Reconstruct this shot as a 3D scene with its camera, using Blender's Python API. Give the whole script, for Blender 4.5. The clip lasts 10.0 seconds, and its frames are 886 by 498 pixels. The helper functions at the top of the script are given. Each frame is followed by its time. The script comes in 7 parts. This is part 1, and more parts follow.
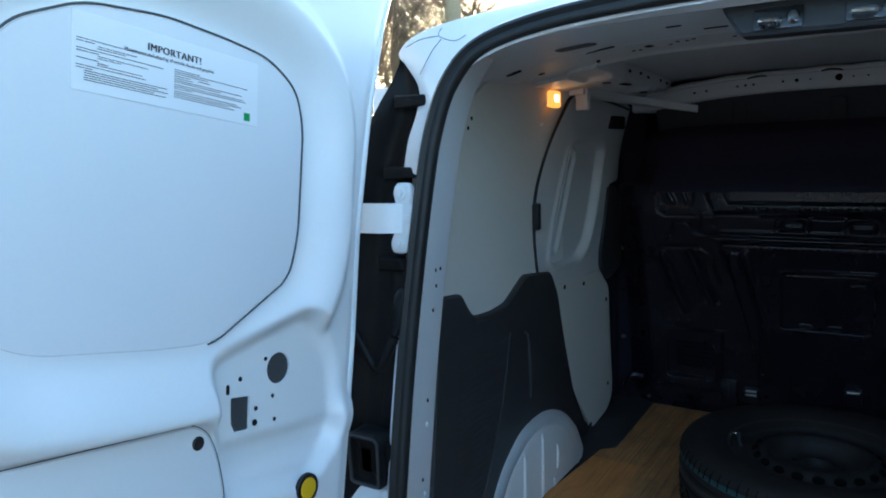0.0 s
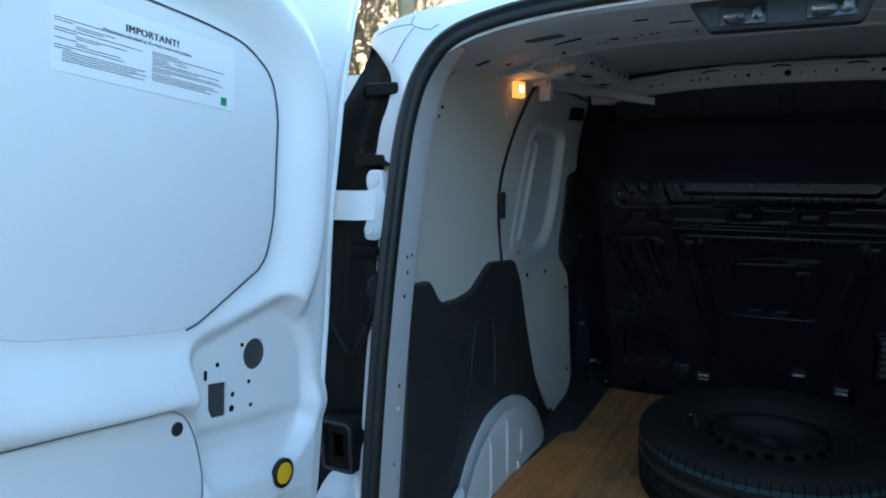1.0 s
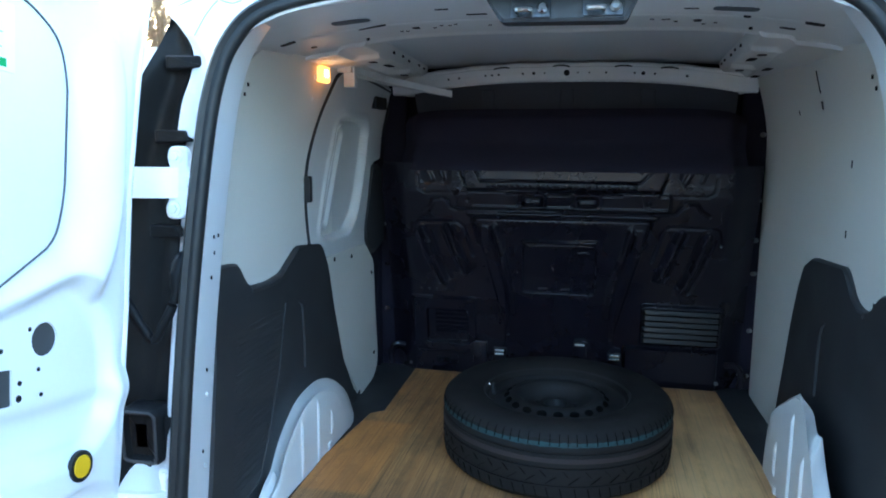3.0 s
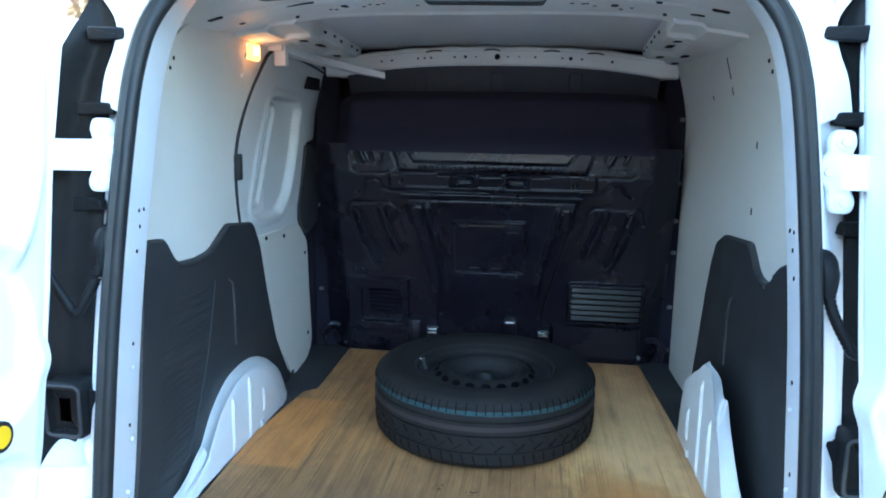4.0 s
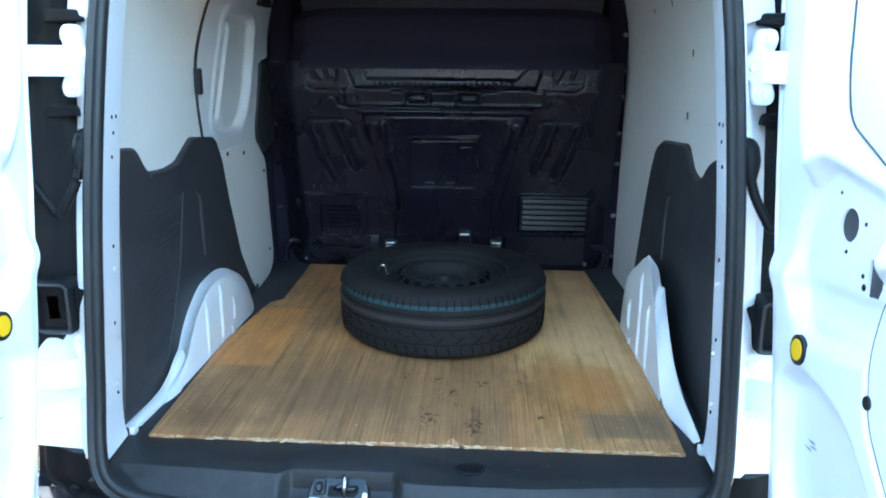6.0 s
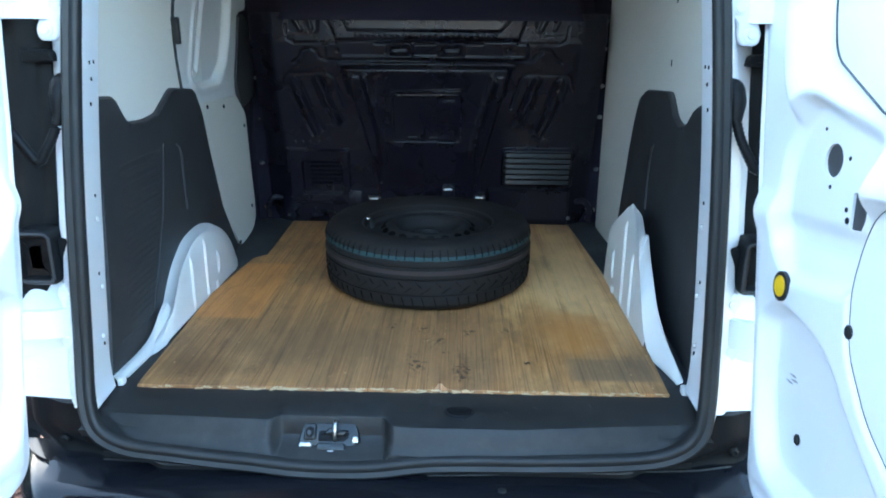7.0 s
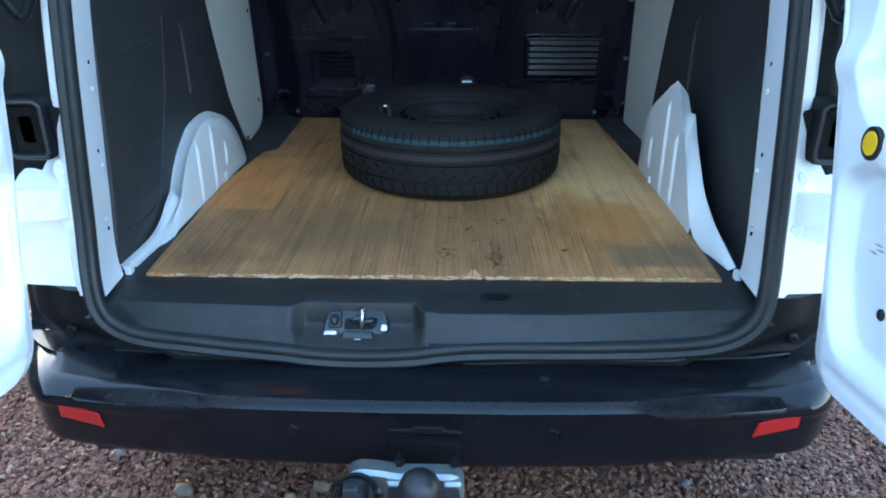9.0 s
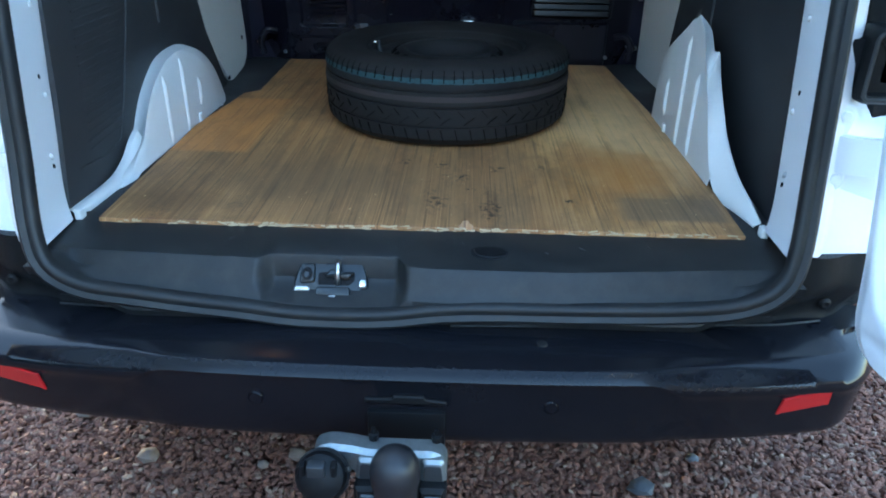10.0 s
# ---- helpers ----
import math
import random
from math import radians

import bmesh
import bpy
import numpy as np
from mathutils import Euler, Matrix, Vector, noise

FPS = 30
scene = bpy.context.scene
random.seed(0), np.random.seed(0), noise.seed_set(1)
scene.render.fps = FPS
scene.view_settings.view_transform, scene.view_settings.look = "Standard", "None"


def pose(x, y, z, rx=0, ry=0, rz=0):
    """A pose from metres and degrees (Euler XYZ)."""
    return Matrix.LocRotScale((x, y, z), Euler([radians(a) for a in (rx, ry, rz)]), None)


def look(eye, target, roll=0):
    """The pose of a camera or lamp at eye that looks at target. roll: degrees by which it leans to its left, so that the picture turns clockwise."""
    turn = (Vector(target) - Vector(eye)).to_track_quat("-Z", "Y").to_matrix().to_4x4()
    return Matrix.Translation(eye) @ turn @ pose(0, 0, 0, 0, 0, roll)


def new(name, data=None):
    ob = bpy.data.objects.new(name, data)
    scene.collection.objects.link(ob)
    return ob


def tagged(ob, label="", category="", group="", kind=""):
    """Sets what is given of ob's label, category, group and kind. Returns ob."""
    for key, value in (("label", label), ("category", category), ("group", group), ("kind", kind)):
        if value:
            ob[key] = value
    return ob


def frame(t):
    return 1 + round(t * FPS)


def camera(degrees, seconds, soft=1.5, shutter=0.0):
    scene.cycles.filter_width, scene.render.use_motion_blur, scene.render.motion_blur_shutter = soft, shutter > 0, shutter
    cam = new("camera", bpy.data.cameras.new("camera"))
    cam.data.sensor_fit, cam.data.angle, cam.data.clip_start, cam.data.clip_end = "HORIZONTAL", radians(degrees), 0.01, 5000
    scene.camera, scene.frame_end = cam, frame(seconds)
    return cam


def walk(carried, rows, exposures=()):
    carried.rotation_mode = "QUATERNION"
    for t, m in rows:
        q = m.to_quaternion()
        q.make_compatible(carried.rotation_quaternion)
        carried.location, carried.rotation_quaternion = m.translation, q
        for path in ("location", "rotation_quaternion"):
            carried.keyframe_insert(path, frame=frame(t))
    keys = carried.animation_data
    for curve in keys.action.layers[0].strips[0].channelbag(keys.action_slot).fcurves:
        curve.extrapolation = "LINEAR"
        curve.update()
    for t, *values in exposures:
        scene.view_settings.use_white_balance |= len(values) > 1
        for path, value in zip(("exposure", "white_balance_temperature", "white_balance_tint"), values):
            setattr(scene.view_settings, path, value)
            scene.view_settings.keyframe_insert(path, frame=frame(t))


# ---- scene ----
cam = camera(63.9, 10.0, soft=1.9)
PATH = [
    (0, (0.154, -0.99, 1.546), (-0.906, 0.686, 1.282), -1.7),
    (0.5, (0.144, -1.005, 1.54), (-0.87, 0.696, 1.262), -1.5),
    (1, (0.126, -1.029, 1.541), (-0.812, 0.713, 1.249), -1.1),
    (1.5, (0.111, -1.035, 1.539), (-0.713, 0.763, 1.242), -0.8),
    (2, (0.111, -1.044, 1.535), (-0.581, 0.809, 1.237), -0.5),
    (2.5, (0.118, -1.057, 1.524), (-0.439, 0.841, 1.225), 0.0),
    (3, (0.123, -1.075, 1.506), (-0.294, 0.857, 1.203), 0.3),
    (4.5, (0.188, -1.155, 1.475), (-0.046, 0.796, 1.104), 1.1),
    (5, (0.203, -1.208, 1.466), (-0.036, 0.732, 1.039), 0.9),
    (5.5, (0.166, -1.234, 1.448), (-0.008, 0.703, 0.979), 0.7),
    (7, (0.128, -1.261, 1.389), (0.084, 0.645, 0.784), 0.4),
    (7.5, (0.114, -1.254, 1.365), (0.054, 0.636, 0.714), -0.1),
    (8, (0.1, -1.233, 1.33), (0.033, 0.639, 0.627), -0.1),
    (8.5, (0.083, -1.204, 1.297), (0.019, 0.647, 0.54), -0.1),
    (9, (0.064, -1.166, 1.25), (0.014, 0.664, 0.446), -0.1),
    (9.5, (0.068, -1.11, 1.206), (0.029, 0.702, 0.36), 0.4),
    (10, (0.088, -1.023, 1.162), (0.031, 0.76, 0.257), 0.8),
]
EXPOSURES = [(0, 2.55, 5500, 6), (1.5, 2.68, 5500, 6), (2.0, 2.97, 5500, 6), (3.0, 3.95, 5420, 6), (4.5, 4.7, 5500, 6), (5.5, 4.64, 5520, 6), (7.0, 4.36, 5830, 6), (8.0, 4.25, 5730, 6), (9.0, 4.14, 5500, 6), (10.0, 4.03, 5530, 6)]
walk(cam, [(t, look(eye, target, roll)) for t, eye, target, roll in PATH], EXPOSURES)

# ---- world and sun ----
SUN_EL, SUN_AZ = radians(9), radians(38)  # azimuth to the left of +y
world = bpy.data.worlds.new("world")
scene.world = world
world.use_nodes = True
wn = world.node_tree
sky = wn.nodes.new("ShaderNodeTexSky")
sky.sky_type, sky.sun_disc = "NISHITA", False
sky.sun_elevation, sky.sun_rotation = SUN_EL, -SUN_AZ
sky.air_density, sky.dust_density, sky.ozone_density = 1.0, 1.5, 1.0
wn.nodes["Background"].inputs["Strength"].default_value = 0.15
wn.links.new(sky.outputs["Color"], wn.nodes["Background"].inputs["Color"])
sun_data = bpy.data.lights.new("sun", "SUN")
sun_data.energy, sun_data.angle, sun_data.color = 0.8, radians(10), (1.0, 0.86, 0.68)
sun = new("sun", sun_data)
sun_dir = Vector((-math.sin(SUN_AZ) * math.cos(SUN_EL), math.cos(SUN_AZ) * math.cos(SUN_EL), math.sin(SUN_EL)))
sun.matrix_world = look(sun_dir * 60, (0, 0, 0))


# ---- materials ----
def material(name, base, rough=0.5, metal=0.0, spec=0.5, coat=0.0, vary=0.06, scale=6.0, fine=180.0, bump=0.0, bump_scale=400.0, dirt=None, dirt_amount=0.0, dirt_scale=9.0, rough_vary=0.1):
    """A painted, moulded or worn surface: two scales of tone, grain relief, dirt or dust in patches."""
    m = bpy.data.materials.new(name)
    m.use_nodes = True
    t = m.node_tree
    N, L = t.nodes, t.links
    b = N["Principled BSDF"]
    b.inputs["Metallic"].default_value = metal
    b.inputs["Specular IOR Level"].default_value = spec
    b.inputs["Coat Weight"].default_value = coat
    b.inputs["Coat Roughness"].default_value = 0.15
    co = N.new("ShaderNodeTexCoord")
    n1 = N.new("ShaderNodeTexNoise")
    n1.inputs["Scale"].default_value, n1.inputs["Detail"].default_value = scale, 6
    n2 = N.new("ShaderNodeTexNoise")
    n2.inputs["Scale"].default_value, n2.inputs["Detail"].default_value = fine, 3
    for n in (n1, n2):
        L.new(co.outputs["Object"], n.inputs["Vector"])
    mix = N.new("ShaderNodeMath")
    mix.operation = "ADD"
    L.new(n1.outputs["Fac"], mix.inputs[0])
    L.new(n2.outputs["Fac"], mix.inputs[1])
    rng = N.new("ShaderNodeMapRange")
    rng.inputs["From Min"].default_value, rng.inputs["From Max"].default_value = 0.5, 1.5
    rng.inputs["To Min"].default_value, rng.inputs["To Max"].default_value = 1 - vary, 1 + vary
    L.new(mix.outputs[0], rng.inputs["Value"])
    col = N.new("ShaderNodeVectorMath")
    col.operation = "SCALE"
    col.inputs[0].default_value = base
    L.new(rng.outputs["Result"], col.inputs["Scale"])
    out = col.outputs[0]
    rr = N.new("ShaderNodeMapRange")
    rr.inputs["From Min"].default_value, rr.inputs["From Max"].default_value = 0.3, 0.7
    rr.inputs["To Min"].default_value, rr.inputs["To Max"].default_value = max(0.02, rough - rough_vary), min(1, rough + rough_vary)
    L.new(n1.outputs["Fac"], rr.inputs["Value"])
    L.new(rr.outputs["Result"], b.inputs["Roughness"])
    if dirt:
        d = N.new("ShaderNodeTexNoise")
        d.inputs["Scale"].default_value, d.inputs["Detail"].default_value, d.inputs["Roughness"].default_value = dirt_scale, 8, 0.65
        L.new(co.outputs["Object"], d.inputs["Vector"])
        dr = N.new("ShaderNodeMapRange")
        dr.inputs["From Min"].default_value, dr.inputs["From Max"].default_value = 0.42, 0.85
        dr.inputs["To Max"].default_value = dirt_amount
        L.new(d.outputs["Fac"], dr.inputs["Value"])
        mx = N.new("ShaderNodeMixRGB")
        mx.inputs["Color2"].default_value = (*dirt, 1)
        L.new(dr.outputs["Result"], mx.inputs["Fac"])
        L.new(out, mx.inputs["Color1"])
        out = mx.outputs["Color"]
    L.new(out, b.inputs["Base Color"])
    if bump:
        nb = N.new("ShaderNodeTexNoise")
        nb.inputs["Scale"].default_value, nb.inputs["Detail"].default_value = bump_scale, 2
        L.new(co.outputs["Object"], nb.inputs["Vector"])
        bp = N.new("ShaderNodeBump")
        bp.inputs["Strength"].default_value, bp.inputs["Distance"].default_value = bump, 0.002
        L.new(nb.outputs["Fac"], bp.inputs["Height"])
        L.new(bp.outputs["Normal"], b.inputs["Normal"])
    return m


WHITE = material("white_body_paint", (0.80, 0.81, 0.82), 0.30, coat=0.22, vary=0.02, dirt=(0.66, 0.65, 0.63), dirt_amount=0.03, rough_vary=0.02)
WHITE_IN = material("white_inner_paint", (0.72, 0.71, 0.68), 0.5, spec=0.25, vary=0.03, dirt=(0.5, 0.48, 0.45), dirt_amount=0.2)
# inner white made greyer in colour, for the dimmer light on the side door
DIMMED_WHITE = material("white_inner_paint_dimmed", (0.60, 0.595, 0.575), 0.45, spec=0.3, vary=0.03, dirt=(0.45, 0.44, 0.42), dirt_amount=0.15)
DOOR_BOARD = material("white_door_board", (0.74, 0.75, 0.77), 0.5, vary=0.02, bump=0.05, bump_scale=700)
BOARD = material("grey_white_wall_board", (0.64, 0.61, 0.545), 0.55, vary=0.025, bump=0.08, bump_scale=700, dirt=(0.55, 0.54, 0.52), dirt_amount=0.15, dirt_scale=5)
LINER = material("grey_roof_liner", (0.60, 0.61, 0.62), 0.8, vary=0.06, bump=0.15, bump_scale=500)
BLACK_PAINT = material("black_gloss_paint", (0.0085, 0.0075, 0.0125), 0.27, vary=0.2, spec=0.36, dirt=(0.016, 0.014, 0.013), dirt_amount=0.3, dirt_scale=7, rough_vary=0.1)
BLACK_FELT = material("black_bulkhead_mat", (0.018, 0.0160, 0.0265), 0.95, vary=0.2, spec=0.15, bump=0.3, bump_scale=600)
STRIP = material("dark_grey_strip", (0.040, 0.042, 0.050), 0.7, vary=0.15, spec=0.3)
PLASTIC = material("black_grained_plastic", (0.028, 0.028, 0.030), 0.55, vary=0.15, bump=0.45, bump_scale=900, dirt=(0.07, 0.065, 0.06), dirt_amount=0.35, dirt_scale=12)
SILL = material("dark_sill_plastic", (0.0145, 0.0150, 0.0155), 0.42, spec=0.36, vary=0.15, bump=0.35, bump_scale=900, dirt=(0.06, 0.057, 0.05), dirt_amount=0.4, dirt_scale=24)
GLOSS_BLACK = material("black_louvre_paint", (0.012, 0.012, 0.013), 0.42, vary=0.15, spec=0.26, rough_vary=0.08)
CLAD = material("black_cladding", (0.006, 0.0065, 0.0075), 0.4, spec=0.15, vary=0.15, bump=0.3, bump_scale=900, dirt=(0.03, 0.028, 0.026), dirt_amount=0.3)
BUMPER = material("black_bumper_plastic", (0.006, 0.0065, 0.009), 0.13, vary=0.2, spec=0.26, bump=0.008, bump_scale=700, dirt=(0.02, 0.018, 0.016), dirt_amount=0.2, dirt_scale=14, rough_vary=0.04)
RUBBER = material("black_seal_rubber", (0.014, 0.0145, 0.015), 0.5, spec=0.36, vary=0.15, bump=0.2, bump_scale=500, dirt=(0.05, 0.048, 0.043), dirt_amount=0.3, dirt_scale=16)
JOINT = material("grey_joint", (0.07, 0.08, 0.09), 0.7, vary=0.1)
# dark grey that stands for the shade inside the door openings
HOLE_SHADE = material("painted_hole_shade", (0.05, 0.052, 0.055), 0.6, vary=0.1)
DARK = material("dark_cavity", (0.010, 0.010, 0.011), 0.8, vary=0.1, spec=0.2)
FLOOR_STEEL = material("dark_floor_paint", (0.03, 0.032, 0.036), 0.5, vary=0.2, dirt=(0.09, 0.08, 0.07), dirt_amount=0.5)
TYRE = material("tyre_rubber", (0.0112, 0.0095, 0.0088), 0.72, spec=0.24, vary=0.25, bump=0.3, bump_scale=600, dirt=(0.036, 0.029, 0.024), dirt_amount=0.35, dirt_scale=8)
TEAL = material("teal_tyre_paint", (0.013, 0.042, 0.046), 0.75, vary=0.5, scale=30)
# near-black that stands for the shade in tread cuts and rim vents
CUT_SHADE = material("painted_cut_shade", (0.003, 0.003, 0.003), 0.95, vary=0.1, spec=0.05)
BROWN = material("brown_tyre_paint", (0.026, 0.017, 0.015), 0.75, vary=0.3)
RIM = material("black_wheel_steel", (0.018, 0.017, 0.017), 0.45, vary=0.25, spec=0.3, dirt=(0.04, 0.034, 0.031), dirt_amount=0.3)
ZINC = material("zinc_plated_steel", (0.62, 0.62, 0.60), 0.28, metal=1.0, vary=0.12, dirt=(0.25, 0.23, 0.2), dirt_amount=0.4, dirt_scale=40)
STRIKER = material("dull_striker_zinc", (0.16, 0.165, 0.17), 0.34, metal=1.0, vary=0.2, scale=30, dirt=(0.06, 0.055, 0.05), dirt_amount=0.5, dirt_scale=40)
LOCK_ZINC = material("dull_lock_zinc", (0.045, 0.048, 0.05), 0.36, metal=1.0, vary=0.25, scale=30, dirt=(0.05, 0.048, 0.045), dirt_amount=0.8, dirt_scale=45)
CAST = material("cast_aluminium", (0.27, 0.30, 0.31), 0.42, metal=0.85, vary=0.15, bump=0.3, bump_scale=300, dirt=(0.12, 0.11, 0.1), dirt_amount=0.5, dirt_scale=25)
DULL_CAST = material("dull_cast_metal", (0.055, 0.06, 0.066), 0.45, metal=0.6, vary=0.2, bump=0.2, bump_scale=300)
BALL = material("black_ball_rubber", (0.010, 0.010, 0.013), 0.42, spec=0.45, vary=0.3, scale=20, dirt=(0.03, 0.025, 0.022), dirt_amount=0.5, dirt_scale=20)
RED = material("red_reflector", (0.40, 0.008, 0.010), 0.12, vary=0.08, coat=0.8, bump=0.25, bump_scale=320)
YELLOW = material("yellow_marker", (0.80, 0.48, 0.008), 0.5, vary=0.05)
PAPER = material("white_label_film", (0.80, 0.81, 0.83), 0.4, vary=0.01)
INK = material("black_ink", (0.02, 0.02, 0.025), 0.6, vary=0.02)
PRINT = material("grey_print", (0.06, 0.06, 0.065), 0.6, vary=0.02)
GREEN = material("green_ink", (0.01, 0.28, 0.06), 0.5, vary=0.05)
BARK = material("grey_brown_bark", (0.24, 0.165, 0.10), 0.9, vary=0.3, scale=3, bump=0.5, bump_scale=60)
TIMBER = material("pale_timber", (0.42, 0.33, 0.20), 0.8, vary=0.15, scale=2)
HEDGE = material("dull_green_leaves", (0.06, 0.085, 0.05), 0.7, vary=0.3, scale=20)


def wood_material():
    """Worn plywood: long grain along y, orange and grey stains, scuffs."""
    m = bpy.data.materials.new("worn_plywood")
    m.use_nodes = True
    t = m.node_tree
    N, L = t.nodes, t.links
    b = N["Principled BSDF"]
    co = N.new("ShaderNodeTexCoord")

    def noise_at(sx, sy, scale, detail, rough=0.55, w=0.0):
        mp = N.new("ShaderNodeMapping")
        mp.inputs["Scale"].default_value = (sx, sy, 1)
        mp.inputs["Location"].default_value = (w, w * 0.7, w)
        L.new(co.outputs["Object"], mp.inputs["Vector"])
        n = N.new("ShaderNodeTexNoise")
        n.inputs["Scale"].default_value, n.inputs["Detail"].default_value, n.inputs["Roughness"].default_value = scale, detail, rough
        L.new(mp.outputs["Vector"], n.inputs["Vector"])
        return n.outputs["Fac"]

    def ramp(fac, *stops):
        r = N.new("ShaderNodeValToRGB")
        e = r.color_ramp.elements
        while len(e) < len(stops):
            e.new(0.5)
        for k, (p, c) in zip(e, stops):
            k.position, k.color = p, (*c, 1)
        L.new(fac, r.inputs["Fac"])
        return r.outputs["Color"]

    def blend(fac, a, c, kind="MIX"):
        x = N.new("ShaderNodeMixRGB")
        x.blend_type = kind
        if isinstance(fac, float):
            x.inputs["Fac"].default_value = fac
        else:
            L.new(fac, x.inputs["Fac"])
        for s, v in (("Color1", a), ("Color2", c)):
            if isinstance(v, tuple):
                x.inputs[s].default_value = (*v, 1)
            else:
                L.new(v, x.inputs[s])
        return x.outputs["Color"]

    def patch(x, y, rx, ry, soft, wobble=0.5, grain_scale=9.0):
        """A stain: an uneven ellipse on the board."""
        mp = N.new("ShaderNodeMapping")
        mp.vector_type = "POINT"
        mp.inputs["Location"].default_value = (-x / rx, -(y - 0.9) / ry, 0)
        mp.inputs["Scale"].default_value = (1 / rx, 1 / ry, 0)
        L.new(co.outputs["Object"], mp.inputs["Vector"])
        ln = N.new("ShaderNodeVectorMath")
        ln.operation = "LENGTH"
        L.new(mp.outputs["Vector"], ln.inputs[0])
        nz = noise_at(1, 1, grain_scale, 5, 0.6, x * 7 + y * 3)
        ad = N.new("ShaderNodeMath")
        ad.operation = "MULTIPLY_ADD"
        ad.inputs[1].default_value = wobble * 2
        L.new(nz, ad.inputs[0])
        L.new(ln.outputs["Value"], ad.inputs[2])
        rg = N.new("ShaderNodeMapRange")
        rg.inputs["From Min"].default_value, rg.inputs["From Max"].default_value = 1 + wobble + soft, 1 + wobble - soft
        L.new(ad.outputs[0], rg.inputs["Value"])
        return rg.outputs["Result"]

    def both(a, c):
        m3 = N.new("ShaderNodeMath")
        m3.operation = "MULTIPLY"
        L.new(a, m3.inputs[0])
        L.new(c, m3.inputs[1])
        return m3.outputs[0]

    def field(x0, x1, y0, y1, soft):
        """A rectangle on the board with slightly wavering edges."""
        mp = N.new("ShaderNodeMapping")
        rx, ry, cx, cy = (x1 - x0) / 2, (y1 - y0) / 2, (x0 + x1) / 2, (y0 + y1) / 2 - 0.9
        mp.inputs["Location"].default_value = (-cx / rx, -cy / ry, 0)
        mp.inputs["Scale"].default_value = (1 / rx, 1 / ry, 0)
        L.new(co.outputs["Object"], mp.inputs["Vector"])
        ab = N.new("ShaderNodeVectorMath")
        ab.operation = "ABSOLUTE"
        L.new(mp.outputs["Vector"], ab.inputs[0])
        sp = N.new("ShaderNodeSeparateXYZ")
        L.new(ab.outputs[0], sp.inputs[0])
        mxm = N.new("ShaderNodeMath")
        mxm.operation = "MAXIMUM"
        L.new(sp.outputs["X"], mxm.inputs[0])
        L.new(sp.outputs["Y"], mxm.inputs[1])
        wv = N.new("ShaderNodeMath")
        wv.operation = "MULTIPLY_ADD"
        wv.inputs[1].default_value = 0.16
        L.new(noise_at(1, 1, 14.0, 4, 0.6, x0 * 5 + y0), wv.inputs[0])
        L.new(mxm.outputs[0], wv.inputs[2])
        rg = N.new("ShaderNodeMapRange")
        rg.inputs["From Min"].default_value, rg.inputs["From Max"].default_value = 1.08 + soft, 1.08 - soft
        L.new(wv.outputs[0], rg.inputs["Value"])
        return rg.outputs["Result"]

    def weaken(fac, k):
        m2 = N.new("ShaderNodeMath")
        m2.operation = "MULTIPLY"
        m2.inputs[1].default_value = k
        L.new(fac, m2.inputs[0])
        return m2.outputs[0]

    grain = noise_at(26, 0.7, 2.6, 8, 0.62)
    base = ramp(grain, (0.30, (0.20, 0.105, 0.036)), (0.5, (0.315, 0.178, 0.066)), (0.70, (0.41, 0.250, 0.105)))
    broad = noise_at(5, 0.25, 1.6, 4, 0.55, 12)
    base = blend(weaken(ramp(broad, (0.42, (0, 0, 0)), (0.62, (1, 1, 1))), 0.4), base, (0.43, 0.275, 0.125))
    streak = noise_at(110, 0.9, 2.0, 4, 0.6, 3)
    base = blend(weaken(ramp(streak, (0.54, (0, 0, 0)), (0.72, (1, 1, 1))), 0.75), base, (0.13, 0.078, 0.034))
    grey = noise_at(1.6, 1.0, 2.0, 6, 0.65, 17)
    base = blend(weaken(ramp(grey, (0.44, (0, 0, 0)), (0.64, (1, 1, 1))), 0.4), base, (0.19, 0.125, 0.065))
    base = blend(weaken(patch(-0.15, 0.42, 0.40, 0.22, 0.5), 0.5), base, (0.18, 0.112, 0.052))
    base = blend(weaken(field(-0.64, -0.43, 0.56, 1.02, 0.05), 0.75), base, (0.47, 0.25, 0.085))
    base = blend(weaken(patch(0.42, 0.72, 0.16, 0.60, 0.4), 0.85), base, (0.60, 0.44, 0.21))
    base = blend(weaken(patch(0.40, 0.40, 0.15, 0.18, 0.45), 0.95), base, (0.34, 0.175, 0.036))
    base = blend(weaken(field(0.40, 0.60, 0.225, 0.36, 0.15), 0.6), base, (0.155, 0.115, 0.07))
    base = blend(weaken(patch(0.44, 1.32, 0.030, 0.06, 0.4), 0.6), base, (0.24, 0.13, 0.06))
    base = blend(weaken(patch(0.52, 1.28, 0.028, 0.06, 0.4), 0.6), base, (0.24, 0.13, 0.06))
    speck = ramp(noise_at(1, 0.8, 95.0, 5, 0.65, 61), (0.49, (0, 0, 0)), (0.58, (1, 1, 1)))
    for x, y, r in ((0.03, 0.285, 0.022), (0.15, 0.27, 0.028), (0.06, 0.42, 0.020), (0.145, 0.325, 0.02), (0.30, 0.30, 0.010), (-0.36, 0.26, 0.016), (-0.50, 0.23, 0.02), (0.02, 0.34, 0.012), (0.155, 0.22, 0.012)):
        base = blend(weaken(both(patch(x, y, r * 1.3, r * 2.0, 0.5, 1.2, 30.0), speck), 0.9), base, (0.045, 0.028, 0.016))
    # a thin dark ring left by something round
    ringm = N.new("ShaderNodeMapping")
    ringm.inputs["Location"].default_value = (-0.37, 0.18, 0)
    L.new(co.outputs["Object"], ringm.inputs["Vector"])
    ln = N.new("ShaderNodeVectorMath")
    ln.operation = "LENGTH"
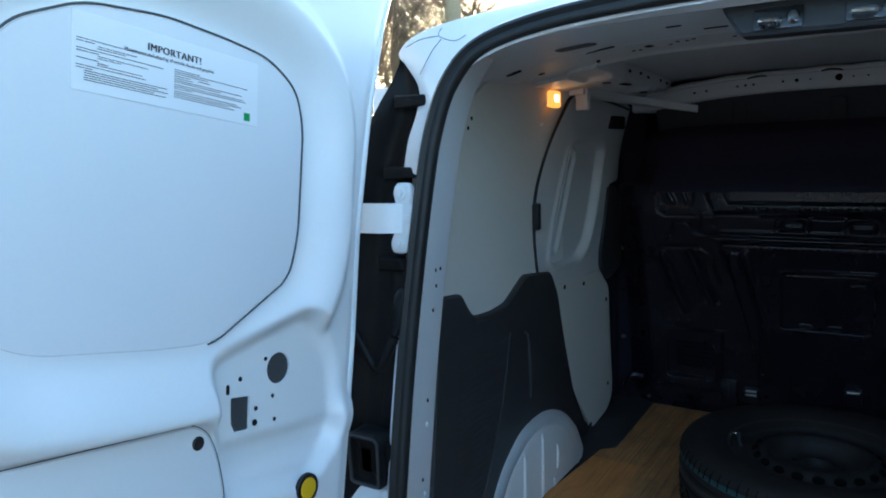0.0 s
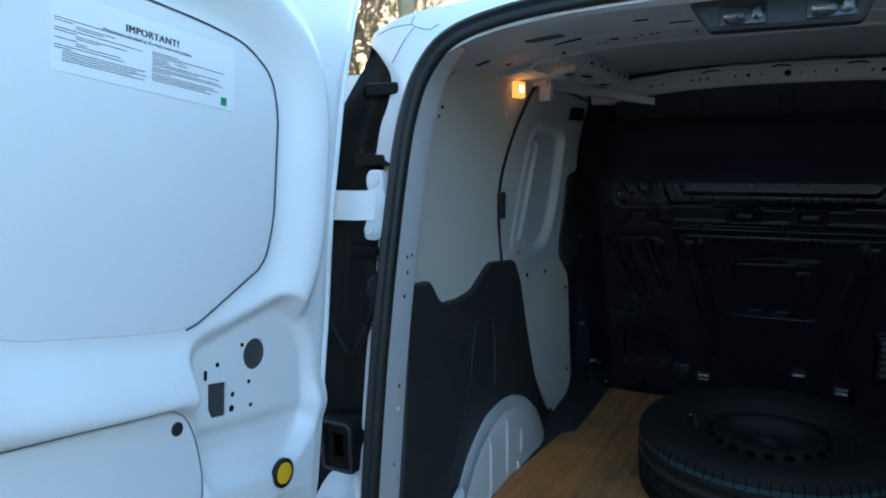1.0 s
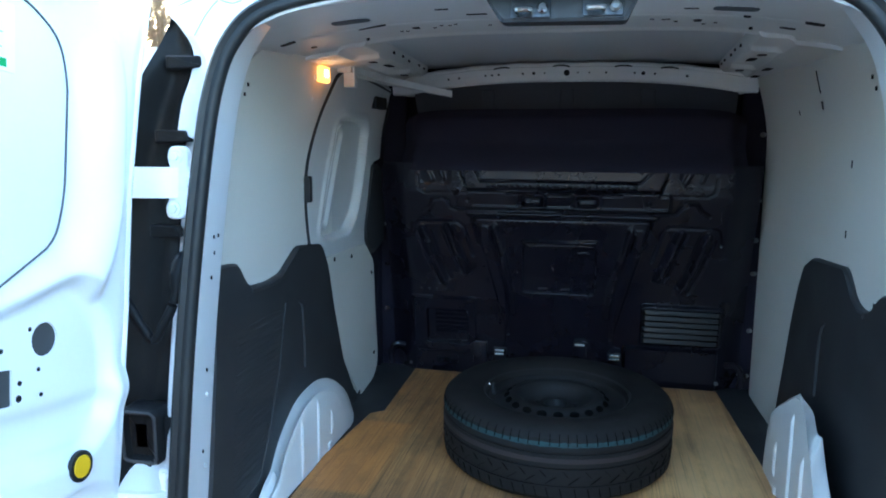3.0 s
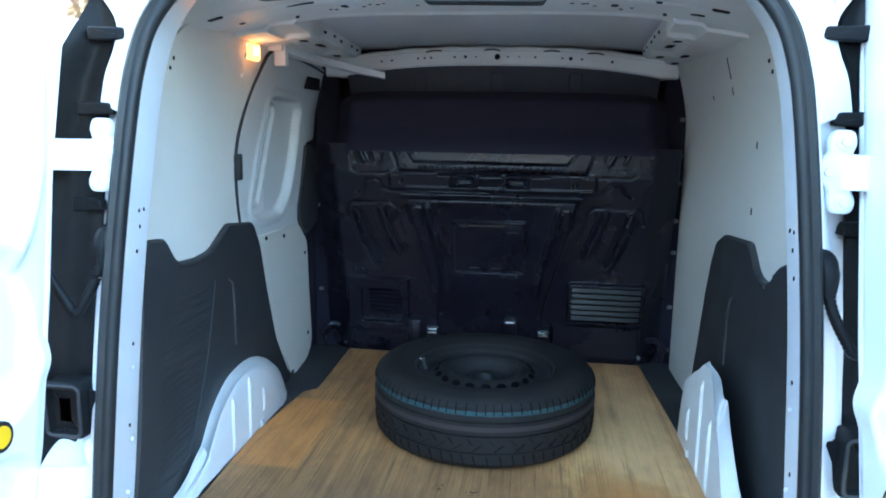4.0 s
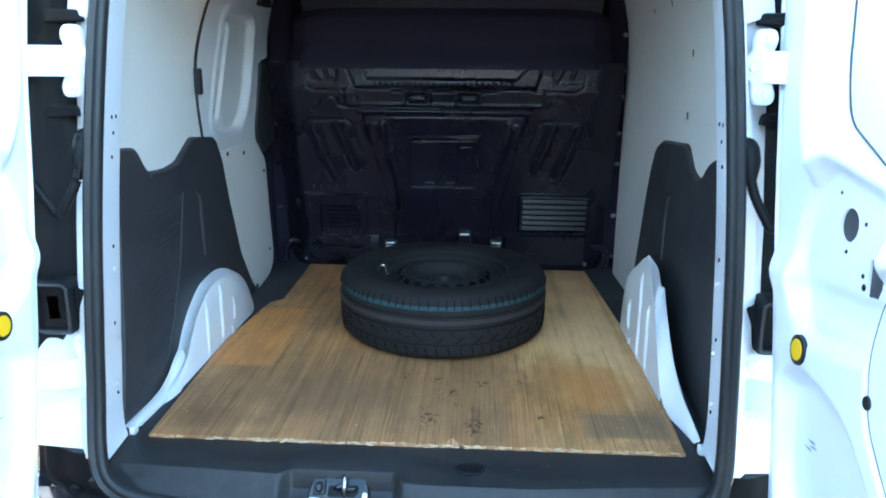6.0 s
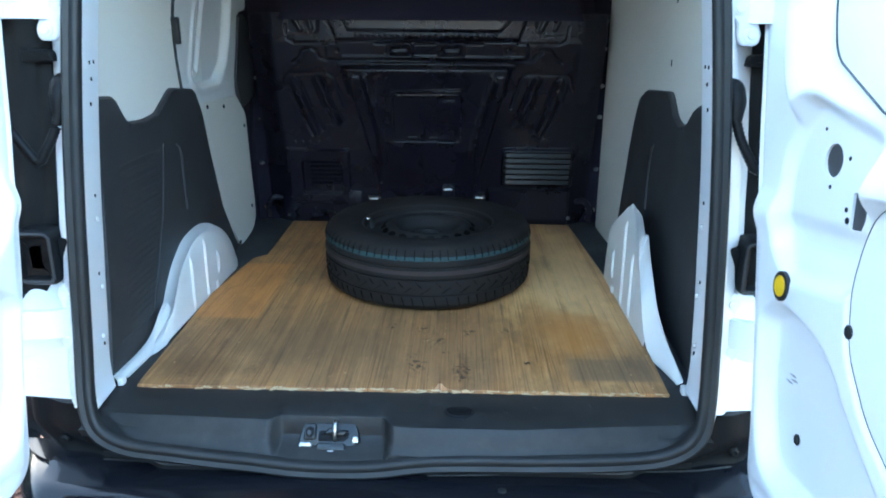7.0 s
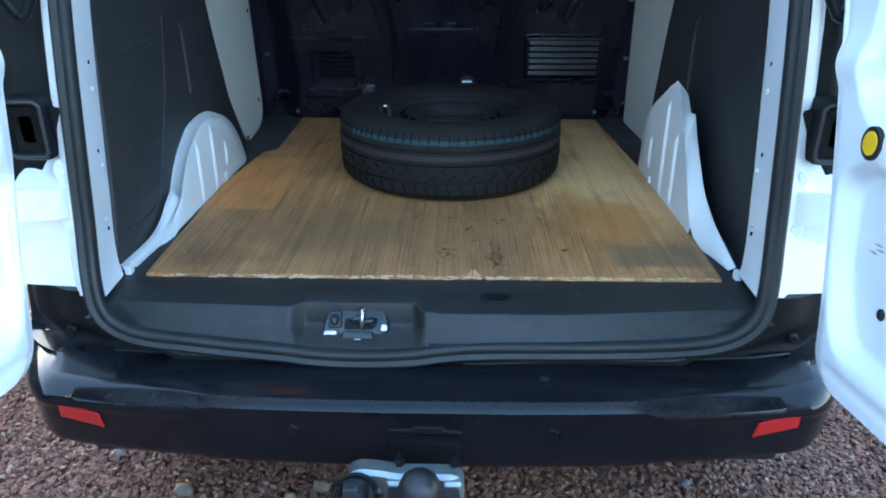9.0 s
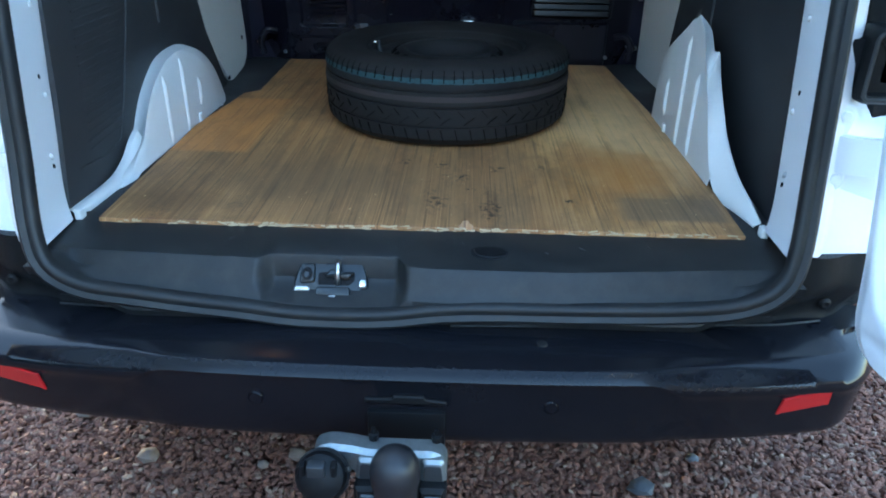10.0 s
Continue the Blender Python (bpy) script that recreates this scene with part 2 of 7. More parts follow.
    L.new(ringm.outputs["Vector"], ln.inputs[0])
    wob = N.new("ShaderNodeMath")
    wob.operation = "MULTIPLY_ADD"
    wob.inputs[1].default_value = 0.04
    L.new(noise_at(1, 1, 6, 3, 0.5, 2), wob.inputs[0])
    L.new(ln.outputs["Value"], wob.inputs[2])
    base = blend(weaken(ramp(wob.outputs[0], (0.108, (0, 0, 0)), (0.111, (1, 1, 1)), (0.114, (0, 0, 0))), 0.5), base, (0.12, 0.08, 0.05))
    base = blend(weaken(patch(-0.08, 0.33, 0.62, 0.26, 0.6), 0.45), base, (0.165, 0.118, 0.070))
    hair = noise_at(210, 0.6, 2.0, 3, 0.6, 31)
    base = blend(weaken(ramp(hair, (0.55, (0, 0, 0)), (0.66, (1, 1, 1))), 0.42), base, (0.52, 0.37, 0.21))
    dark_hair = noise_at(150, 0.5, 2.0, 4, 0.65, 47)
    base = blend(weaken(ramp(dark_hair, (0.56, (0, 0, 0)), (0.66, (1, 1, 1))), 0.68), base, (0.085, 0.052, 0.027))
    mottle = noise_at(1.0, 0.45, 15.0, 8, 0.72, 23)
    base = blend(weaken(ramp(mottle, (0.46, (0, 0, 0)), (0.62, (1, 1, 1))), 0.58), base, (0.115, 0.075, 0.042))
    spots = noise_at(1, 1, 26.0, 5, 0.7, 5)
    base = blend(weaken(ramp(spots, (0.66, (0, 0, 0)), (0.74, (1, 1, 1))), 0.5), base, (0.11, 0.075, 0.045))
    # long veneer strips of differing tone, split by hairlines
    strip = noise_at(17, 0.3, 2.2, 3, 0.55, 71)
    base = blend(weaken(ramp(strip, (0.40, (0, 0, 0)), (0.58, (1, 1, 1))), 0.22), base, (0.42, 0.30, 0.155))
    line = noise_at(95, 1.3, 2.4, 3, 0.6, 83)
    base = blend(weaken(ramp(line, (0.56, (0, 0, 0)), (0.64, (1, 1, 1))), 0.60), base, (0.070, 0.046, 0.026))
    # wear that lies over the grain
    worn = noise_at(3.0, 1.1, 3.0, 6, 0.7, 91)
    base = blend(weaken(ramp(worn, (0.50, (0, 0, 0)), (0.66, (1, 1, 1))), 0.38), base, (0.10, 0.074, 0.047))
    base = blend(weaken(field(-0.635, -0.435, 0.56, 1.03, 0.04), 0.42), base, (0.44, 0.215, 0.060))
    base = blend(weaken(both(patch(0.47, 0.95, 0.15, 0.55, 0.35, 0.35), ramp(strip, (0.30, (0.35, 0.35, 0.35)), (0.55, (1, 1, 1)))), 0.62), base, (0.62, 0.49, 0.285))
    base = blend(weaken(patch(0.45, 0.49, 0.085, 0.13, 0.4, 0.7, 12.0), 0.62), base, (0.32, 0.155, 0.030))
    base = blend(weaken(patch(0.36, 0.60, 0.05, 0.12, 0.4, 0.7, 14.0), 0.40), base, (0.30, 0.15, 0.035))
    base = blend(weaken(field(0.395, 0.595, 0.225, 0.335, 0.12), 0.50), base, (0.120, 0.098, 0.072))
    base = blend(weaken(patch(-0.50, 0.26, 0.09, 0.05, 0.4, 0.8, 16.0), 0.55), base, (0.105, 0.068, 0.036))
    base = blend(weaken(patch(-0.25, 0.40, 0.16, 0.09, 0.5, 0.8, 10.0), 0.40), base, (0.105, 0.076, 0.048))
    for x, y, r in ((0.032, 0.295, 0.015), (0.14, 0.267, 0.017), (0.158, 0.484, 0.012), (0.035, 0.50, 0.014), (0.085, 0.43, 0.010), (0.30, 0.31, 0.008), (0.10, 0.36, 0.008), (-0.05, 0.52, 0.010), (0.255, 0.50, 0.009), (0.135, 0.225, 0.009)):
        base = blend(weaken(both(patch(x, y, r * 1.2, r * 1.7, 0.35, 0.9, 40.0), speck), 0.92), base, (0.030, 0.020, 0.012))
    nick = ramp(noise_at(2.2, 1.0, 60.0, 3, 0.6, 103), (0.70, (0, 0, 0)), (0.73, (1, 1, 1)))
    base = blend(weaken(nick, 0.7), base, (0.58, 0.46, 0.29))
    base = blend(1.0, base, (1.30, 1.0, 0.78), "MULTIPLY")
    L.new(base, b.inputs["Base Color"])
    b.inputs["Roughness"].default_value = 0.62
    bp = N.new("ShaderNodeBump")
    bp.inputs["Strength"].default_value, bp.inputs["Distance"].default_value = 0.4, 0.002
    L.new(streak, bp.inputs["Height"])
    L.new(bp.outputs["Normal"], b.inputs["Normal"])
    return m


def gravel_material(name, stones):
    m = bpy.data.materials.new(name)
    m.use_nodes = True
    t = m.node_tree
    N, L = t.nodes, t.links
    b = N["Principled BSDF"]
    co = N.new("ShaderNodeTexCoord")
    ramp = N.new("ShaderNodeValToRGB")
    e = ramp.color_ramp.elements
    cols = [(0.0, (0.050, 0.018, 0.011)), (0.3, (0.115, 0.045, 0.027)), (0.65, (0.165, 0.071, 0.044)), (0.92, (0.125, 0.070, 0.050)), (1.0, (0.25, 0.17, 0.12))]
    while len(e) < len(cols):
        e.new(0.5)
    for k, (p, c) in zip(e, cols):
        k.position, k.color = p, (*c, 1)
    if stones:
        geo = N.new("ShaderNodeNewGeometry")
        L.new(geo.outputs["Random Per Island"], ramp.inputs["Fac"])
    else:
        v = N.new("ShaderNodeTexVoronoi")
        v.inputs["Scale"].default_value = 48
        L.new(co.outputs["Object"], v.inputs["Vector"])
        sep = N.new("ShaderNodeSeparateColor")
        L.new(v.outputs["Color"], sep.inputs["Color"])
        L.new(sep.outputs["Red"], ramp.inputs["Fac"])
        bp = N.new("ShaderNodeBump")
        bp.inputs["Strength"].default_value, bp.inputs["Distance"].default_value = 1.0, 0.015
        bp.invert = True
        L.new(v.outputs["Distance"], bp.inputs["Height"])
        L.new(bp.outputs["Normal"], b.inputs["Normal"])
    n = N.new("ShaderNodeTexNoise")
    n.inputs["Scale"].default_value, n.inputs["Detail"].default_value = 130, 4
    L.new(co.outputs["Object"], n.inputs["Vector"])
    mx = N.new("ShaderNodeMixRGB")
    mx.blend_type = "OVERLAY"
    mx.inputs["Fac"].default_value = 0.6
    L.new(ramp.outputs["Color"], mx.inputs["Color1"])
    L.new(n.outputs["Fac"], mx.inputs["Color2"])
    L.new(mx.outputs["Color"], b.inputs["Base Color"])
    b.inputs["Roughness"].default_value = 0.8
    return m


def lamp_material(name, colour, strength):
    m = bpy.data.materials.new(name)
    m.use_nodes = True
    b = m.node_tree.nodes["Principled BSDF"]
    b.inputs["Base Color"].default_value = (0.45, 0.14, 0.015, 1)
    b.inputs["Emission Color"].default_value = (*colour, 1)
    b.inputs["Emission Strength"].default_value = strength
    return m


WOOD = wood_material()
GRAVEL, STONES = gravel_material("gravel_ground", False), gravel_material("gravel_stones", True)
LENS = lamp_material("lit_amber_lens", (1.0, 0.33, 0.05), 0.30)
BULB = lamp_material("lit_bulb", (1.0, 0.62, 0.28), 1.3)


# ---- helpers of shape ----
def thing(name, label, category, at=(0, 0, 0), kind="", group=""):
    ob = new(name)
    ob.location = at
    return tagged(ob, label, category, group, kind)


def link(name, me, mat, parent=None, label="", smooth=40):
    me.materials.append(mat)
    if smooth:
        me.shade_smooth()
        me.set_sharp_from_angle(angle=radians(smooth))
    ob = new(name, me)
    if parent is not None:
        ob.parent = parent
        # parts are built in the world's place; the thing's own place is taken off again
        off = Vector((0, 0, 0))
        p = parent
        while p is not None:
            off += p.location
            p = p.parent
        me.transform(Matrix.Translation(-off))
    if label:
        ob["label"] = label
    return ob


def part(name, bm, mat, parent=None, label="", smooth=40):
    """Links a bmesh as one mesh object under a thing or under a part."""
    bmesh.ops.recalc_face_normals(bm, faces=bm.faces[:])
    me = bpy.data.meshes.new(name)
    bm.to_mesh(me)
    bm.free()
    return link(name, me, mat, parent, label, smooth)


def pydata(name, verts, faces, mat, parent=None, label="", smooth=40):
    me = bpy.data.meshes.new(name)
    me.from_pydata([tuple(map(float, v)) for v in verts], [], [tuple(map(int, f)) for f in faces])
    bm = bmesh.new()
    bm.from_mesh(me)
    bmesh.ops.recalc_face_normals(bm, faces=bm.faces[:])
    bm.to_mesh(me)
    bm.free()
    return link(name, me, mat, parent, label, smooth)


def S(a, b, x):
    k = np.clip((np.asarray(x, float) - a) / (b - a), 0, 1)
    return k * k * (3 - 2 * k)


def rnd(pts, r, n=6):
    """A polygon with filleted corners."""
    out = []
    k = len(pts)
    for i in range(k):
        p, a, b = Vector(pts[i]), Vector(pts[i - 1]), Vector(pts[(i + 1) % k])
        ri = r[i] if isinstance(r, (list, tuple)) else r
        d = min(ri, (a - p).length * 0.48, (b - p).length * 0.48)
        p0, p1 = p + (a - p).normalized() * d, p + (b - p).normalized() * d
        for j in range(n + 1):
            f = j / n
            out.append(tuple(p0 * (1 - f) ** 2 + p * 2 * f * (1 - f) + p1 * f * f))
    return out


def inset(poly, d):
    """A polygon moved inwards by d (for either winding)."""
    n = len(poly)
    area = sum(poly[i][0] * poly[(i + 1) % n][1] - poly[(i + 1) % n][0] * poly[i][1] for i in range(n))
    s = 1 if area > 0 else -1
    out = []
    for i in range(n):
        a, b, c = Vector(poly[i - 1]), Vector(poly[i]), Vector(poly[(i + 1) % n])
        e = (c - a)
        if e.length < 1e-9:
            out.append(tuple(b))
            continue
        e.normalize()
        out.append((b.x - s * e.y * d, b.y + s * e.x * d))
    return out


def slab_bm(bm, poly, w0, w1, to, bevel=0.002, step=0.0):
    """A closed plate over a polygon, between the heights w0 and w1, with a bevelled upper edge; to maps (u, v, w) to the world. step cuts it finely, to lie on a curved base."""
    rings = [[(p, w0) for p in poly], [(p, w1 - bevel) for p in poly], [(p, w1) for p in inset(poly, bevel)]]
    own = bmesh.new()
    vs = [[own.verts.new((p[0], p[1], w)) for p, w in ring] for ring in rings]
    n = len(poly)
    for a, b in zip(vs, vs[1:]):
        for i in range(n):
            own.faces.new((a[i], a[(i + 1) % n], b[(i + 1) % n], b[i]))
    own.faces.new(vs[-1])
    own.faces.new(vs[0][::-1])
    if step:
        for axis in (0, 1):
            lo, hi = min(p[axis] for p in poly), max(p[axis] for p in poly)
            for k in range(1, int((hi - lo) / step) + 1):
                co, no = [0, 0, 0], [0, 0, 0]
                co[axis], no[axis] = lo + k * step, 1
                bmesh.ops.bisect_plane(own, geom=own.verts[:] + own.edges[:] + own.faces[:], plane_co=co, plane_no=no)
    base = {}
    for v in own.verts:
        base[v] = bm.verts.new(to(*v.co))
    for f in own.faces:
        bm.faces.new([base[v] for v in f.verts])
    own.free()


def slab(name, poly, w0, w1, to, mat, parent=None, label="", bevel=0.002, step=0.0):
    bm = bmesh.new()
    slab_bm(bm, poly, w0, w1, to, bevel, step)
    return part(name, bm, mat, parent, label)


def box_bm(bm, c, size, bevel=0.0, rot=None, seg=2):
    m = Matrix.Translation(c) @ (rot.to_4x4() if rot else Matrix()) @ Matrix.Diagonal((*size, 1))
    r = bmesh.ops.create_cube(bm, size=1, matrix=m)
    if bevel:
        es = list({e for v in r["verts"] for e in v.link_edges})
        bmesh.ops.bevel(bm, geom=es, offset=bevel, segments=seg, affect="EDGES", profile=0.6)


def tube_bm(bm, pts, radius, seg=8, caps=True):
    """A round tube along points; the radius may be a list."""
    pts = [Vector(p) for p in pts]
    rings, up = [], Vector((0.31, 0.17, 0.93))
    for i, p in enumerate(pts):
        d = (pts[min(i + 1, len(pts) - 1)] - pts[max(i - 1, 0)]).normalized()
        a = d.cross(up)
        if a.length < 1e-3:
            a = d.cross(Vector((1, 0, 0)))
        a.normalize()
        b = d.cross(a)
        r = radius[i] if isinstance(radius, (list, tuple)) else radius
        rings.append([bm.verts.new(p + (a * math.cos(k * 2 * math.pi / seg) + b * math.sin(k * 2 * math.pi / seg)) * r) for k in range(seg)])
    for a, b in zip(rings, rings[1:]):
        for k in range(seg):
            bm.faces.new((a[k], a[(k + 1) % seg], b[(k + 1) % seg], b[k]))
    if caps:
        bm.faces.new(rings[0][::-1])
        bm.faces.new(rings[-1])


def lathe_bm(bm, profile, n, centre, to=None, closed=False):
    """Turns a profile of (radius, height) round the axis; to maps local x, y, z to the world."""
    to = to or (lambda x, y, z: (centre[0] + x, centre[1] + y, centre[2] + z))
    rings = []
    for r, z in profile:
        if r < 1e-6:
            rings.append([bm.verts.new(to(0, 0, z))])
        else:
            rings.append([bm.verts.new(to(r * math.cos(2 * math.pi * k / n), r * math.sin(2 * math.pi * k / n), z)) for k in range(n)])
    pairs = list(zip(rings, rings[1:])) + ([(rings[-1], rings[0])] if closed else [])
    for a, b in pairs:
        for k in range(n):
            q = (k + 1) % n
            if len(a) == 1 and len(b) == 1:
                continue
            if len(a) == 1:
                bm.faces.new((a[0], b[q], b[k]))
            elif len(b) == 1:
                bm.faces.new((a[k], a[q], b[0]))
            else:
                bm.faces.new((a[k], a[q], b[q], b[k]))


def spline(pts, n, closed=False):
    """A smooth line through points, resampled to n points at even steps."""
    P = np.array(pts, float)
    k = len(P)
    raw = []
    for i in range(k if closed else k - 1):
        q = [P[(i + j) % k] if closed else P[min(max(i + j, 0), k - 1)] for j in (-1, 0, 1, 2)]
        for t in np.linspace(0, 1, 24, endpoint=False):
            raw.append(0.5 * (2 * q[1] + (q[2] - q[0]) * t + (2 * q[0] - 5 * q[1] + 4 * q[2] - q[3]) * t * t + (3 * q[1] - q[0] - 3 * q[2] + q[3]) * t ** 3))
    raw.append(P[0] if closed else P[-1])
    raw = np.array(raw)
    d = np.concatenate([[0], np.cumsum(np.linalg.norm(np.diff(raw, axis=0), axis=1))])
    s = np.linspace(0, d[-1], n, endpoint=not closed)
    return np.stack([np.interp(s, d, raw[:, j]) for j in range(P.shape[1])], 1)


def sd_poly(U, V, poly):
    """Signed distance to a polygon, negative inside."""
    P = np.array(poly, float)
    d = np.full(U.shape, 1e9)
    inside = np.zeros(U.shape, bool)
    n = len(P)
    for i in range(n):
        a, b = P[i], P[(i + 1) % n]
        e = b - a
        w0, w1 = U - a[0], V - a[1]
        t = np.clip((w0 * e[0] + w1 * e[1]) / max(e @ e, 1e-12), 0, 1)
        d = np.minimum(d, np.hypot(w0 - e[0] * t, w1 - e[1] * t))
        c = ((a[1] <= V) & (b[1] > V)) | ((b[1] <= V) & (a[1] > V))
        with np.errstate(divide="ignore", invalid="ignore"):
            inside ^= c & (U < a[0] + (V - a[1]) / (b[1] - a[1] if b[1] != a[1] else 1e-12) * e[0])
    return np.where(inside, -d, d)


def sd_caps(U, V, a, b):
    e = (b[0] - a[0], b[1] - a[1])
    t = np.clip(((U - a[0]) * e[0] + (V - a[1]) * e[1]) / (e[0] ** 2 + e[1] ** 2 + 1e-12), 0, 1)
    return np.hypot(U - a[0] - e[0] * t, V - a[1] - e[1] * t)


def sd_box(U, V, cx, cy, hx, hy, r=0.0):
    qx, qy = np.abs(U - cx) - hx + r, np.abs(V - cy) - hy + r
    return np.hypot(np.maximum(qx, 0), np.maximum(qy, 0)) + np.minimum(np.maximum(qx, qy), 0) - r


def sheet(name, X, Y, Z, mat, parent=None, label="", thick=None, smooth=50):
    """A grid of points as a surface; thick is a vector by which a back side is set off, with closed edges."""
    n, m = X.shape
    V = np.stack([X, Y, Z], -1).reshape(-1, 3)
    idx = np.arange(n * m).reshape(n, m)
    F = np.stack([idx[:-1, :-1], idx[:-1, 1:], idx[1:, 1:], idx[1:, :-1]], -1).reshape(-1, 4)
    if thick is not None:
        B = V + np.array(thick)
        F2 = F[:, ::-1] + n * m
        rim = np.concatenate([idx[0, :], idx[1:, -1], idx[-1, -2::-1], idx[-2:0:-1, 0]])
        nx = np.roll(rim, -1)
        F3 = np.stack([nx, rim, rim + n * m, nx + n * m], -1)
        V, F = np.concatenate([V, B]), np.concatenate([F, F2, F3])
    me = bpy.data.meshes.new(name)
    me.from_pydata(V.tolist(), [], F.tolist())
    bm = bmesh.new()
    bm.from_mesh(me)
    bmesh.ops.recalc_face_normals(bm, faces=bm.faces[:])
    bm.to_mesh(me)
    bm.free()
    return link(name, me, mat, parent, label, smooth)


def disc_bm(bm, to, u, v, r, w0, w1, n=16, bevel=0.0006):
    slab_bm(bm, [(u + r * math.cos(2 * math.pi * k / n), v + r * math.sin(2 * math.pi * k / n)) for k in range(n)], w0, w1, to, bevel)


def disc(name, to, u, v, r, w0, w1, mat, parent, label="", n=16):
    bm = bmesh.new()
    disc_bm(bm, to, u, v, r, w0, w1, n)
    return part(name, bm, mat, parent, label)


def bolt(name, to, u, v, r, w, mat, parent, label=""):
    """A flanged hexagon bolt head."""
    bm = bmesh.new()
    disc_bm(bm, to, u, v, r, w - 0.001, w + 0.002, 20)
    disc_bm(bm, to, u, v, r * 0.62, w + 0.001, w + 0.007, 6, 0.001)
    return part(name, bm, mat, parent, label)


van = thing("van", "white panel van with both rear doors open", "van")


# ---- the rear opening ----
def rear_y(z):
    z = np.asarray(z, float)
    return 0.13 * (z - 0.55) + 0.03 * S(0.55, 0.8, z)


SIDE = [(0.606, 0.585), (0.628, 0.64), (0.636, 0.76), (0.634, 0.90), (0.628, 1.10), (0.616, 1.30), (0.598, 1.50), (0.582, 1.60), (0.555, 1.675), (0.500, 1.733), (0.395, 1.764), (0.235, 1.780), (0.0, 1.786)]
BASE = [(0.545, 0.553), (0.44, 0.541), (0.30, 0.536), (0.14, 0.534), (0.05, 0.529), (-0.03, 0.518), (-0.11, 0.514), (-0.20, 0.516), (-0.28, 0.525), (-0.37, 0.533), (-0.46, 0.543), (-0.55, 0.555)]
OUTLINE = spline(SIDE + [(-x, z) for x, z in SIDE[-2::-1]] + BASE[::-1], 260, closed=True)


def swept(name, profile, mat, parent, label="", extra=None, keep=None, smooth=50, closed=True):
    """Sweeps a profile of (outward, forward) round the opening; extra(i, x, z) widens the outward offset."""
    P = OUTLINE
    n = len(P)
    tang = np.roll(P, -1, 0) - np.roll(P, 1, 0)
    tang /= np.linalg.norm(tang, axis=1)[:, None]
    nor = np.stack([tang[:, 1], -tang[:, 0]], 1)
    if (nor[0] @ (P[0] - P.mean(0))) < 0:
        nor = -nor
    rows = []
    for i in range(n):
        prof = profile(P[i], nor[i]) if callable(profile) else profile
        rows.append([(P[i, 0] + nor[i, 0] * o, float(rear_y(P[i, 1])) + d, P[i, 1] + nor[i, 1] * o) for o, d in prof])
    k = len(rows[0])
    V = [v for r in rows for v in r]
    F = []
    for i in range(n):
        j = (i + 1) % n
        if keep and not (keep(P[i]) and keep(P[j])):
            continue
        for q in range(k if closed else k - 1):
            w = (q + 1) % k
            F.append((i * k + q, j * k + q, j * k + w, i * k + w))
    used = sorted({v for f in F for v in f})
    mp = {v: i for i, v in enumerate(used)}
    return pydata(name, [V[v] for v in used], [tuple(mp[v] for v in f) for f in F], mat, parent, label, smooth)


swept("door_seal", [(-0.013, 0.004), (-0.0145, -0.010), (-0.011, -0.017), (-0.005, -0.0185), (0.000, -0.0165), (0.003, -0.0155), (0.006, -0.0175), (0.0115, -0.021), (0.0172, -0.0175), (0.0196, -0.008), (0.018, 0.006), (0.0, 0.012)], RUBBER, van, "thick black rubber door seal")


# white flange inside the seal: pillars at the sides, header above
def flange_profile(p, n):
    # steep and narrow at the sides, broader along the header
    k = float(S(0.4, 0.8, abs(n[0])))
    lip = 0.030 if p[0] < 0 else 0.015
    side = [(-0.0125, -0.001), (-0.005, 0.007), (0.012, 0.016), (0.012 + (lip - 0.012) * 0.33, 0.060), (lip, 0.150), (lip + 0.004, 0.164), (0.080, 0.172), (0.080, 0.182), (0.046, 0.150), (0.032, 0.014)]
    top = [(-0.019, -0.002), (-0.012, 0.006), (0.016, 0.030), (0.030, 0.075), (0.035, 0.165), (0.065, 0.20), (0.065, 0.205), (0.046, 0.085), (0.024, 0.03), (-0.006, -0.002)]
    return [(a[0] * k + b[0] * (1 - k), a[1] * k + b[1] * (1 - k)) for a, b in zip(side, top)]


door_frame = swept("door_frame", flange_profile, WHITE, van, "white painted inner door frame", keep=lambda p: p[1] > 0.60)
door_frame.data.flip_normals()


# white outer body round the seal
def outer_profile(p, n):
    d = 0.10 + 0.20 * float(S(0.75, 0.35, abs(n[0])))
    o = 0.046 + 0.02 * float(S(1.5, 1.1, p[1]))
    return [(0.016, 0.006), (0.026, 0.018), (o - 0.016, 0.026), (o - 0.004, 0.04), (o + 0.002, 0.065), (o + 0.008, d), (o - 0.012, d), (0.03, 0.03)]


swept("rear_surround", outer_profile, WHITE, van, "white painted rear body edge", keep=lambda p: p[1] > 0.62)


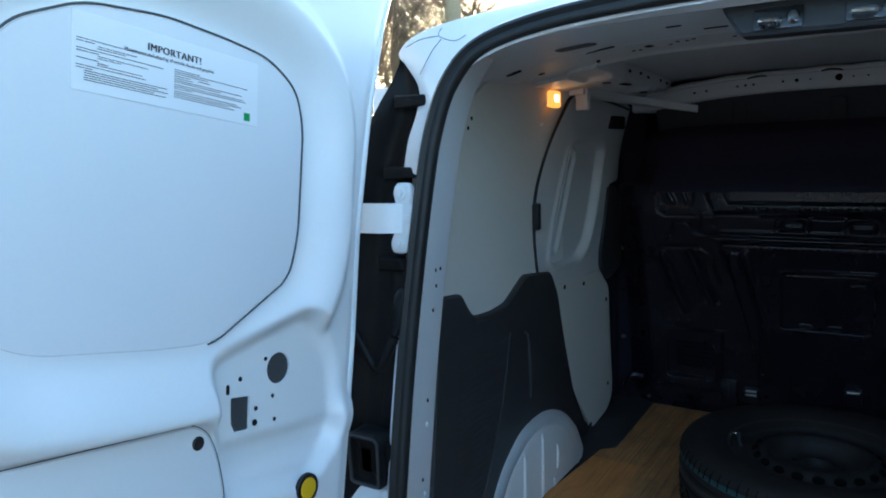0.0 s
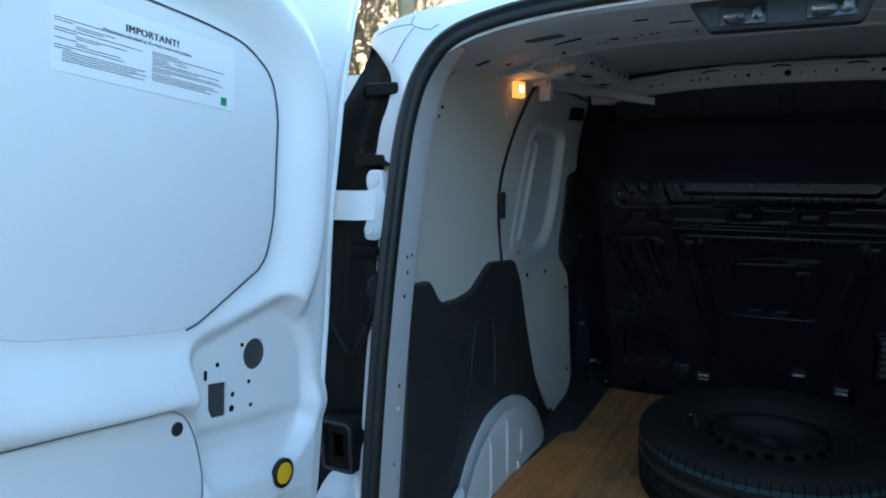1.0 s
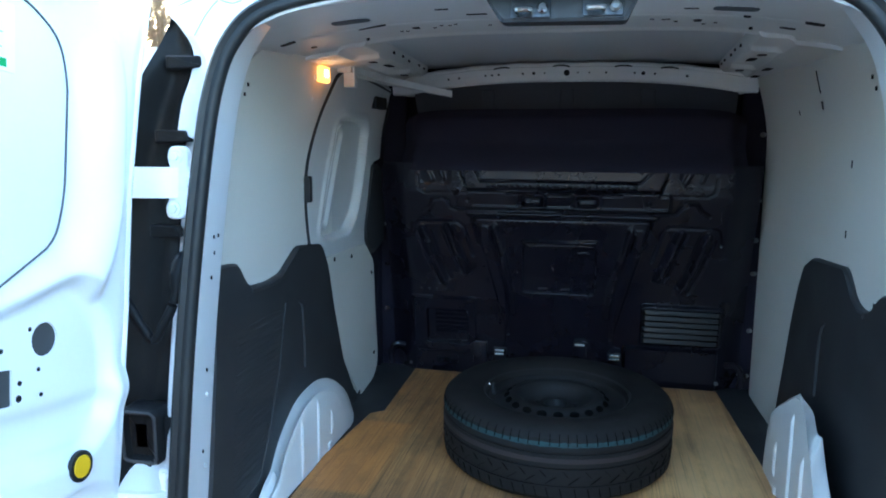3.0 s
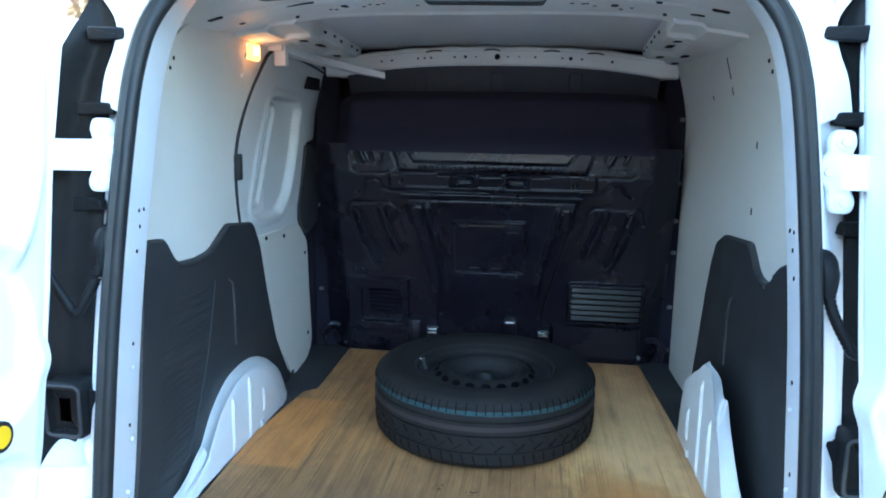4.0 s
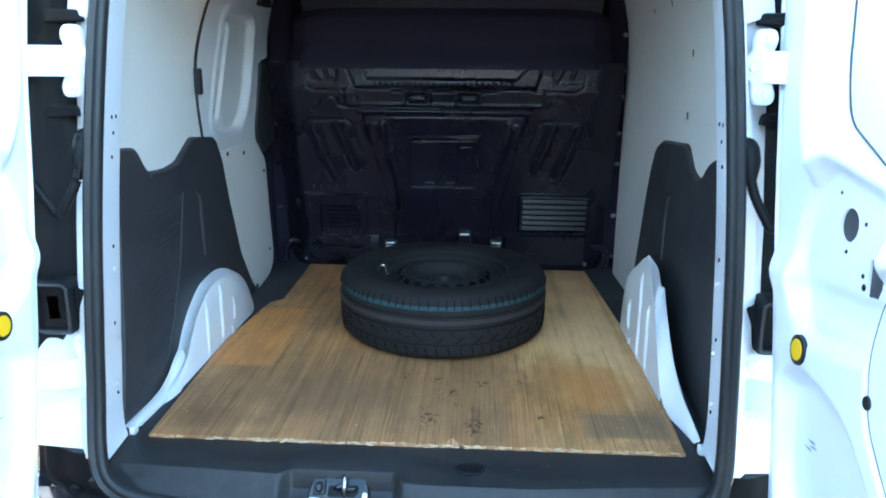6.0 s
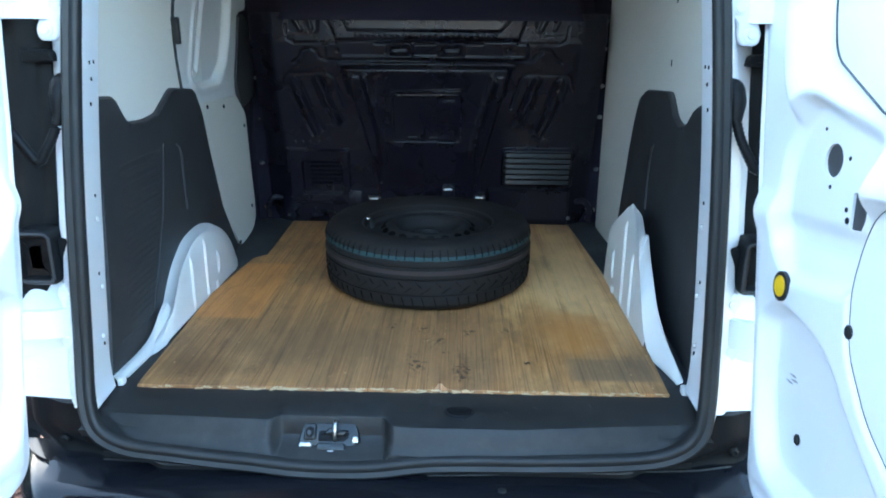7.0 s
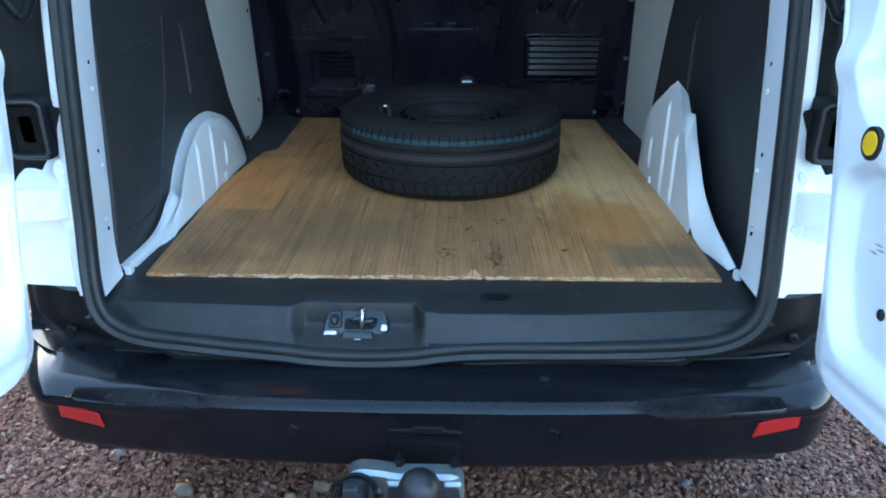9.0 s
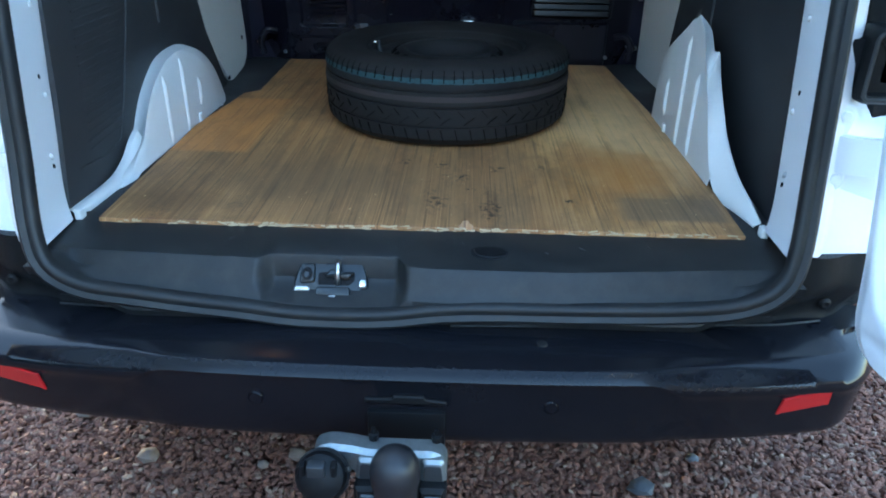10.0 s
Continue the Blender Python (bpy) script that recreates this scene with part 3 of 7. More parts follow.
def roof_corner(s):
    """Broad white corner between the seal, the lamp housing and the roof, folded forward at its outer edge."""
    inner = spline([(0.628, 1.50), (0.618, 1.58), (0.600, 1.66), (0.560, 1.715), (0.500, 1.755), (0.39, 1.786), (0.23, 1.801), (0.0, 1.807)], 70)
    outer = spline([(0.700, 1.520), (0.690, 1.580), (0.672, 1.630), (0.668, 1.680), (0.700, 1.728), (0.722, 1.752), (0.700, 1.778), (0.655, 1.796), (0.600, 1.806), (0.53, 1.814), (0.40, 1.826), (0.2, 1.838), (0.0, 1.842)], 70)
    rows = []
    for i in range(70):
        (xa, za), (xb, zb) = inner[i], outer[i]
        yb = float(rear_y(za)) + 0.020
        # a crease runs along the corner, and a hollow lies beside the lamp
        ring = [(xa + (xb - xa) * t, yb + 0.045 * t ** 1.6 + 0.012 * math.sin(math.pi * t) * float(S(0.45, 0.62, xb)), za + (zb - za) * t) for t in (0.0, 0.12, 0.25, 0.4, 0.55, 0.7, 0.82, 0.92, 1.0)]
        ring += [(xb + 0.002, yb + 0.058, zb + 0.002), (xb + 0.002, yb + 0.12, zb + 0.003), (xb, yb + 0.30, zb + 0.006)]
        rows.append(ring)
    G = np.array(rows)
    sheet("roof_corner", s * G[:, :, 0], G[:, :, 1], G[:, :, 2], WHITE, van, "white painted roof corner beside the opening", smooth=35)
    # pressed joint lines that meet at the corner
    for pts in ([(0.600, 1.790), (0.606, 1.775), (0.57, 1.762), (0.545, 1.770)], [(0.655, 1.705), (0.625, 1.745), (0.600, 1.768)], [(0.700, 1.765), (0.655, 1.775), (0.606, 1.775)]):
        line = spline(pts, 16)
        bm = bmesh.new()
        tube_bm(bm, [(s * x, float(rear_y(z)) + 0.030 + 0.4 * max(0.0, x - 0.61) * 0.6, z) for x, z in line], 0.0008, 6)
        part("corner_joint", bm, JOINT, van)


for s in (-1, 1):
    roof_corner(s)


# ---- load space: floor, walls, roof ----
def wall_x(y, z, side=-1):
    """Half width of the load space at a place; the right wall stands a little further out."""
    y, z = np.asarray(y, float), np.asarray(z, float)
    return 0.702 + (0.010 if side > 0 else 0.0) + 0.02 * S(0.9, 1.6, y) - (0.030 if side > 0 else 0.0) * S(1.0, 1.6, y) - 0.055 * S(1.45, 1.80, z) ** 1.5 - 0.011 * S(0.45, 0.22, y)


def on_wall(side):
    return lambda y, z, w: (side * (float(wall_x(y, z, side)) - w), y, z)


# floor pan under the boards
bm = bmesh.new()
box_bm(bm, (0, 0.91, 0.545), (1.55, 1.62, 0.06), 0.005)
part("floor_pan", bm, FLOOR_STEEL, van, "dark painted steel floor")

# body side skins, closing the load space
for s in (-1, 1):
    Yg, Zg = np.meshgrid(np.linspace(0.30, 1.75 if s > 0 else 1.38, 40), np.linspace(0.50, 1.745, 40), indexing="ij")
    sheet("side_lining", s * (wall_x(Yg, Zg, s) + 0.012), Yg, Zg, WHITE_IN, van, "white painted inner body side", thick=(s * 0.03, 0, 0))

# outer shell of the van
for s in (-1, 1):
    ts = np.linspace(0.30, 2.1, 8)
    Yg, Zg = np.meshgrid(ts, np.linspace(0.32, 1.80, 30), indexing="ij")
    Xg = s * (0.895 - 0.16 * S(1.0, 1.8, Zg) ** 1.3 - 0.09 * S(1.60, 1.82, Zg) ** 2 - 0.03 * S(0.6, 0.32, Zg) - 0.045 * S(0.8, 0.30, Yg))
    sheet("body_side", Xg, Yg, Zg, WHITE, van, "white painted outer body side", thick=(-s * 0.02, 0, 0))
Xg, Yg = np.meshgrid(np.linspace(-0.66, 0.66, 30), np.linspace(0.45, 2.1, 12), indexing="ij")
Zg = 1.852 - 0.09 * (np.abs(Xg) / 0.735) ** 4
sheet("roof_skin", Xg, Yg, Zg, WHITE, van, "white painted roof", thick=(0, 0, -0.01))


def cab_shell():
    """Cab and bonnet ahead of the bulkhead, a plain closed form."""
    sec = [(2.1, 0.80, 0.32, 1.72), (2.7, 0.80, 0.32, 1.70), (3.1, 0.80, 0.32, 1.50), (3.5, 0.86, 0.32, 1.12), (4.1, 0.80, 0.34, 0.98), (4.35, 0.70, 0.36, 0.75)]
    V, F = [], []
    n = 28
    for y, hw, z0, z1 in sec:
        c, h = (z0 + z1) / 2, (z1 - z0) / 2
        for k in range(n):
            a = 2 * math.pi * k / n
            x = math.copysign(abs(math.cos(a)) ** 0.35, math.cos(a)) * hw
            z = c + math.copysign(abs(math.sin(a)) ** 0.35, math.sin(a)) * h
            x *= 1 - 0.14 * float(S(1.05, 1.8, z))
            V.append((x, y, z))
    for i in range(len(sec) - 1):
        for k in range(n):
            q = (k + 1) % n
            F.append((i * n + k, i * n + q, i * n + n + q, i * n + n + k))
    F.append(tuple(range(n)))
    F.append(tuple(range(len(V) - n, len(V))))
    pydata("cab", V, F, WHITE, van, "white painted cab and bonnet")


cab_shell()

# cross wall ahead of the load space, and dark posts beside the bulkhead
bm = bmesh.new()
box_bm(bm, (0, 1.775, 1.08), (1.76, 0.02, 1.54))
part("cross_wall", bm, DARK, van)
for s in (-1, 1):
    bm = bmesh.new()
    box_bm(bm, (s * 0.745, 1.69, 1.16), (0.05, 0.15, 1.20), 0.01)
    part("corner_post", bm, BLACK_FELT, van, "black painted corner post")
    bm = bmesh.new()
    box_bm(bm, (s * 0.695, 1.672, 1.14), (0.15, 0.03, 1.16), 0.008)
    part("post_face", bm, BLACK_FELT, van)

# dark plastic gutters beside the boards
for s in (-1, 1):
    bm = bmesh.new()
    slab_bm(bm, rnd([(s * 0.52, 0.20), (s * 0.735, 0.20), (s * 0.76, 1.70), (s * 0.50, 1.70)], 0.02), 0.575, 0.590, lambda u, v, w: (u, v, w))
    part("floor_edge_trim", bm, PLASTIC, van, "black plastic floor edging")

# wall boards
LEFT_TOP = rnd([(0.265, 1.00), (0.318, 1.25), (0.360, 1.46), (0.385, 1.58), (0.43, 1.66), (0.50, 1.715), (0.62, 1.738), (1.03, 1.738), (1.01, 1.70), (0.962, 1.63), (0.900, 1.53), (0.836, 1.43), (0.822, 1.34), (0.848, 1.22), (0.90, 1.08), (0.80, 1.00)], 0.04)
slab("wall_board", LEFT_TOP, 0.0, 0.008, on_wall(-1), BOARD, van, "white painted upper wall panel", step=0.05)
RIGHT_TOP = rnd([(0.22, 0.60), (0.318, 1.25), (0.365, 1.46), (0.40, 1.58), (0.52, 1.69), (0.64, 1.738), (1.20, 1.738), (1.60, 1.735), (1.60, 0.58), (1.10, 0.58)], 0.03)
slab("wall_board", RIGHT_TOP, 0.0, 0.008, on_wall(1), BOARD, van, "plain white full-length wall panel", step=0.05)
# the front edge of the right board is folded in
bm = bmesh.new()
for z0, z1 in ((0.585, 1.24),):
    slab_bm(bm, [(0.696, z0), (0.704, z1), (0.725, z1), (0.725, z0)], 1.598, 1.606, lambda u, v, w: (u, w, v))
part("wall_board_return", bm, BOARD, van, "folded white panel edge")

# small slots in the right board
for y, z, h in ((0.98, 1.66, 0.030), (0.98, 1.60, 0.012), (1.20, 1.59, 0.008), (0.76, 1.455, 0.010), (0.76, 1.29, 0.010), (0.55, 1.165, 0.005)):
    slab("slot", rnd([(y - 0.004, z - h), (y + 0.004, z - h), (y + 0.004, z + h), (y - 0.004, z + h)], 0.002, 2), 0.006, 0.0095, on_wall(1), DARK, van)
for y, z in ((0.815, 1.375), (0.845, 1.245), (0.86, 1.20), (0.855, 1.62)):
    disc("rivet", on_wall(-1), y, z, 0.005, 0.006, 0.011, WHITE_IN, van, n=10)


def lower_panel(side, outline, shelf):
    """Black moulded panel over the lower wall, with a raised rib, a ribbed field and a shelf at the dip of its top edge."""
    to = on_wall(side)
    poly = rnd(outline, [0.02] * len(outline))
    ob = slab("lower_wall_panel", poly, 0.004, 0.022, to, PLASTIC, van, "black grained plastic lower wall panel", bevel=0.006, step=0.05)
    # top edge rolled towards the wall in the dip
    bm = bmesh.new()
    tube_bm(bm, [to(y, z - 0.012, 0.017) for y, z in shelf[1:-1]], 0.009, 8)
    part("top_roll", bm, PLASTIC, ob)
    # vertical rib and field of fine ribs
    bm = bmesh.new()
    y0 = 0.765 if side < 0 else 0.835
    path = [to(y0 + 0.004, 0.86, 0.021), to(y0, 0.95, 0.023), to(y0 - 0.002, 1.02, 0.023), to(y0 - 0.010, 1.048, 0.022), to(y0 - 0.028, 1.056, 0.019)]
    tube_bm(bm, path, 0.0055, 8)
    part("rib", bm, PLASTIC, ob)
    for k in range(24 if side < 0 else 0):
        z = 1.062 - 0.0165 * k
        f = k / 24
        a, b = 0.385 - 0.06 * f, 0.640 - 0.16 * f
        bm = bmesh.new()
        slab_bm(bm, [(a, z - 0.0035 - 0.003), (b, z - 0.0035), (b, z + 0.0030), (a, z + 0.0030 - 0.003)], 0.018, 0.0232, to, 0.0012, 0.04)
        part("fine_rib", bm, PLASTIC, ob)
    if side > 0:
        return ob
    bm = bmesh.new()
    tube_bm(bm, [to(0.650, 1.072, 0.0215), to(0.60, 0.90, 0.0215), to(0.52, 0.74, 0.0215), to(0.47, 0.655, 0.0215), to(0.40, 0.645, 0.0215), to(0.27, 0.66, 0.0215)], 0.003, 6)
    part("field_edge", bm, PLASTIC, ob)
    return ob


PANEL_L = [(0.195, 0.60), (0.238, 0.80), (0.265, 1.00), (0.298, 1.232), (0.41, 1.222), (0.44, 1.182), (0.468, 1.155), (0.56, 1.149), (0.64, 1.156), (0.695, 1.185), (0.752, 1.213), (0.925, 1.195), (0.975, 1.12), (1.02, 0.98), (1.10, 0.786), (1.255, 0.580), (0.90, 0.58), (0.195, 0.585)]
lower_panel(-1, PANEL_L, [(0.44, 1.185), (0.468, 1.158), (0.56, 1.152), (0.64, 1.159), (0.695, 1.188)])
PANEL_R = [(0.195, 0.60), (0.242, 0.80), (0.270, 1.00), (0.302, 1.234), (0.44, 1.214), (0.495, 1.196), (0.525, 1.165), (0.56, 1.147), (0.60, 1.147), (0.64, 1.158), (0.675, 1.190), (0.71, 1.218), (0.96, 1.202), (1.035, 1.172), (1.08, 1.10), (1.12, 1.00), (1.205, 0.70), (1.235, 0.60), (0.90, 0.58), (0.195, 0.585)]
lower_panel(1, PANEL_R, [(0.525, 1.168), (0.56, 1.150), (0.60, 1.150), (0.64, 1.161)])


def wheel_arch(side, outer, face, x_out, x_face, label):
    """White steel arch: a rolled shoulder from the wall panel to a flat face with pressed ribs."""
    n = 110
    po, pf = spline(outer, n), spline(face, n)
    mid = po * 0.35 + pf * 0.65
    ctr = pf.mean(0)
    tight = pf + (ctr - pf) * 0.06
    rings = [(po, x_out + 0.06), (po, x_out), (po * 0.75 + pf * 0.25, x_out - (x_out - x_face) * 0.5), (mid, x_face + 0.010), (pf, x_face + 0.003), (tight, x_face)]
    V = [(side * x, p[0], max(p[1], 0.588)) for r, x in rings for p in r]
    F = [(i * n + k, i * n + k + 1, (i + 1) * n + k + 1, (i + 1) * n + k) for i in range(len(rings) - 1) for k in range(n - 1)]
    F.append(tuple(range(len(V) - n, len(V))))
    return pydata("wheel_arch", V, F, WHITE_IN, van, label)


arch_l = wheel_arch(-1, [(0.26, 0.588), (0.38, 0.590), (0.46, 0.595), (0.515, 0.635), (0.580, 0.708), (0.645, 0.754), (0.72, 0.785), (0.85, 0.790), (0.97, 0.755), (1.07, 0.69), (1.14, 0.588)],
                    [(0.40, 0.590), (0.425, 0.60), (0.450, 0.635), (0.48, 0.68), (0.53, 0.735), (0.58, 0.766), (0.65, 0.793), (0.74, 0.797), (0.84, 0.765), (0.91, 0.71), (0.985, 0.588)], 0.682, 0.622, "white painted wheel arch with pressed ribs")


def right_arch():
    """The right arch: a flat ribbed face whose rear edge is bent outwards into a free lip that runs down into the foot."""
    # face edge (x, y, z) and lip edge (x, y, z), from the foot over the top to the front
    rows = (((0.640, 0.225, 0.592), (0.650, 0.222, 0.602)), ((0.626, 0.300, 0.592), (0.645, 0.277, 0.624)),
            ((0.613, 0.360, 0.593), (0.642, 0.360, 0.648)), ((0.605, 0.405, 0.622), (0.639, 0.435, 0.690)),
            ((0.604, 0.454, 0.685), (0.638, 0.480, 0.731)), ((0.604, 0.512, 0.773), (0.636, 0.535, 0.792)),
            ((0.604, 0.562, 0.836), (0.635, 0.570, 0.842)), ((0.604, 0.572, 0.850), (0.635, 0.578, 0.850)),
            ((0.604, 0.580, 0.862), (0.634, 0.610, 0.847)), ((0.604, 0.601, 0.890), (0.631, 0.643, 0.884)),
            ((0.604, 0.640, 0.908), (0.611, 0.662, 0.911)), ((0.604, 0.690, 0.902), (0.618, 0.705, 0.906)),
            ((0.604, 0.740, 0.874), (0.640, 0.780, 0.876)), ((0.604, 0.830, 0.826), (0.662, 0.880, 0.836)),
            ((0.604, 0.890, 0.788), (0.680, 0.960, 0.815)), ((0.604, 0.912, 0.750), (0.692, 1.040, 0.770)),
            ((0.604, 0.932, 0.680), (0.692, 1.120, 0.690)), ((0.604, 0.945, 0.588), (0.692, 1.170, 0.588)))
    n = 150
    face, lip = spline([a for a, b in rows], n), spline([b for a, b in rows], n)
    face[:, 0] = np.where(face[:, 1] > 0.41, 0.604, face[:, 0])
    soft = face * 0.72 + lip * 0.28 - np.array((0.0045, 0.0, 0.0))
    wide = face * 0.35 + lip * 0.65 - np.array((0.0030, 0.0, 0.0))
    back = lip + np.array((0.006, 0.10, -0.045))
    thin = lip + np.array((0.0025, 0.004, 0.001))
    rings = (back, thin, lip, wide, soft, face)
    V = [tuple(q) for r in rings for q in r]
    F = [(i * n + k, i * n + k + 1, (i + 1) * n + k + 1, (i + 1) * n + k) for i in range(len(rings) - 1) for k in range(n - 1)]
    k0 = next(k for k in range(n) if face[k, 1] > 0.40)
    F.append(tuple(range(len(V) - n + k0, len(V))) + (len(V),))
    V.append((0.604, 0.42, 0.588))
    return pydata("wheel_arch", V, F, WHITE_IN, van, "white painted wheel arch with a bent upper lip")


arch_r = right_arch()
# foot of the left arch: a tapering sheet that runs back along the boards to the frame
FOOT = ((0.50, 0.634, 0.654, 0.668), (0.47, 0.634, 0.657, 0.648), (0.44, 0.635, 0.658, 0.626), (0.39, 0.637, 0.658, 0.608), (0.33, 0.640, 0.657, 0.604), (0.25, 0.643, 0.657, 0.605), (0.195, 0.646, 0.657, 0.606))
inner = spline([(xi, y, 0.590) for y, xi, xo, z in FOOT], 30)
outer = spline([(xo, y, z) for y, xi, xo, z in FOOT], 30)
T = np.linspace(0, 1, 8)
grid = inner[:, None, :] + (outer - inner)[:, None, :] * T[None, :, None]
bulge = 0.004 * np.sin(T * math.pi)[None, :]
sheet("arch_foot", bulge - grid[:, :, 0], grid[:, :, 1], grid[:, :, 2] + bulge * 0.6, WHITE_IN, van, thick=(-0.012, 0, -0.002))
for ob, s, fx, ribs in ((arch_l, -1, 0.622, ((0.604, 0.602, 0.765), (0.716, 0.602, 0.782), (0.820, 0.642, 0.712))), (arch_r, 1, 0.604, ((0.585, 0.61, 0.80), (0.685, 0.60, 0.865), (0.82, 0.64, 0.735)))):
    for y, z0, z1 in ribs:
        bm = bmesh.new()
        tube_bm(bm, [(s * (fx + 0.004), y, z0), (s * (fx - 0.001), y, z0 + 0.02), (s * (fx - 0.001), y, z1 - 0.02), (s * (fx + 0.004), y, z1)], 0.0058, 8)
        part("pressed_rib", bm, WHITE_IN, ob)
    bm = bmesh.new()
    box_bm(bm, (s * (fx - 0.002), 0.80, 0.61), (0.006, 0.02, 0.025), 0.002)
    part("tab", bm, WHITE_IN, ob)

# white sealed foot of the frame at both sides of the sill
for s in (-1, 1):
    bm = bmesh.new()
    box_bm(bm, (s * 0.642, 0.186, 0.602), (0.014, 0.022, 0.022), 0.005)
    part("sealant_block", bm, WHITE_IN, van)


# ---- side loading door, closed, seen from within ----
def slide_x(y):
    return 0.705 + 0.01 * (np.asarray(y, float) - 1.0)


def on_slide(y, z, w):
    return (-(float(slide_x(y)) - w - 0.06 * float(S(1.45, 1.80, z)) ** 1.5), y, z)


def on_post(y, z, w):
    """The face of the front door post, splaying outwards."""
    return (-(0.710 + 0.09 * (y - 1.0) - w - 0.06 * float(S(1.45, 1.80, z)) ** 1.5), y, z)


SLIDE = rnd([(0.885, 1.10), (0.850, 1.20), (0.830, 1.32), (0.842, 1.42), (0.905, 1.53), (0.968, 1.64), (1.01, 1.70), (1.10, 1.72), (1.59, 1.70), (1.60, 1.60), (1.57, 1.432), (1.47, 1.42), (1.425, 1.32), (1.365, 1.20), (1.36, 1.15), (1.405, 1.092), (1.465, 1.077), (1.475, 0.99), (1.495, 0.82), (1.51, 0.66), (1.47, 0.59), (1.10, 0.58), (0.90, 0.80)], 0.02)
side_door = slab("side_door", SLIDE, -0.045, -0.030, on_slide, DIMMED_WHITE, van, "white painted sliding side door, closed", step=0.05)
# pressed window field
Yg, Zg = np.meshgrid(np.linspace(0.815, 1.62, 170), np.linspace(1.085, 1.73, 140), indexing="ij")
field = sd_poly(Yg, Zg, rnd([(0.925, 1.225), (0.957, 1.293), (1.006, 1.397), (1.062, 1.486), (1.080, 1.55), (1.12, 1.575), (1.37, 1.57), (1.405, 1.54), (1.368, 1.43), (1.32, 1.33), (1.27, 1.25), (1.19, 1.195), (1.00, 1.195)], 0.03))
Wg = 0.014 - 0.026 * S(0.004, -0.012, field) - 0.010 * S(0.006, 0.0, np.abs(field + 0.004)) * S(1.20, 1.26, Zg) + 0.005 * S(0.022, 0.002, np.abs(field - 0.012))
bead = sd_caps(Yg, Zg, (1.012, 1.258), (1.157, 1.522))
Wg = Wg + 0.013 * S(0.040, 0.029, bead) - 0.011 * S(0.022, 0.012, bead)
Wg = Wg - 0.024 * S(-0.004, 0.006, sd_poly(Yg, Zg, SLIDE))
Xs = -(slide_x(Yg) - Wg - 0.06 * S(1.45, 1.80, Zg) ** 1.5)
sheet("door_pressing", Xs, Yg, Zg, DIMMED_WHITE, side_door, "pressed field of the side door", thick=(-0.004, 0, 0))
LOW = rnd([(0.93, 1.145), (1.36, 1.135), (1.40, 1.10), (1.455, 1.06), (1.475, 0.86), (1.498, 0.70), (1.495, 0.64), (1.44, 0.600), (1.28, 0.585), (1.10, 0.78), (1.00, 1.05)], 0.03)
low_board = slab("door_board", LOW, 0.008, 0.0185, on_slide, BOARD, side_door, "white lower panel with black fixings", step=0.05)
for y, z in ((1.035, 1.128), (1.20, 1.112), (1.425, 1.016), (1.446, 0.70), (1.265, 0.605)):
    disc("fixing", on_slide, y, z, 0.007, 0.016, 0.021, DARK, low_board, n=12)
# dark rubber round the side door's rear edge
bm = bmesh.new()
tube_bm(bm, [on_slide(y, z, 0.010) for y, z in spline([(0.885, 1.10), (0.850, 1.20), (0.830, 1.32), (0.842, 1.42), (0.905, 1.53), (0.968, 1.64), (1.01, 1.70), (1.10, 1.715), (1.40, 1.70), (1.60, 1.685)], 40)], 0.0058, 8)
part("side_door_seal", bm, RUBBER, van, "black rubber seal along the side door")
bm = bmesh.new()
box_bm(bm, on_slide(0.830, 1.365, 0.02), (0.02, 0.022, 0.075), 0.005)
part("seal_clip", bm, RUBBER, van)
# dark front post between side door and bulkhead, with its moulded cover
bm = bmesh.new()
slab_bm(bm, rnd([(1.45, 0.58), (1.45, 1.45), (1.52, 1.71), (1.78, 1.72), (1.78, 0.57)], 0.02), -0.02, 0.026, on_post)
part("front_post", bm, BLACK_FELT, van, "black painted front door post")
slab("post_cover", rnd([(1.35, 1.19), (1.40, 1.30), (1.443, 1.42), (1.545, 1.416), (1.60, 1.35), (1.62, 1.27), (1.595, 1.11), (1.48, 1.08), (1.40, 1.10), (1.365, 1.15)], 0.015), -0.02, 0.012, lambda y, z, w: (-(0.700 - w), y, z), PLASTIC, van, "black moulded post cover", bevel=0.012)
bm = bmesh.new()
box_bm(bm, (-0.668, 1.465, 1.638), (0.024, 0.13, 0.044), 0.005)
part("latch_bracket", bm, DARK, van)
bm = bmesh.new()
tube_bm(bm, [on_post(1.60, 1.66, 0.06), on_post(1.63, 1.60, 0.065), on_post(1.62, 1.54, 0.06), on_post(1.58, 1.50, 0.055)], 0.006, 8)
part("cable", bm, RUBBER, van)
for s in (-1, 1):
    for z in (0.66, 0.84, 1.02, 1.18) if s < 0 else (0.66, 0.83, 1.04, 1.16, 1.30, 1.40, 1.53):
        bm = bmesh.new()
        tube_bm(bm, [(s * 0.685, 1.60, z), (s * 0.675, 1.592, z)], 0.008, 8)
        part("post_screw", bm, ZINC, van)
    bm = bmesh.new()
    tube_bm(bm, spline([(s * 0.60, 1.575, 0.70), (s * 0.635, 1.56, 0.705), (s * 0.655, 1.555, 0.67), (s * 0.65, 1.56, 0.625)], 14), 0.012, 8)
    part("anchor_loop", bm, BLACK_PAINT, van, "black lashing eye")
    for dx, dz in ((0.03, 0.07), (-0.045, 0.03)):
        bm = bmesh.new()
        tube_bm(bm, [(s * (0.62 + dx), 1.58, 0.60 + dz), (s * (0.62 + dx), 1.57, 0.60 + dz)], 0.007, 8)
        part("anchor_bolt", bm, ZINC, van)

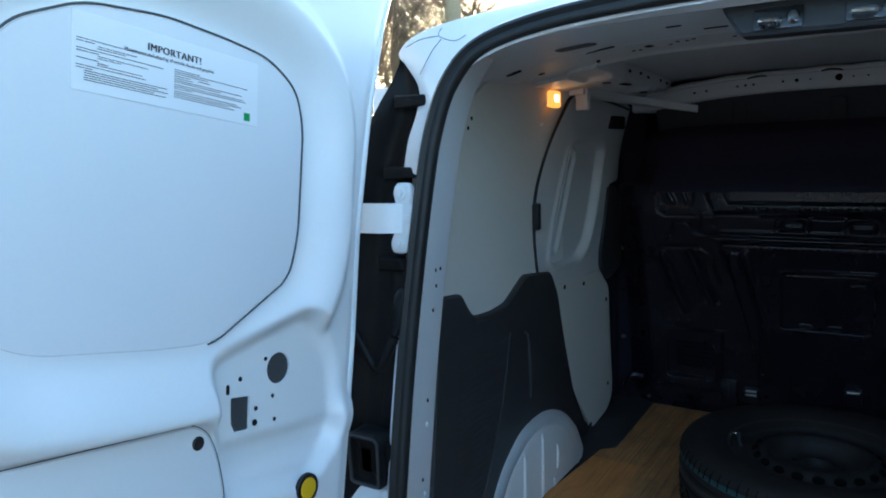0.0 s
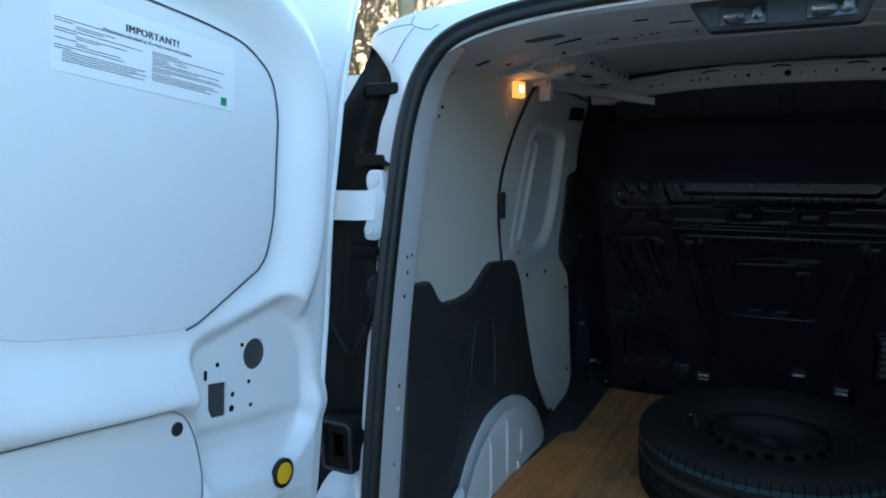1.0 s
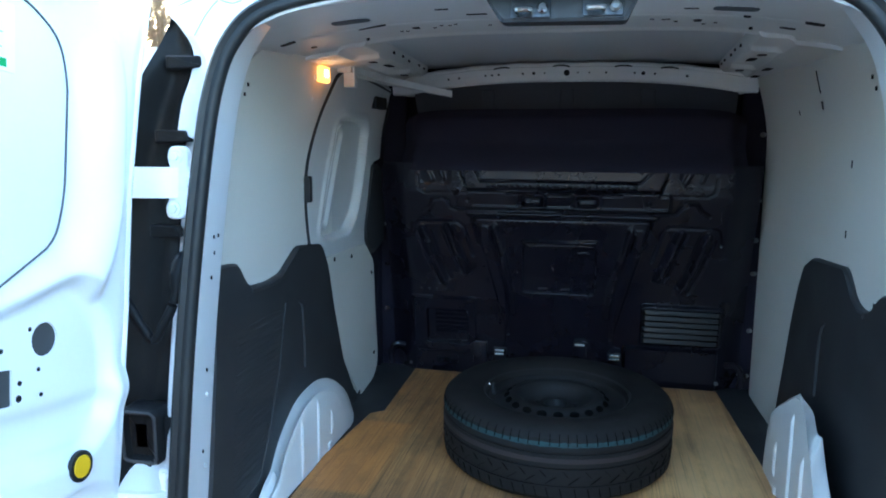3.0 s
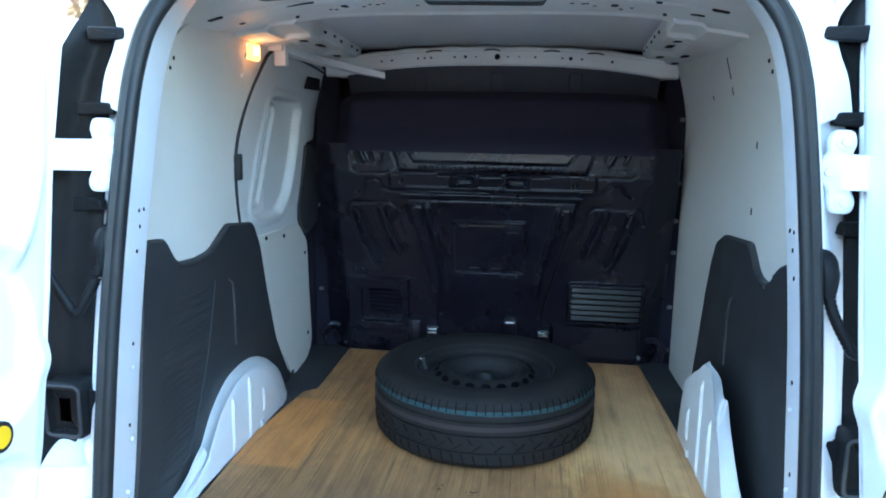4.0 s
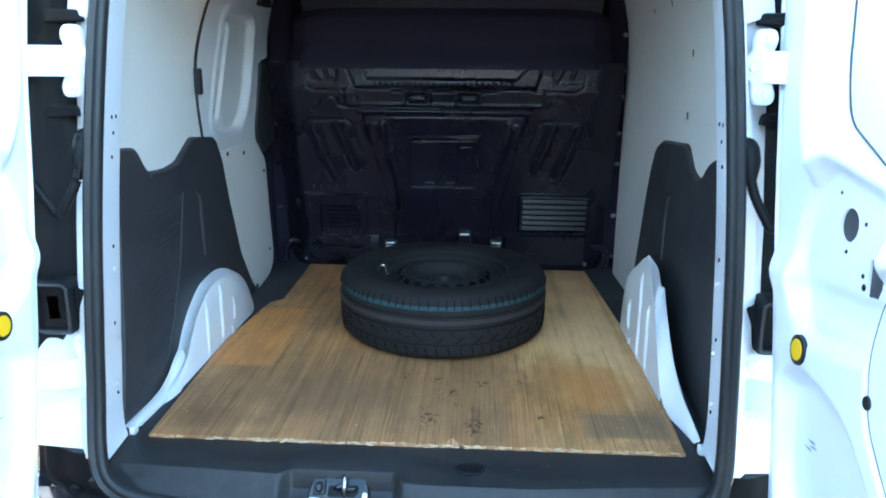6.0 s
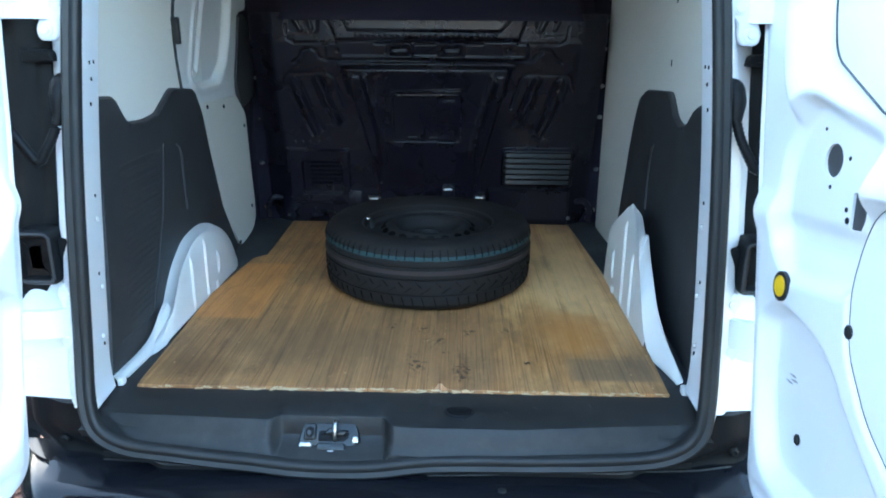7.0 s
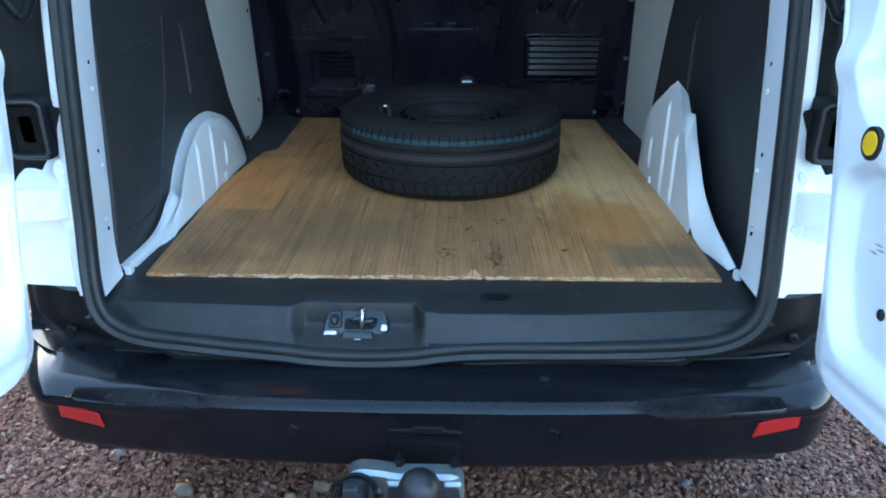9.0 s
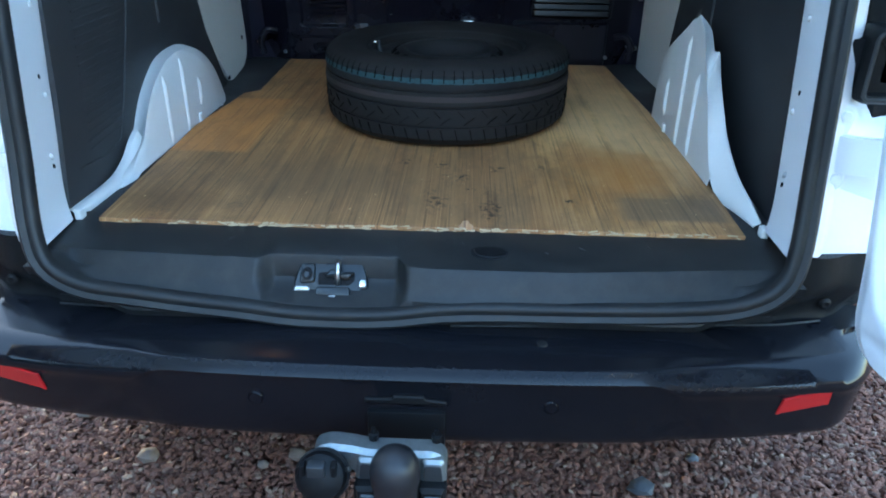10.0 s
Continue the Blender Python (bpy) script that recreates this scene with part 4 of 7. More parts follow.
# interior lamp
bm = bmesh.new()
box_bm(bm, on_wall(-1)(0.872, 1.694, 0.008), (0.014, 0.058, 0.050), 0.006)
lamp_case = part("load_lamp", bm, WHITE_IN, van, "small lit load-space lamp")
bm = bmesh.new()
box_bm(bm, on_wall(-1)(0.872, 1.688, 0.019), (0.022, 0.060, 0.046), 0.008)
part("lens", bm, LENS, lamp_case, "glowing amber lens")
bm = bmesh.new()
box_bm(bm, on_wall(-1)(0.866, 1.690, 0.0285), (0.007, 0.026, 0.020), 0.003)
part("bulb", bm, BULB, lamp_case, "bright bulb behind the lens")
light = bpy.data.lights.new("load_lamp_light", "POINT")
light.energy, light.color, light.shadow_soft_size = 0.003, (1.0, 0.45, 0.12), 0.02
lp = new("load_lamp_light", light)
lp.location = on_wall(-1)(0.885, 1.672, 0.065)


# ---- roof ----
def header_z(x, y):
    return 1.764 + 0.010 * S(0.2, 0.8, y) - 0.042 * (np.abs(x) / 0.60) ** 3.6


Xg, Yg = np.meshgrid(np.linspace(-0.66, 0.66, 90), np.linspace(0.24, 0.79, 60), indexing="ij")
Yc = Yg + 0.01 * np.cos(Xg * 5) * S(0.5, 0.79, Yg)
Zg = header_z(Xg, Yc) - 0.006 * S(0.02, 0.0, np.abs(Yg - 0.780)) + 0.008 * S(0.012, 0.0, np.abs(Yg - 0.53)) * S(0.62, 0.5, np.abs(Xg)) + 0.006 * S(0.66, 0.69, Yg)
header = sheet("roof_header", Xg, Yc, Zg, WHITE_IN, van, "white pressed roof header with holes", thick=(0, 0, 0.012))
Xg, Yg = np.meshgrid(np.linspace(-0.62, 0.62, 60), np.linspace(0.70, 1.74, 40), indexing="ij")
Zg = 1.797 - 0.02 * (np.abs(Xg) / 0.62) ** 3 + 0 * Yg
sheet("roof_liner", Xg, Yg, Zg, LINER, van, "grey roof lining board", thick=(0, 0, 0.01))
# closing lid above
bm = bmesh.new()
box_bm(bm, (0, 1.04, 1.818), (1.00, 1.42, 0.006))
part("roof_inner", bm, WHITE_IN, van)


def on_header(x, y, w):
    return (x, y, float(header_z(x, y)) - w)


HOLES = [(-0.60, 0.534, 0.018, 0.010), (-0.408, 0.432, 0.042, 0.022), (0.373, 0.437, 0.042, 0.022), (-0.583, 0.651, 0.007, 0.008), (-0.195, 0.370, 0.014, 0.005), (-0.137, 0.450, 0.022, 0.005), (-0.308, 0.608, 0.008, 0.014), (0.324, 0.611, 0.008, 0.014), (0.541, 0.536, 0.018, 0.010), (0.291, 0.443, 0.014, 0.005), (0.411, 0.532, 0.007, 0.008), (0.512, 0.631, 0.016, 0.010)]
for x, y, a, b in HOLES:
    slab("hole", rnd([(x - a, y - b), (x + a, y - b), (x + a, y + b), (x - a, y + b)], min(a, b) * 0.8, 3), -0.004, 0.0015, on_header, JOINT if a > 0.04 else DARK, header, bevel=0.0004)
for x, y in ((-0.353, 0.644), (-0.339, 0.647), (-0.266, 0.626), (-0.244, 0.596), (-0.225, 0.600), (-0.209, 0.587), (-0.134, 0.621), (0.227, 0.596), (0.252, 0.602), (0.261, 0.597), (0.280, 0.631), (0.343, 0.661), (0.364, 0.635)  , (0.45, 0.70), (-0.46, 0.71)):
    disc("hole", on_header, x, y, 0.0045, -0.004, 0.0015, DARK, header, n=10)
bm = bmesh.new()
tube_bm(bm, [on_header(-0.430 + 0.070 * k / 8, 0.549 - 0.020 * k / 8, 0.0) for k in range(9)], 0.0020, 6)
part("joint", bm, DARK, header)

# front cross member with its dark fixings
Xg, Tg = np.meshgrid(np.linspace(-0.66, 0.66, 130), np.linspace(0, 1, 21), indexing="ij")
MEMBER = ((0.0, 1.70, 1.786), (0.12, 1.632, 1.780), (0.2, 1.620, 1.772), (0.5, 1.619, 1.748), (0.75, 1.622, 1.727), (0.85, 1.630, 1.720), (1.0, 1.70, 1.718))


def member_at(x, t):
    y = np.interp(t, [m[0] for m in MEMBER], [m[1] for m in MEMBER])
    return y, np.interp(t, [m[0] for m in MEMBER], [m[2] for m in MEMBER]) - 0.022 * (np.minimum(np.abs(x), 0.6) / 0.46) ** 2.6 - 0.0015 * np.sin(x * 42) * S(0.3, 0.1, t)


Yg, Zg = member_at(Xg, Tg)
member = sheet("cross_member", Xg, Yg, Zg, WHITE_IN, van, "white pressed roof cross member with holes", thick=(0, 0.004, 0.012))


def on_member(x, t, w):
    y, z = member_at(x, t)
    return (x, float(y) - w, float(z))


for x, r in ((-0.44, 0.004), (-0.40, 0.004), (-0.30, 0.004), (-0.275, 0.004), (-0.25, 0.004), (-0.16, 0.004), (-0.12, 0.006), (-0.08, 0.003), (0.0, 0.011), (0.04, 0.003), (0.08, 0.003), (0.14, 0.004), (0.24, 0.004), (0.27, 0.007), (0.31, 0.004), (0.42, 0.005)):
    bm = bmesh.new()
    lathe_bm(bm, [(0, -0.003), (r, -0.003), (r, 0.003), (0, 0.003)], 10, None, to=lambda a, b, c, x=x: tuple(Vector(on_member(x, 0.46, c)) + Vector((a, 0.0, b))))
    part("hole", bm, DARK, member)
for x in (-0.24, -0.02, 0.20, 0.36):
    bm = bmesh.new()
    tube_bm(bm, [tuple(Vector(on_member(x + 0.03 * k, 0.16, 0.004)) + Vector((0, 0, -0.005 * k * k + 0.002))) for k in (-1, -0.5, 0, 0.5, 1)], 0.003, 6)
    part("clip", bm, DARK, member)

# side roof rails: box sections with pads and slots
RAIL = ((0.000, 1.797), (0.004, 1.758), (0.010, 1.749), (0.020, 1.746), (0.066, 1.743), (0.078, 1.738), (0.086, 1.728), (0.130, 1.722), (0.190, 1.712))


def rail_at(y, i):
    dx, z = RAIL[i]
    pad = float(S(0.075, 0.055, abs(y - 0.98)) + S(0.05, 0.03, abs(y - 1.40)))
    return 0.490 + 0.06 * (y - 1.0) + dx, z - (0.012 * pad if 0 < i < 6 else 0.0)


for s in (-1, 1):
    ys = np.linspace(0.755, 1.665, 110)
    Xg = np.array([[s * rail_at(y, i)[0] for i in range(len(RAIL))] for y in ys])
    Zg = np.array([[rail_at(y, i)[1] for i in range(len(RAIL))] for y in ys])
    rail = sheet("roof_rail", Xg, np.repeat(ys[:, None], len(RAIL), 1), Zg, WHITE_IN, van, "white pressed roof side rail", thick=(0, 0, 0.01), smooth=30)
    for y, dx, z, ly in ((1.20, 0.048, 1.7425, 0.06), (1.30, 0.108, 1.7235, 0.06), (1.55, 0.108, 1.7235, 0.05), (1.40, 0.040, 1.7305, 0.03), (0.98, 0.045, 1.7310, 0.02)):
        bm = bmesh.new()
        box_bm(bm, (s * (0.490 + 0.06 * (y - 1.0) + dx), y, z), (0.022, ly, 0.003), 0.001)
        part("slot", bm, DARK, rail)
    for y, z in ((1.07, 1.768), (1.20, 1.772), (1.30, 1.768), (1.48, 1.772), (1.58, 1.770)):
        bm = bmesh.new()
        box_bm(bm, (s * (0.4915 + 0.06 * (y - 1.0)), y, z), (0.004, 0.018, 0.008), 0.001)
        part("hole", bm, DARK, rail)
# long track, bending inwards at its front end, and hanging tab over the side door
bm = bmesh.new()
line = spline([(-0.632, 1.00, 1.716), (-0.628, 1.20, 1.714), (-0.612, 1.36, 1.710), (-0.56, 1.46, 1.700), (-0.49, 1.51, 1.686), (-0.41, 1.535, 1.672)], 30)
rings = []
for i in range(30):
    d = line[min(i + 1, 29)] - line[max(i - 1, 0)]
    n2 = np.array([-d[1], d[0]]) / np.hypot(d[0], d[1])
    rings.append([bm.verts.new((line[i, 0] + n2[0] * a, line[i, 1] + n2[1] * a, line[i, 2] + b)) for a, b in ((-0.022, -0.010), (0.022, -0.010), (0.022, 0.012), (-0.022, 0.012))])
for a, b in zip(rings, rings[1:]):
    for k in range(4):
        bm.faces.new((a[k], a[(k + 1) % 4], b[(k + 1) % 4], b[k]))
bm.faces.new(rings[0])
bm.faces.new(rings[-1][::-1])
part("door_track", bm, WHITE_IN, van, "white painted sliding door track", smooth=30)
bm = bmesh.new()
box_bm(bm, (-0.622, 1.03, 1.700), (0.036, 0.03, 0.075), 0.004)
part("hanging_tab", bm, WHITE_IN, van)

# lock strikers in a dark carrier under the header
bm = bmesh.new()
slab_bm(bm, rnd([(-0.100, 1.790), (-0.082, 1.752), (-0.056, 1.714), (0.163, 1.711), (0.180, 1.750), (0.200, 1.790)], 0.008), 0.0, 0.05, lambda u, v, w: (u, 0.275 - w + 0.35 * (v - 1.71), v), 0.006)
carrier = part("striker_carrier", bm, PLASTIC, van, "black plastic lock carrier")
for x in (-0.004, 0.121):
    to = lambda u, v, w, x=x: (x + u, 0.224 - w + 0.35 * (1.737 + v - 1.71), 1.737 + v)
    plate = slab("striker_plate", rnd([(-0.034, -0.017), (0.036, -0.017), (0.036, 0.017), (-0.034, 0.017)], 0.005, 3), 0.0, 0.003, to, STRIKER, carrier, "zinc striker plate", bevel=0.001)
    bm = bmesh.new()
    tube_bm(bm, spline([to(-0.024, -0.003, 0.0), to(-0.024, -0.004, 0.014), to(-0.019, -0.005, 0.019), to(-0.004, -0.005, 0.019), to(0.003, -0.004, 0.014), to(0.003, -0.003, 0.0)], 20), 0.0045, 8)
    part("striker_loop", bm, ZINC, plate)
    bm = bmesh.new()
    lathe_bm(bm, [(0.010, 0), (0.010, 0.008), (0.006, 0.013), (0, 0.013)], 14, None, to=lambda a, b, c, to=to: to(0.022 + a, b, c))
    part("striker_pin", bm, ZINC, plate)


# ---- bulkhead ----
def bulkhead_base(z):
    zs = [0.56, 0.62, 0.76, 0.90, 1.00, 1.15, 1.25, 1.32, 1.38, 1.42]
    ys = [1.625, 1.610, 1.595, 1.565, 1.545, 1.50, 1.462, 1.440, 1.437, 1.434]
    return np.interp(z, zs, ys)


def bulkhead_relief(X, Z):
    """Raised (positive, towards the load) and sunk pressings of the bulkhead."""
    W = np.zeros_like(X)

    def raise_(d, h, a=0.012, b=0.0):
        nonlocal W
        W = W + h * S(a, b, d)

    def along(pts):
        """Distance to an open line of points."""
        d = sd_caps(X, Z, pts[0], pts[1])
        for p, q in zip(pts[1:], pts[2:]):
            d = np.minimum(d, sd_caps(X, Z, p, q))
        return d

    def groove(pts, depth=0.007, half=0.007):
        raise_(along(pts), -depth, half, 0.0015)

    def ridge(pts, height=0.008, half=0.012):
        raise_(along(pts), height, half, 0.003)

    # upper beam: an upward-leaning shelf in a bevelled frame
    raise_(sd_poly(X, Z, [(-0.372, 1.43), (-0.333, 1.331), (0.338, 1.333), (0.372, 1.43)]), 0.010, 0.004, -0.004)
    shelf = sd_poly(X, Z, [(-0.318, 1.43), (-0.284, 1.364), (0.268, 1.362), (0.318, 1.43)])
    raise_(shelf, -0.006, 0.003, -0.003)
    W = W + S(0.0, -0.003, shelf) * np.clip(1.425 - Z, 0, 0.06) * 0.07
    groove([(-0.305, 1.405), (-0.284, 1.364), (0.268, 1.362), (0.308, 1.405)], 0.006, 0.006)
    groove([(-0.362, 1.405), (-0.333, 1.331), (0.338, 1.333), (0.364, 1.405)], 0.008, 0.007)
    for k in range(24):
        raise_(np.hypot(X + 0.255 - 0.022 * k, (Z - 1.347) * 1.6), 0.006, 0.009, 0.003)
    # pads beside the beam, each with two short slanting ridges
    for cx in (-0.455, 0.457):
        raise_(sd_box(X, Z, cx, 1.385, 0.055, 0.032, 0.02), -0.004, 0.010, -0.004)
        sl = 1 if cx < 0 else -1
        ridge([(cx - 0.026, 1.400), (cx - 0.026 + 0.018 * sl, 1.366)], 0.010, 0.012)
        ridge([(cx + 0.022, 1.402), (cx + 0.022 + 0.012 * sl, 1.372)], 0.009, 0.010)
    for sgn in (-1, 1):
        groove([(sgn * 0.335, 1.320), (sgn * 0.49, 1.319), (sgn * 0.512, 1.332), (sgn * 0.518, 1.38)], 0.005, 0.007)
    # dashes under the beam
    for x0, x1 in ((-0.190, -0.122), (-0.038, 0.032), (0.140, 0.205)):
        groove([(x0, 1.319), (x1, 1.319)], 0.007, 0.007)
    # two framed slots
    for cx in (-0.098, 0.092):
        d = sd_box(X, Z, cx, 1.293, 0.043, 0.023, 0.016)
        raise_(np.abs(d), 0.010, 0.010, 0.003)
        raise_(np.abs(d + 0.012), -0.008, 0.006, 0.001)
        raise_(sd_box(X, Z, cx, 1.286, 0.024, 0.005, 0.004), 0.006, 0.006, -0.002)
    # long bead under the slots, ending in lobes
    low = [(-0.408, 1.290), (-0.400, 1.266), (-0.375, 1.258), (-0.31, 1.256), (0.36, 1.254), (0.392, 1.258), (0.408, 1.280), (0.430, 1.296), (0.458, 1.294), (0.474, 1.270), (0.500, 1.252)]
    groove(low, 0.010, 0.008)
    ridge([(x, z + 0.012) for x, z in low[3:5]], 0.006, 0.010)
    ridge([(-0.33, 1.241), (0.33, 1.240)], 0.006, 0.009)
    groove([(-0.408, 1.290), (-0.430, 1.300), (-0.462, 1.292), (-0.472, 1.262), (-0.50, 1.248)], 0.008, 0.008)
    raise_(sd_box(X, Z, 0, 1.295, 0.37, 0.030, 0.01), 0.005, 0.008, -0.004)
    # centre shield, narrowing downwards
    shield = sd_poly(X, Z, rnd([(-0.315, 1.228), (0.312, 1.230), (0.285, 1.12), (0.205, 0.80), (0.195, 0.62), (-0.200, 0.62), (-0.205, 0.80), (-0.285, 1.12)], 0.02))
    raise_(shield, 0.012, 0.006, -0.008)
    groove([(-0.300, 1.13), (-0.318, 1.222), (-0.308, 1.231), (0.302, 1.233), (0.312, 1.222), (0.296, 1.13)], 0.009, 0.007)
    for k in range(26):
        raise_(np.hypot((X + 0.26 - 0.0205 * k) * 0.8, Z - 1.213), 0.0025, 0.009, 0.002)
    # centre panel, sunk, with a double lip above
    raise_(sd_box(X, Z, -0.003, 1.038, 0.132, 0.094, 0.010), -0.014, 0.003, -0.004)
    ridge([(-0.132, 1.141), (0.126, 1.143)], 0.012, 0.009)
    ridge([(-0.120, 1.124), (0.118, 1.125)], 0.008, 0.007)
    ridge([(0.066, 1.100), (0.098, 1.099)], 0.007, 0.006)
    for x in (-0.062, 0.022):
        ridge([(x - 0.014, 0.953), (x + 0.014, 0.953)], 0.008, 0.007)
    # hooked beads down both sides of the shield
    for sgn, top in ((-1, -0.236), (1, 0.246)):
        hook = [(top - sgn * 0.030, 1.10), (top - sgn * 0.016, 1.185), (top, 1.202), (top + sgn * 0.014, 1.190)]
        ridge([(top, 1.195), (top - sgn * 0.026, 1.09), (sgn * 0.182, 0.965), (sgn * 0.172, 0.86)], 0.013, 0.019)
        groove(hook, 0.006, 0.007)
        groove([(top + sgn * 0.016, 1.17), (top - sgn * 0.012, 1.06), (sgn * 0.196, 0.95), (sgn * 0.190, 0.77)], 0.008, 0.008)
        raise_(sd_box(X, Z, sgn * 0.272, 1.155, 0.014, 0.040, 0.006), 0.006, 0.007, -0.003)
    # fans of slanting beads in both side fields
    for sgn in (-1, 1):
        ridge([(sgn * 0.508, 1.180), (sgn * 0.474, 1.07), (sgn * 0.435, 0.97)], 0.014, 0.017)
        groove([(sgn * 0.530, 1.165), (sgn * 0.495, 1.05), (sgn * 0.455, 0.965)], 0.006, 0.008)
        groove([(sgn * 0.484, 1.180), (sgn * 0.452, 1.07), (sgn * 0.415, 0.985)], 0.007, 0.009)
        ridge([(sgn * 0.415, 1.190), (sgn * 0.390, 1.105), (sgn * 0.352, 1.01)], 0.014, 0.016)
        groove([(sgn * 0.436, 1.185), (sgn * 0.408, 1.10), (sgn * 0.372, 1.01)], 0.006, 0.008)
        groove([(sgn * 0.394, 1.185), (sgn * 0.362, 1.09), (sgn * 0.332, 1.01)], 0.007, 0.008)
        groove([(sgn * 0.548, 1.15), (sgn * 0.538, 1.196), (sgn * 0.520, 1.207), (sgn * 0.375, 1.209), (sgn * 0.352, 1.190), (sgn * 0.322, 1.08)], 0.006, 0.008)
    # heater vent field, sunk under a bright lip
    raise_(sd_box(X, Z, -0.443, 0.79, 0.123, 0.110, 0.015), 0.012, 0.006, -0.004)
    ridge([(-0.566, 0.905), (-0.320, 0.902)], 0.008, 0.007)
    raise_(sd_box(X, Z, -0.430, 0.787, 0.082, 0.070, 0.01), -0.020, 0.003, -0.006)
    for x in (-0.53, -0.50, -0.47, -0.435):
        raise_(np.hypot(X - x, Z - 0.935), 0.006, 0.007, 0.002)
    raise_(sd_box(X, Z, -0.435, 0.640, 0.042, 0.014, 0.008), -0.04, 0.003, -0.004)
    # low pad and the seat of the louvres
    raise_(sd_box(X, Z, 0.41, 0.668, 0.165, 0.076, 0.01), 0.024, 0.005, -0.004)
    raise_(sd_box(X, Z, 0.441, 0.836, 0.140, 0.076, 0.01), 0.018, 0.008, -0.004)
    # dimples
    for x, z in ((-0.33, 1.292), (0.30, 1.292)):
        raise_(np.hypot(X - x, Z - z), -0.012, 0.009, 0.004)
    return W


Xg, Zg = np.meshgrid(np.linspace(-0.665, 0.665, 480), np.linspace(0.565, 1.425, 320), indexing="ij")
edge = S(0.56, 0.665, np.abs(Xg))
Yg = bulkhead_base(Zg) - bulkhead_relief(Xg, Zg) + 0.05 * edge
bulkhead = sheet("bulkhead", Xg, Yg, Zg, BLACK_PAINT, van, "black gloss pressed steel bulkhead", thick=(0, 0.02, 0), smooth=60)
# mat over the upper bulkhead
Xg, Tg = np.meshgrid(np.linspace(-0.590, 0.618, 60), np.linspace(0, 1, 30), indexing="ij")
Zg = 1.400 + 0.218 * Tg - 0.03 * (np.abs(Xg - 0.014) / 0.6) ** 8 * Tg
Yg = 1.414 + 0.070 * S(0.0, 0.5, Tg) + 0.07 * S(0.53, 0.60, np.abs(Xg - 0.014)) + 0.03 * S(0.85, 1.0, Tg)
sheet("bulkhead_mat", Xg, Yg, Zg, BLACK_FELT, bulkhead, "matt black upper bulkhead lining", thick=(0, 0.02, 0))
# recessed top strip with three tabs
bm = bmesh.new()
slab_bm(bm, rnd([(-0.56, 1.58), (-0.58, 1.69), (-0.55, 1.72), (-0.47, 1.762), (0.49, 1.762), (0.56, 1.72), (0.60, 1.68), (0.59, 1.58)], 0.02), 0.0, 0.02, lambda u, v, w: (u, 1.655 - w, v))
part("bulkhead_top", bm, STRIP, bulkhead, "dark grey upper strip of the bulkhead")
for x in (-0.290, 0.002, 0.292):
    bm = bmesh.new()
    slab_bm(bm, rnd([(x - 0.028, 1.58), (x + 0.028, 1.58), (x + 0.024, 1.695), (x - 0.024, 1.695)], 0.012), 0.0, 0.010, lambda u, v, w: (u, 1.636 - w, v), 0.004)
    part("top_tab", bm, STRIP, bulkhead)


def on_bulk(x, z, w):
    return (x, float(bulkhead_base(z)) - w, z)


# louvres
for k in range(6):
    z = 0.893 - 0.0225 * k
    bm = bmesh.new()
    prof = [(0.0, 0.0105), (0.010, 0.010), (0.013, 0.0085), (0.0185, -0.005), (0.017, -0.008), (0.0, -0.009)]
    ring = []
    for x, f in ((0.302, 0.25), (0.312, 0.9), (0.33, 1.0), (0.545, 1.0), (0.563, 0.9), (0.572, 0.25)):
        ring.append([bm.verts.new(on_bulk(x, z + b, 0.022 + a * f)) for a, b in prof])
    for a, b in zip(ring, ring[1:]):
        for i in range(len(prof)):
            j = (i + 1) % len(prof)
            bm.faces.new((a[i], a[j], b[j], b[i]))
    bm.faces.new(ring[0])
    bm.faces.new(ring[-1][::-1])
    part("louvre_slat", bm, GLOSS_BLACK, bulkhead)
for k in range(6):
    z = 0.848 - 0.018 * k
    bm = bmesh.new()
    box_bm(bm, on_bulk(-0.415, z, -0.004), (0.13, 0.016, 0.007), 0.002, Euler((0.6, 0, 0)).to_matrix())
    part("louvre_slat", bm, BLACK_PAINT, bulkhead)
for x, z, n in ((-0.222, 0.700, 2), (0.210, 0.708, 2), (0.082, 0.742, 1)):
    bm = bmesh.new()
    box_bm(bm, on_bulk(x, z - 0.015, 0.022), (0.050, 0.025, 0.055), 0.005)
    clip = part("seat_bracket", bm, BLACK_PAINT, bulkhead)
    for k in range(n):
        bm = bmesh.new()
        box_bm(bm, on_bulk(x, z + 0.004 - 0.014 * k, 0.036), (0.036, 0.006, 0.007), 0.002)
        part("bracket_edge", bm, ZINC, clip)
bm = bmesh.new()
box_bm(bm, on_bulk(-0.30, 0.685, 0.012), (0.055, 0.014, 0.09), 0.006)
part("bracket_plate", bm, BLACK_PAINT, bulkhead)

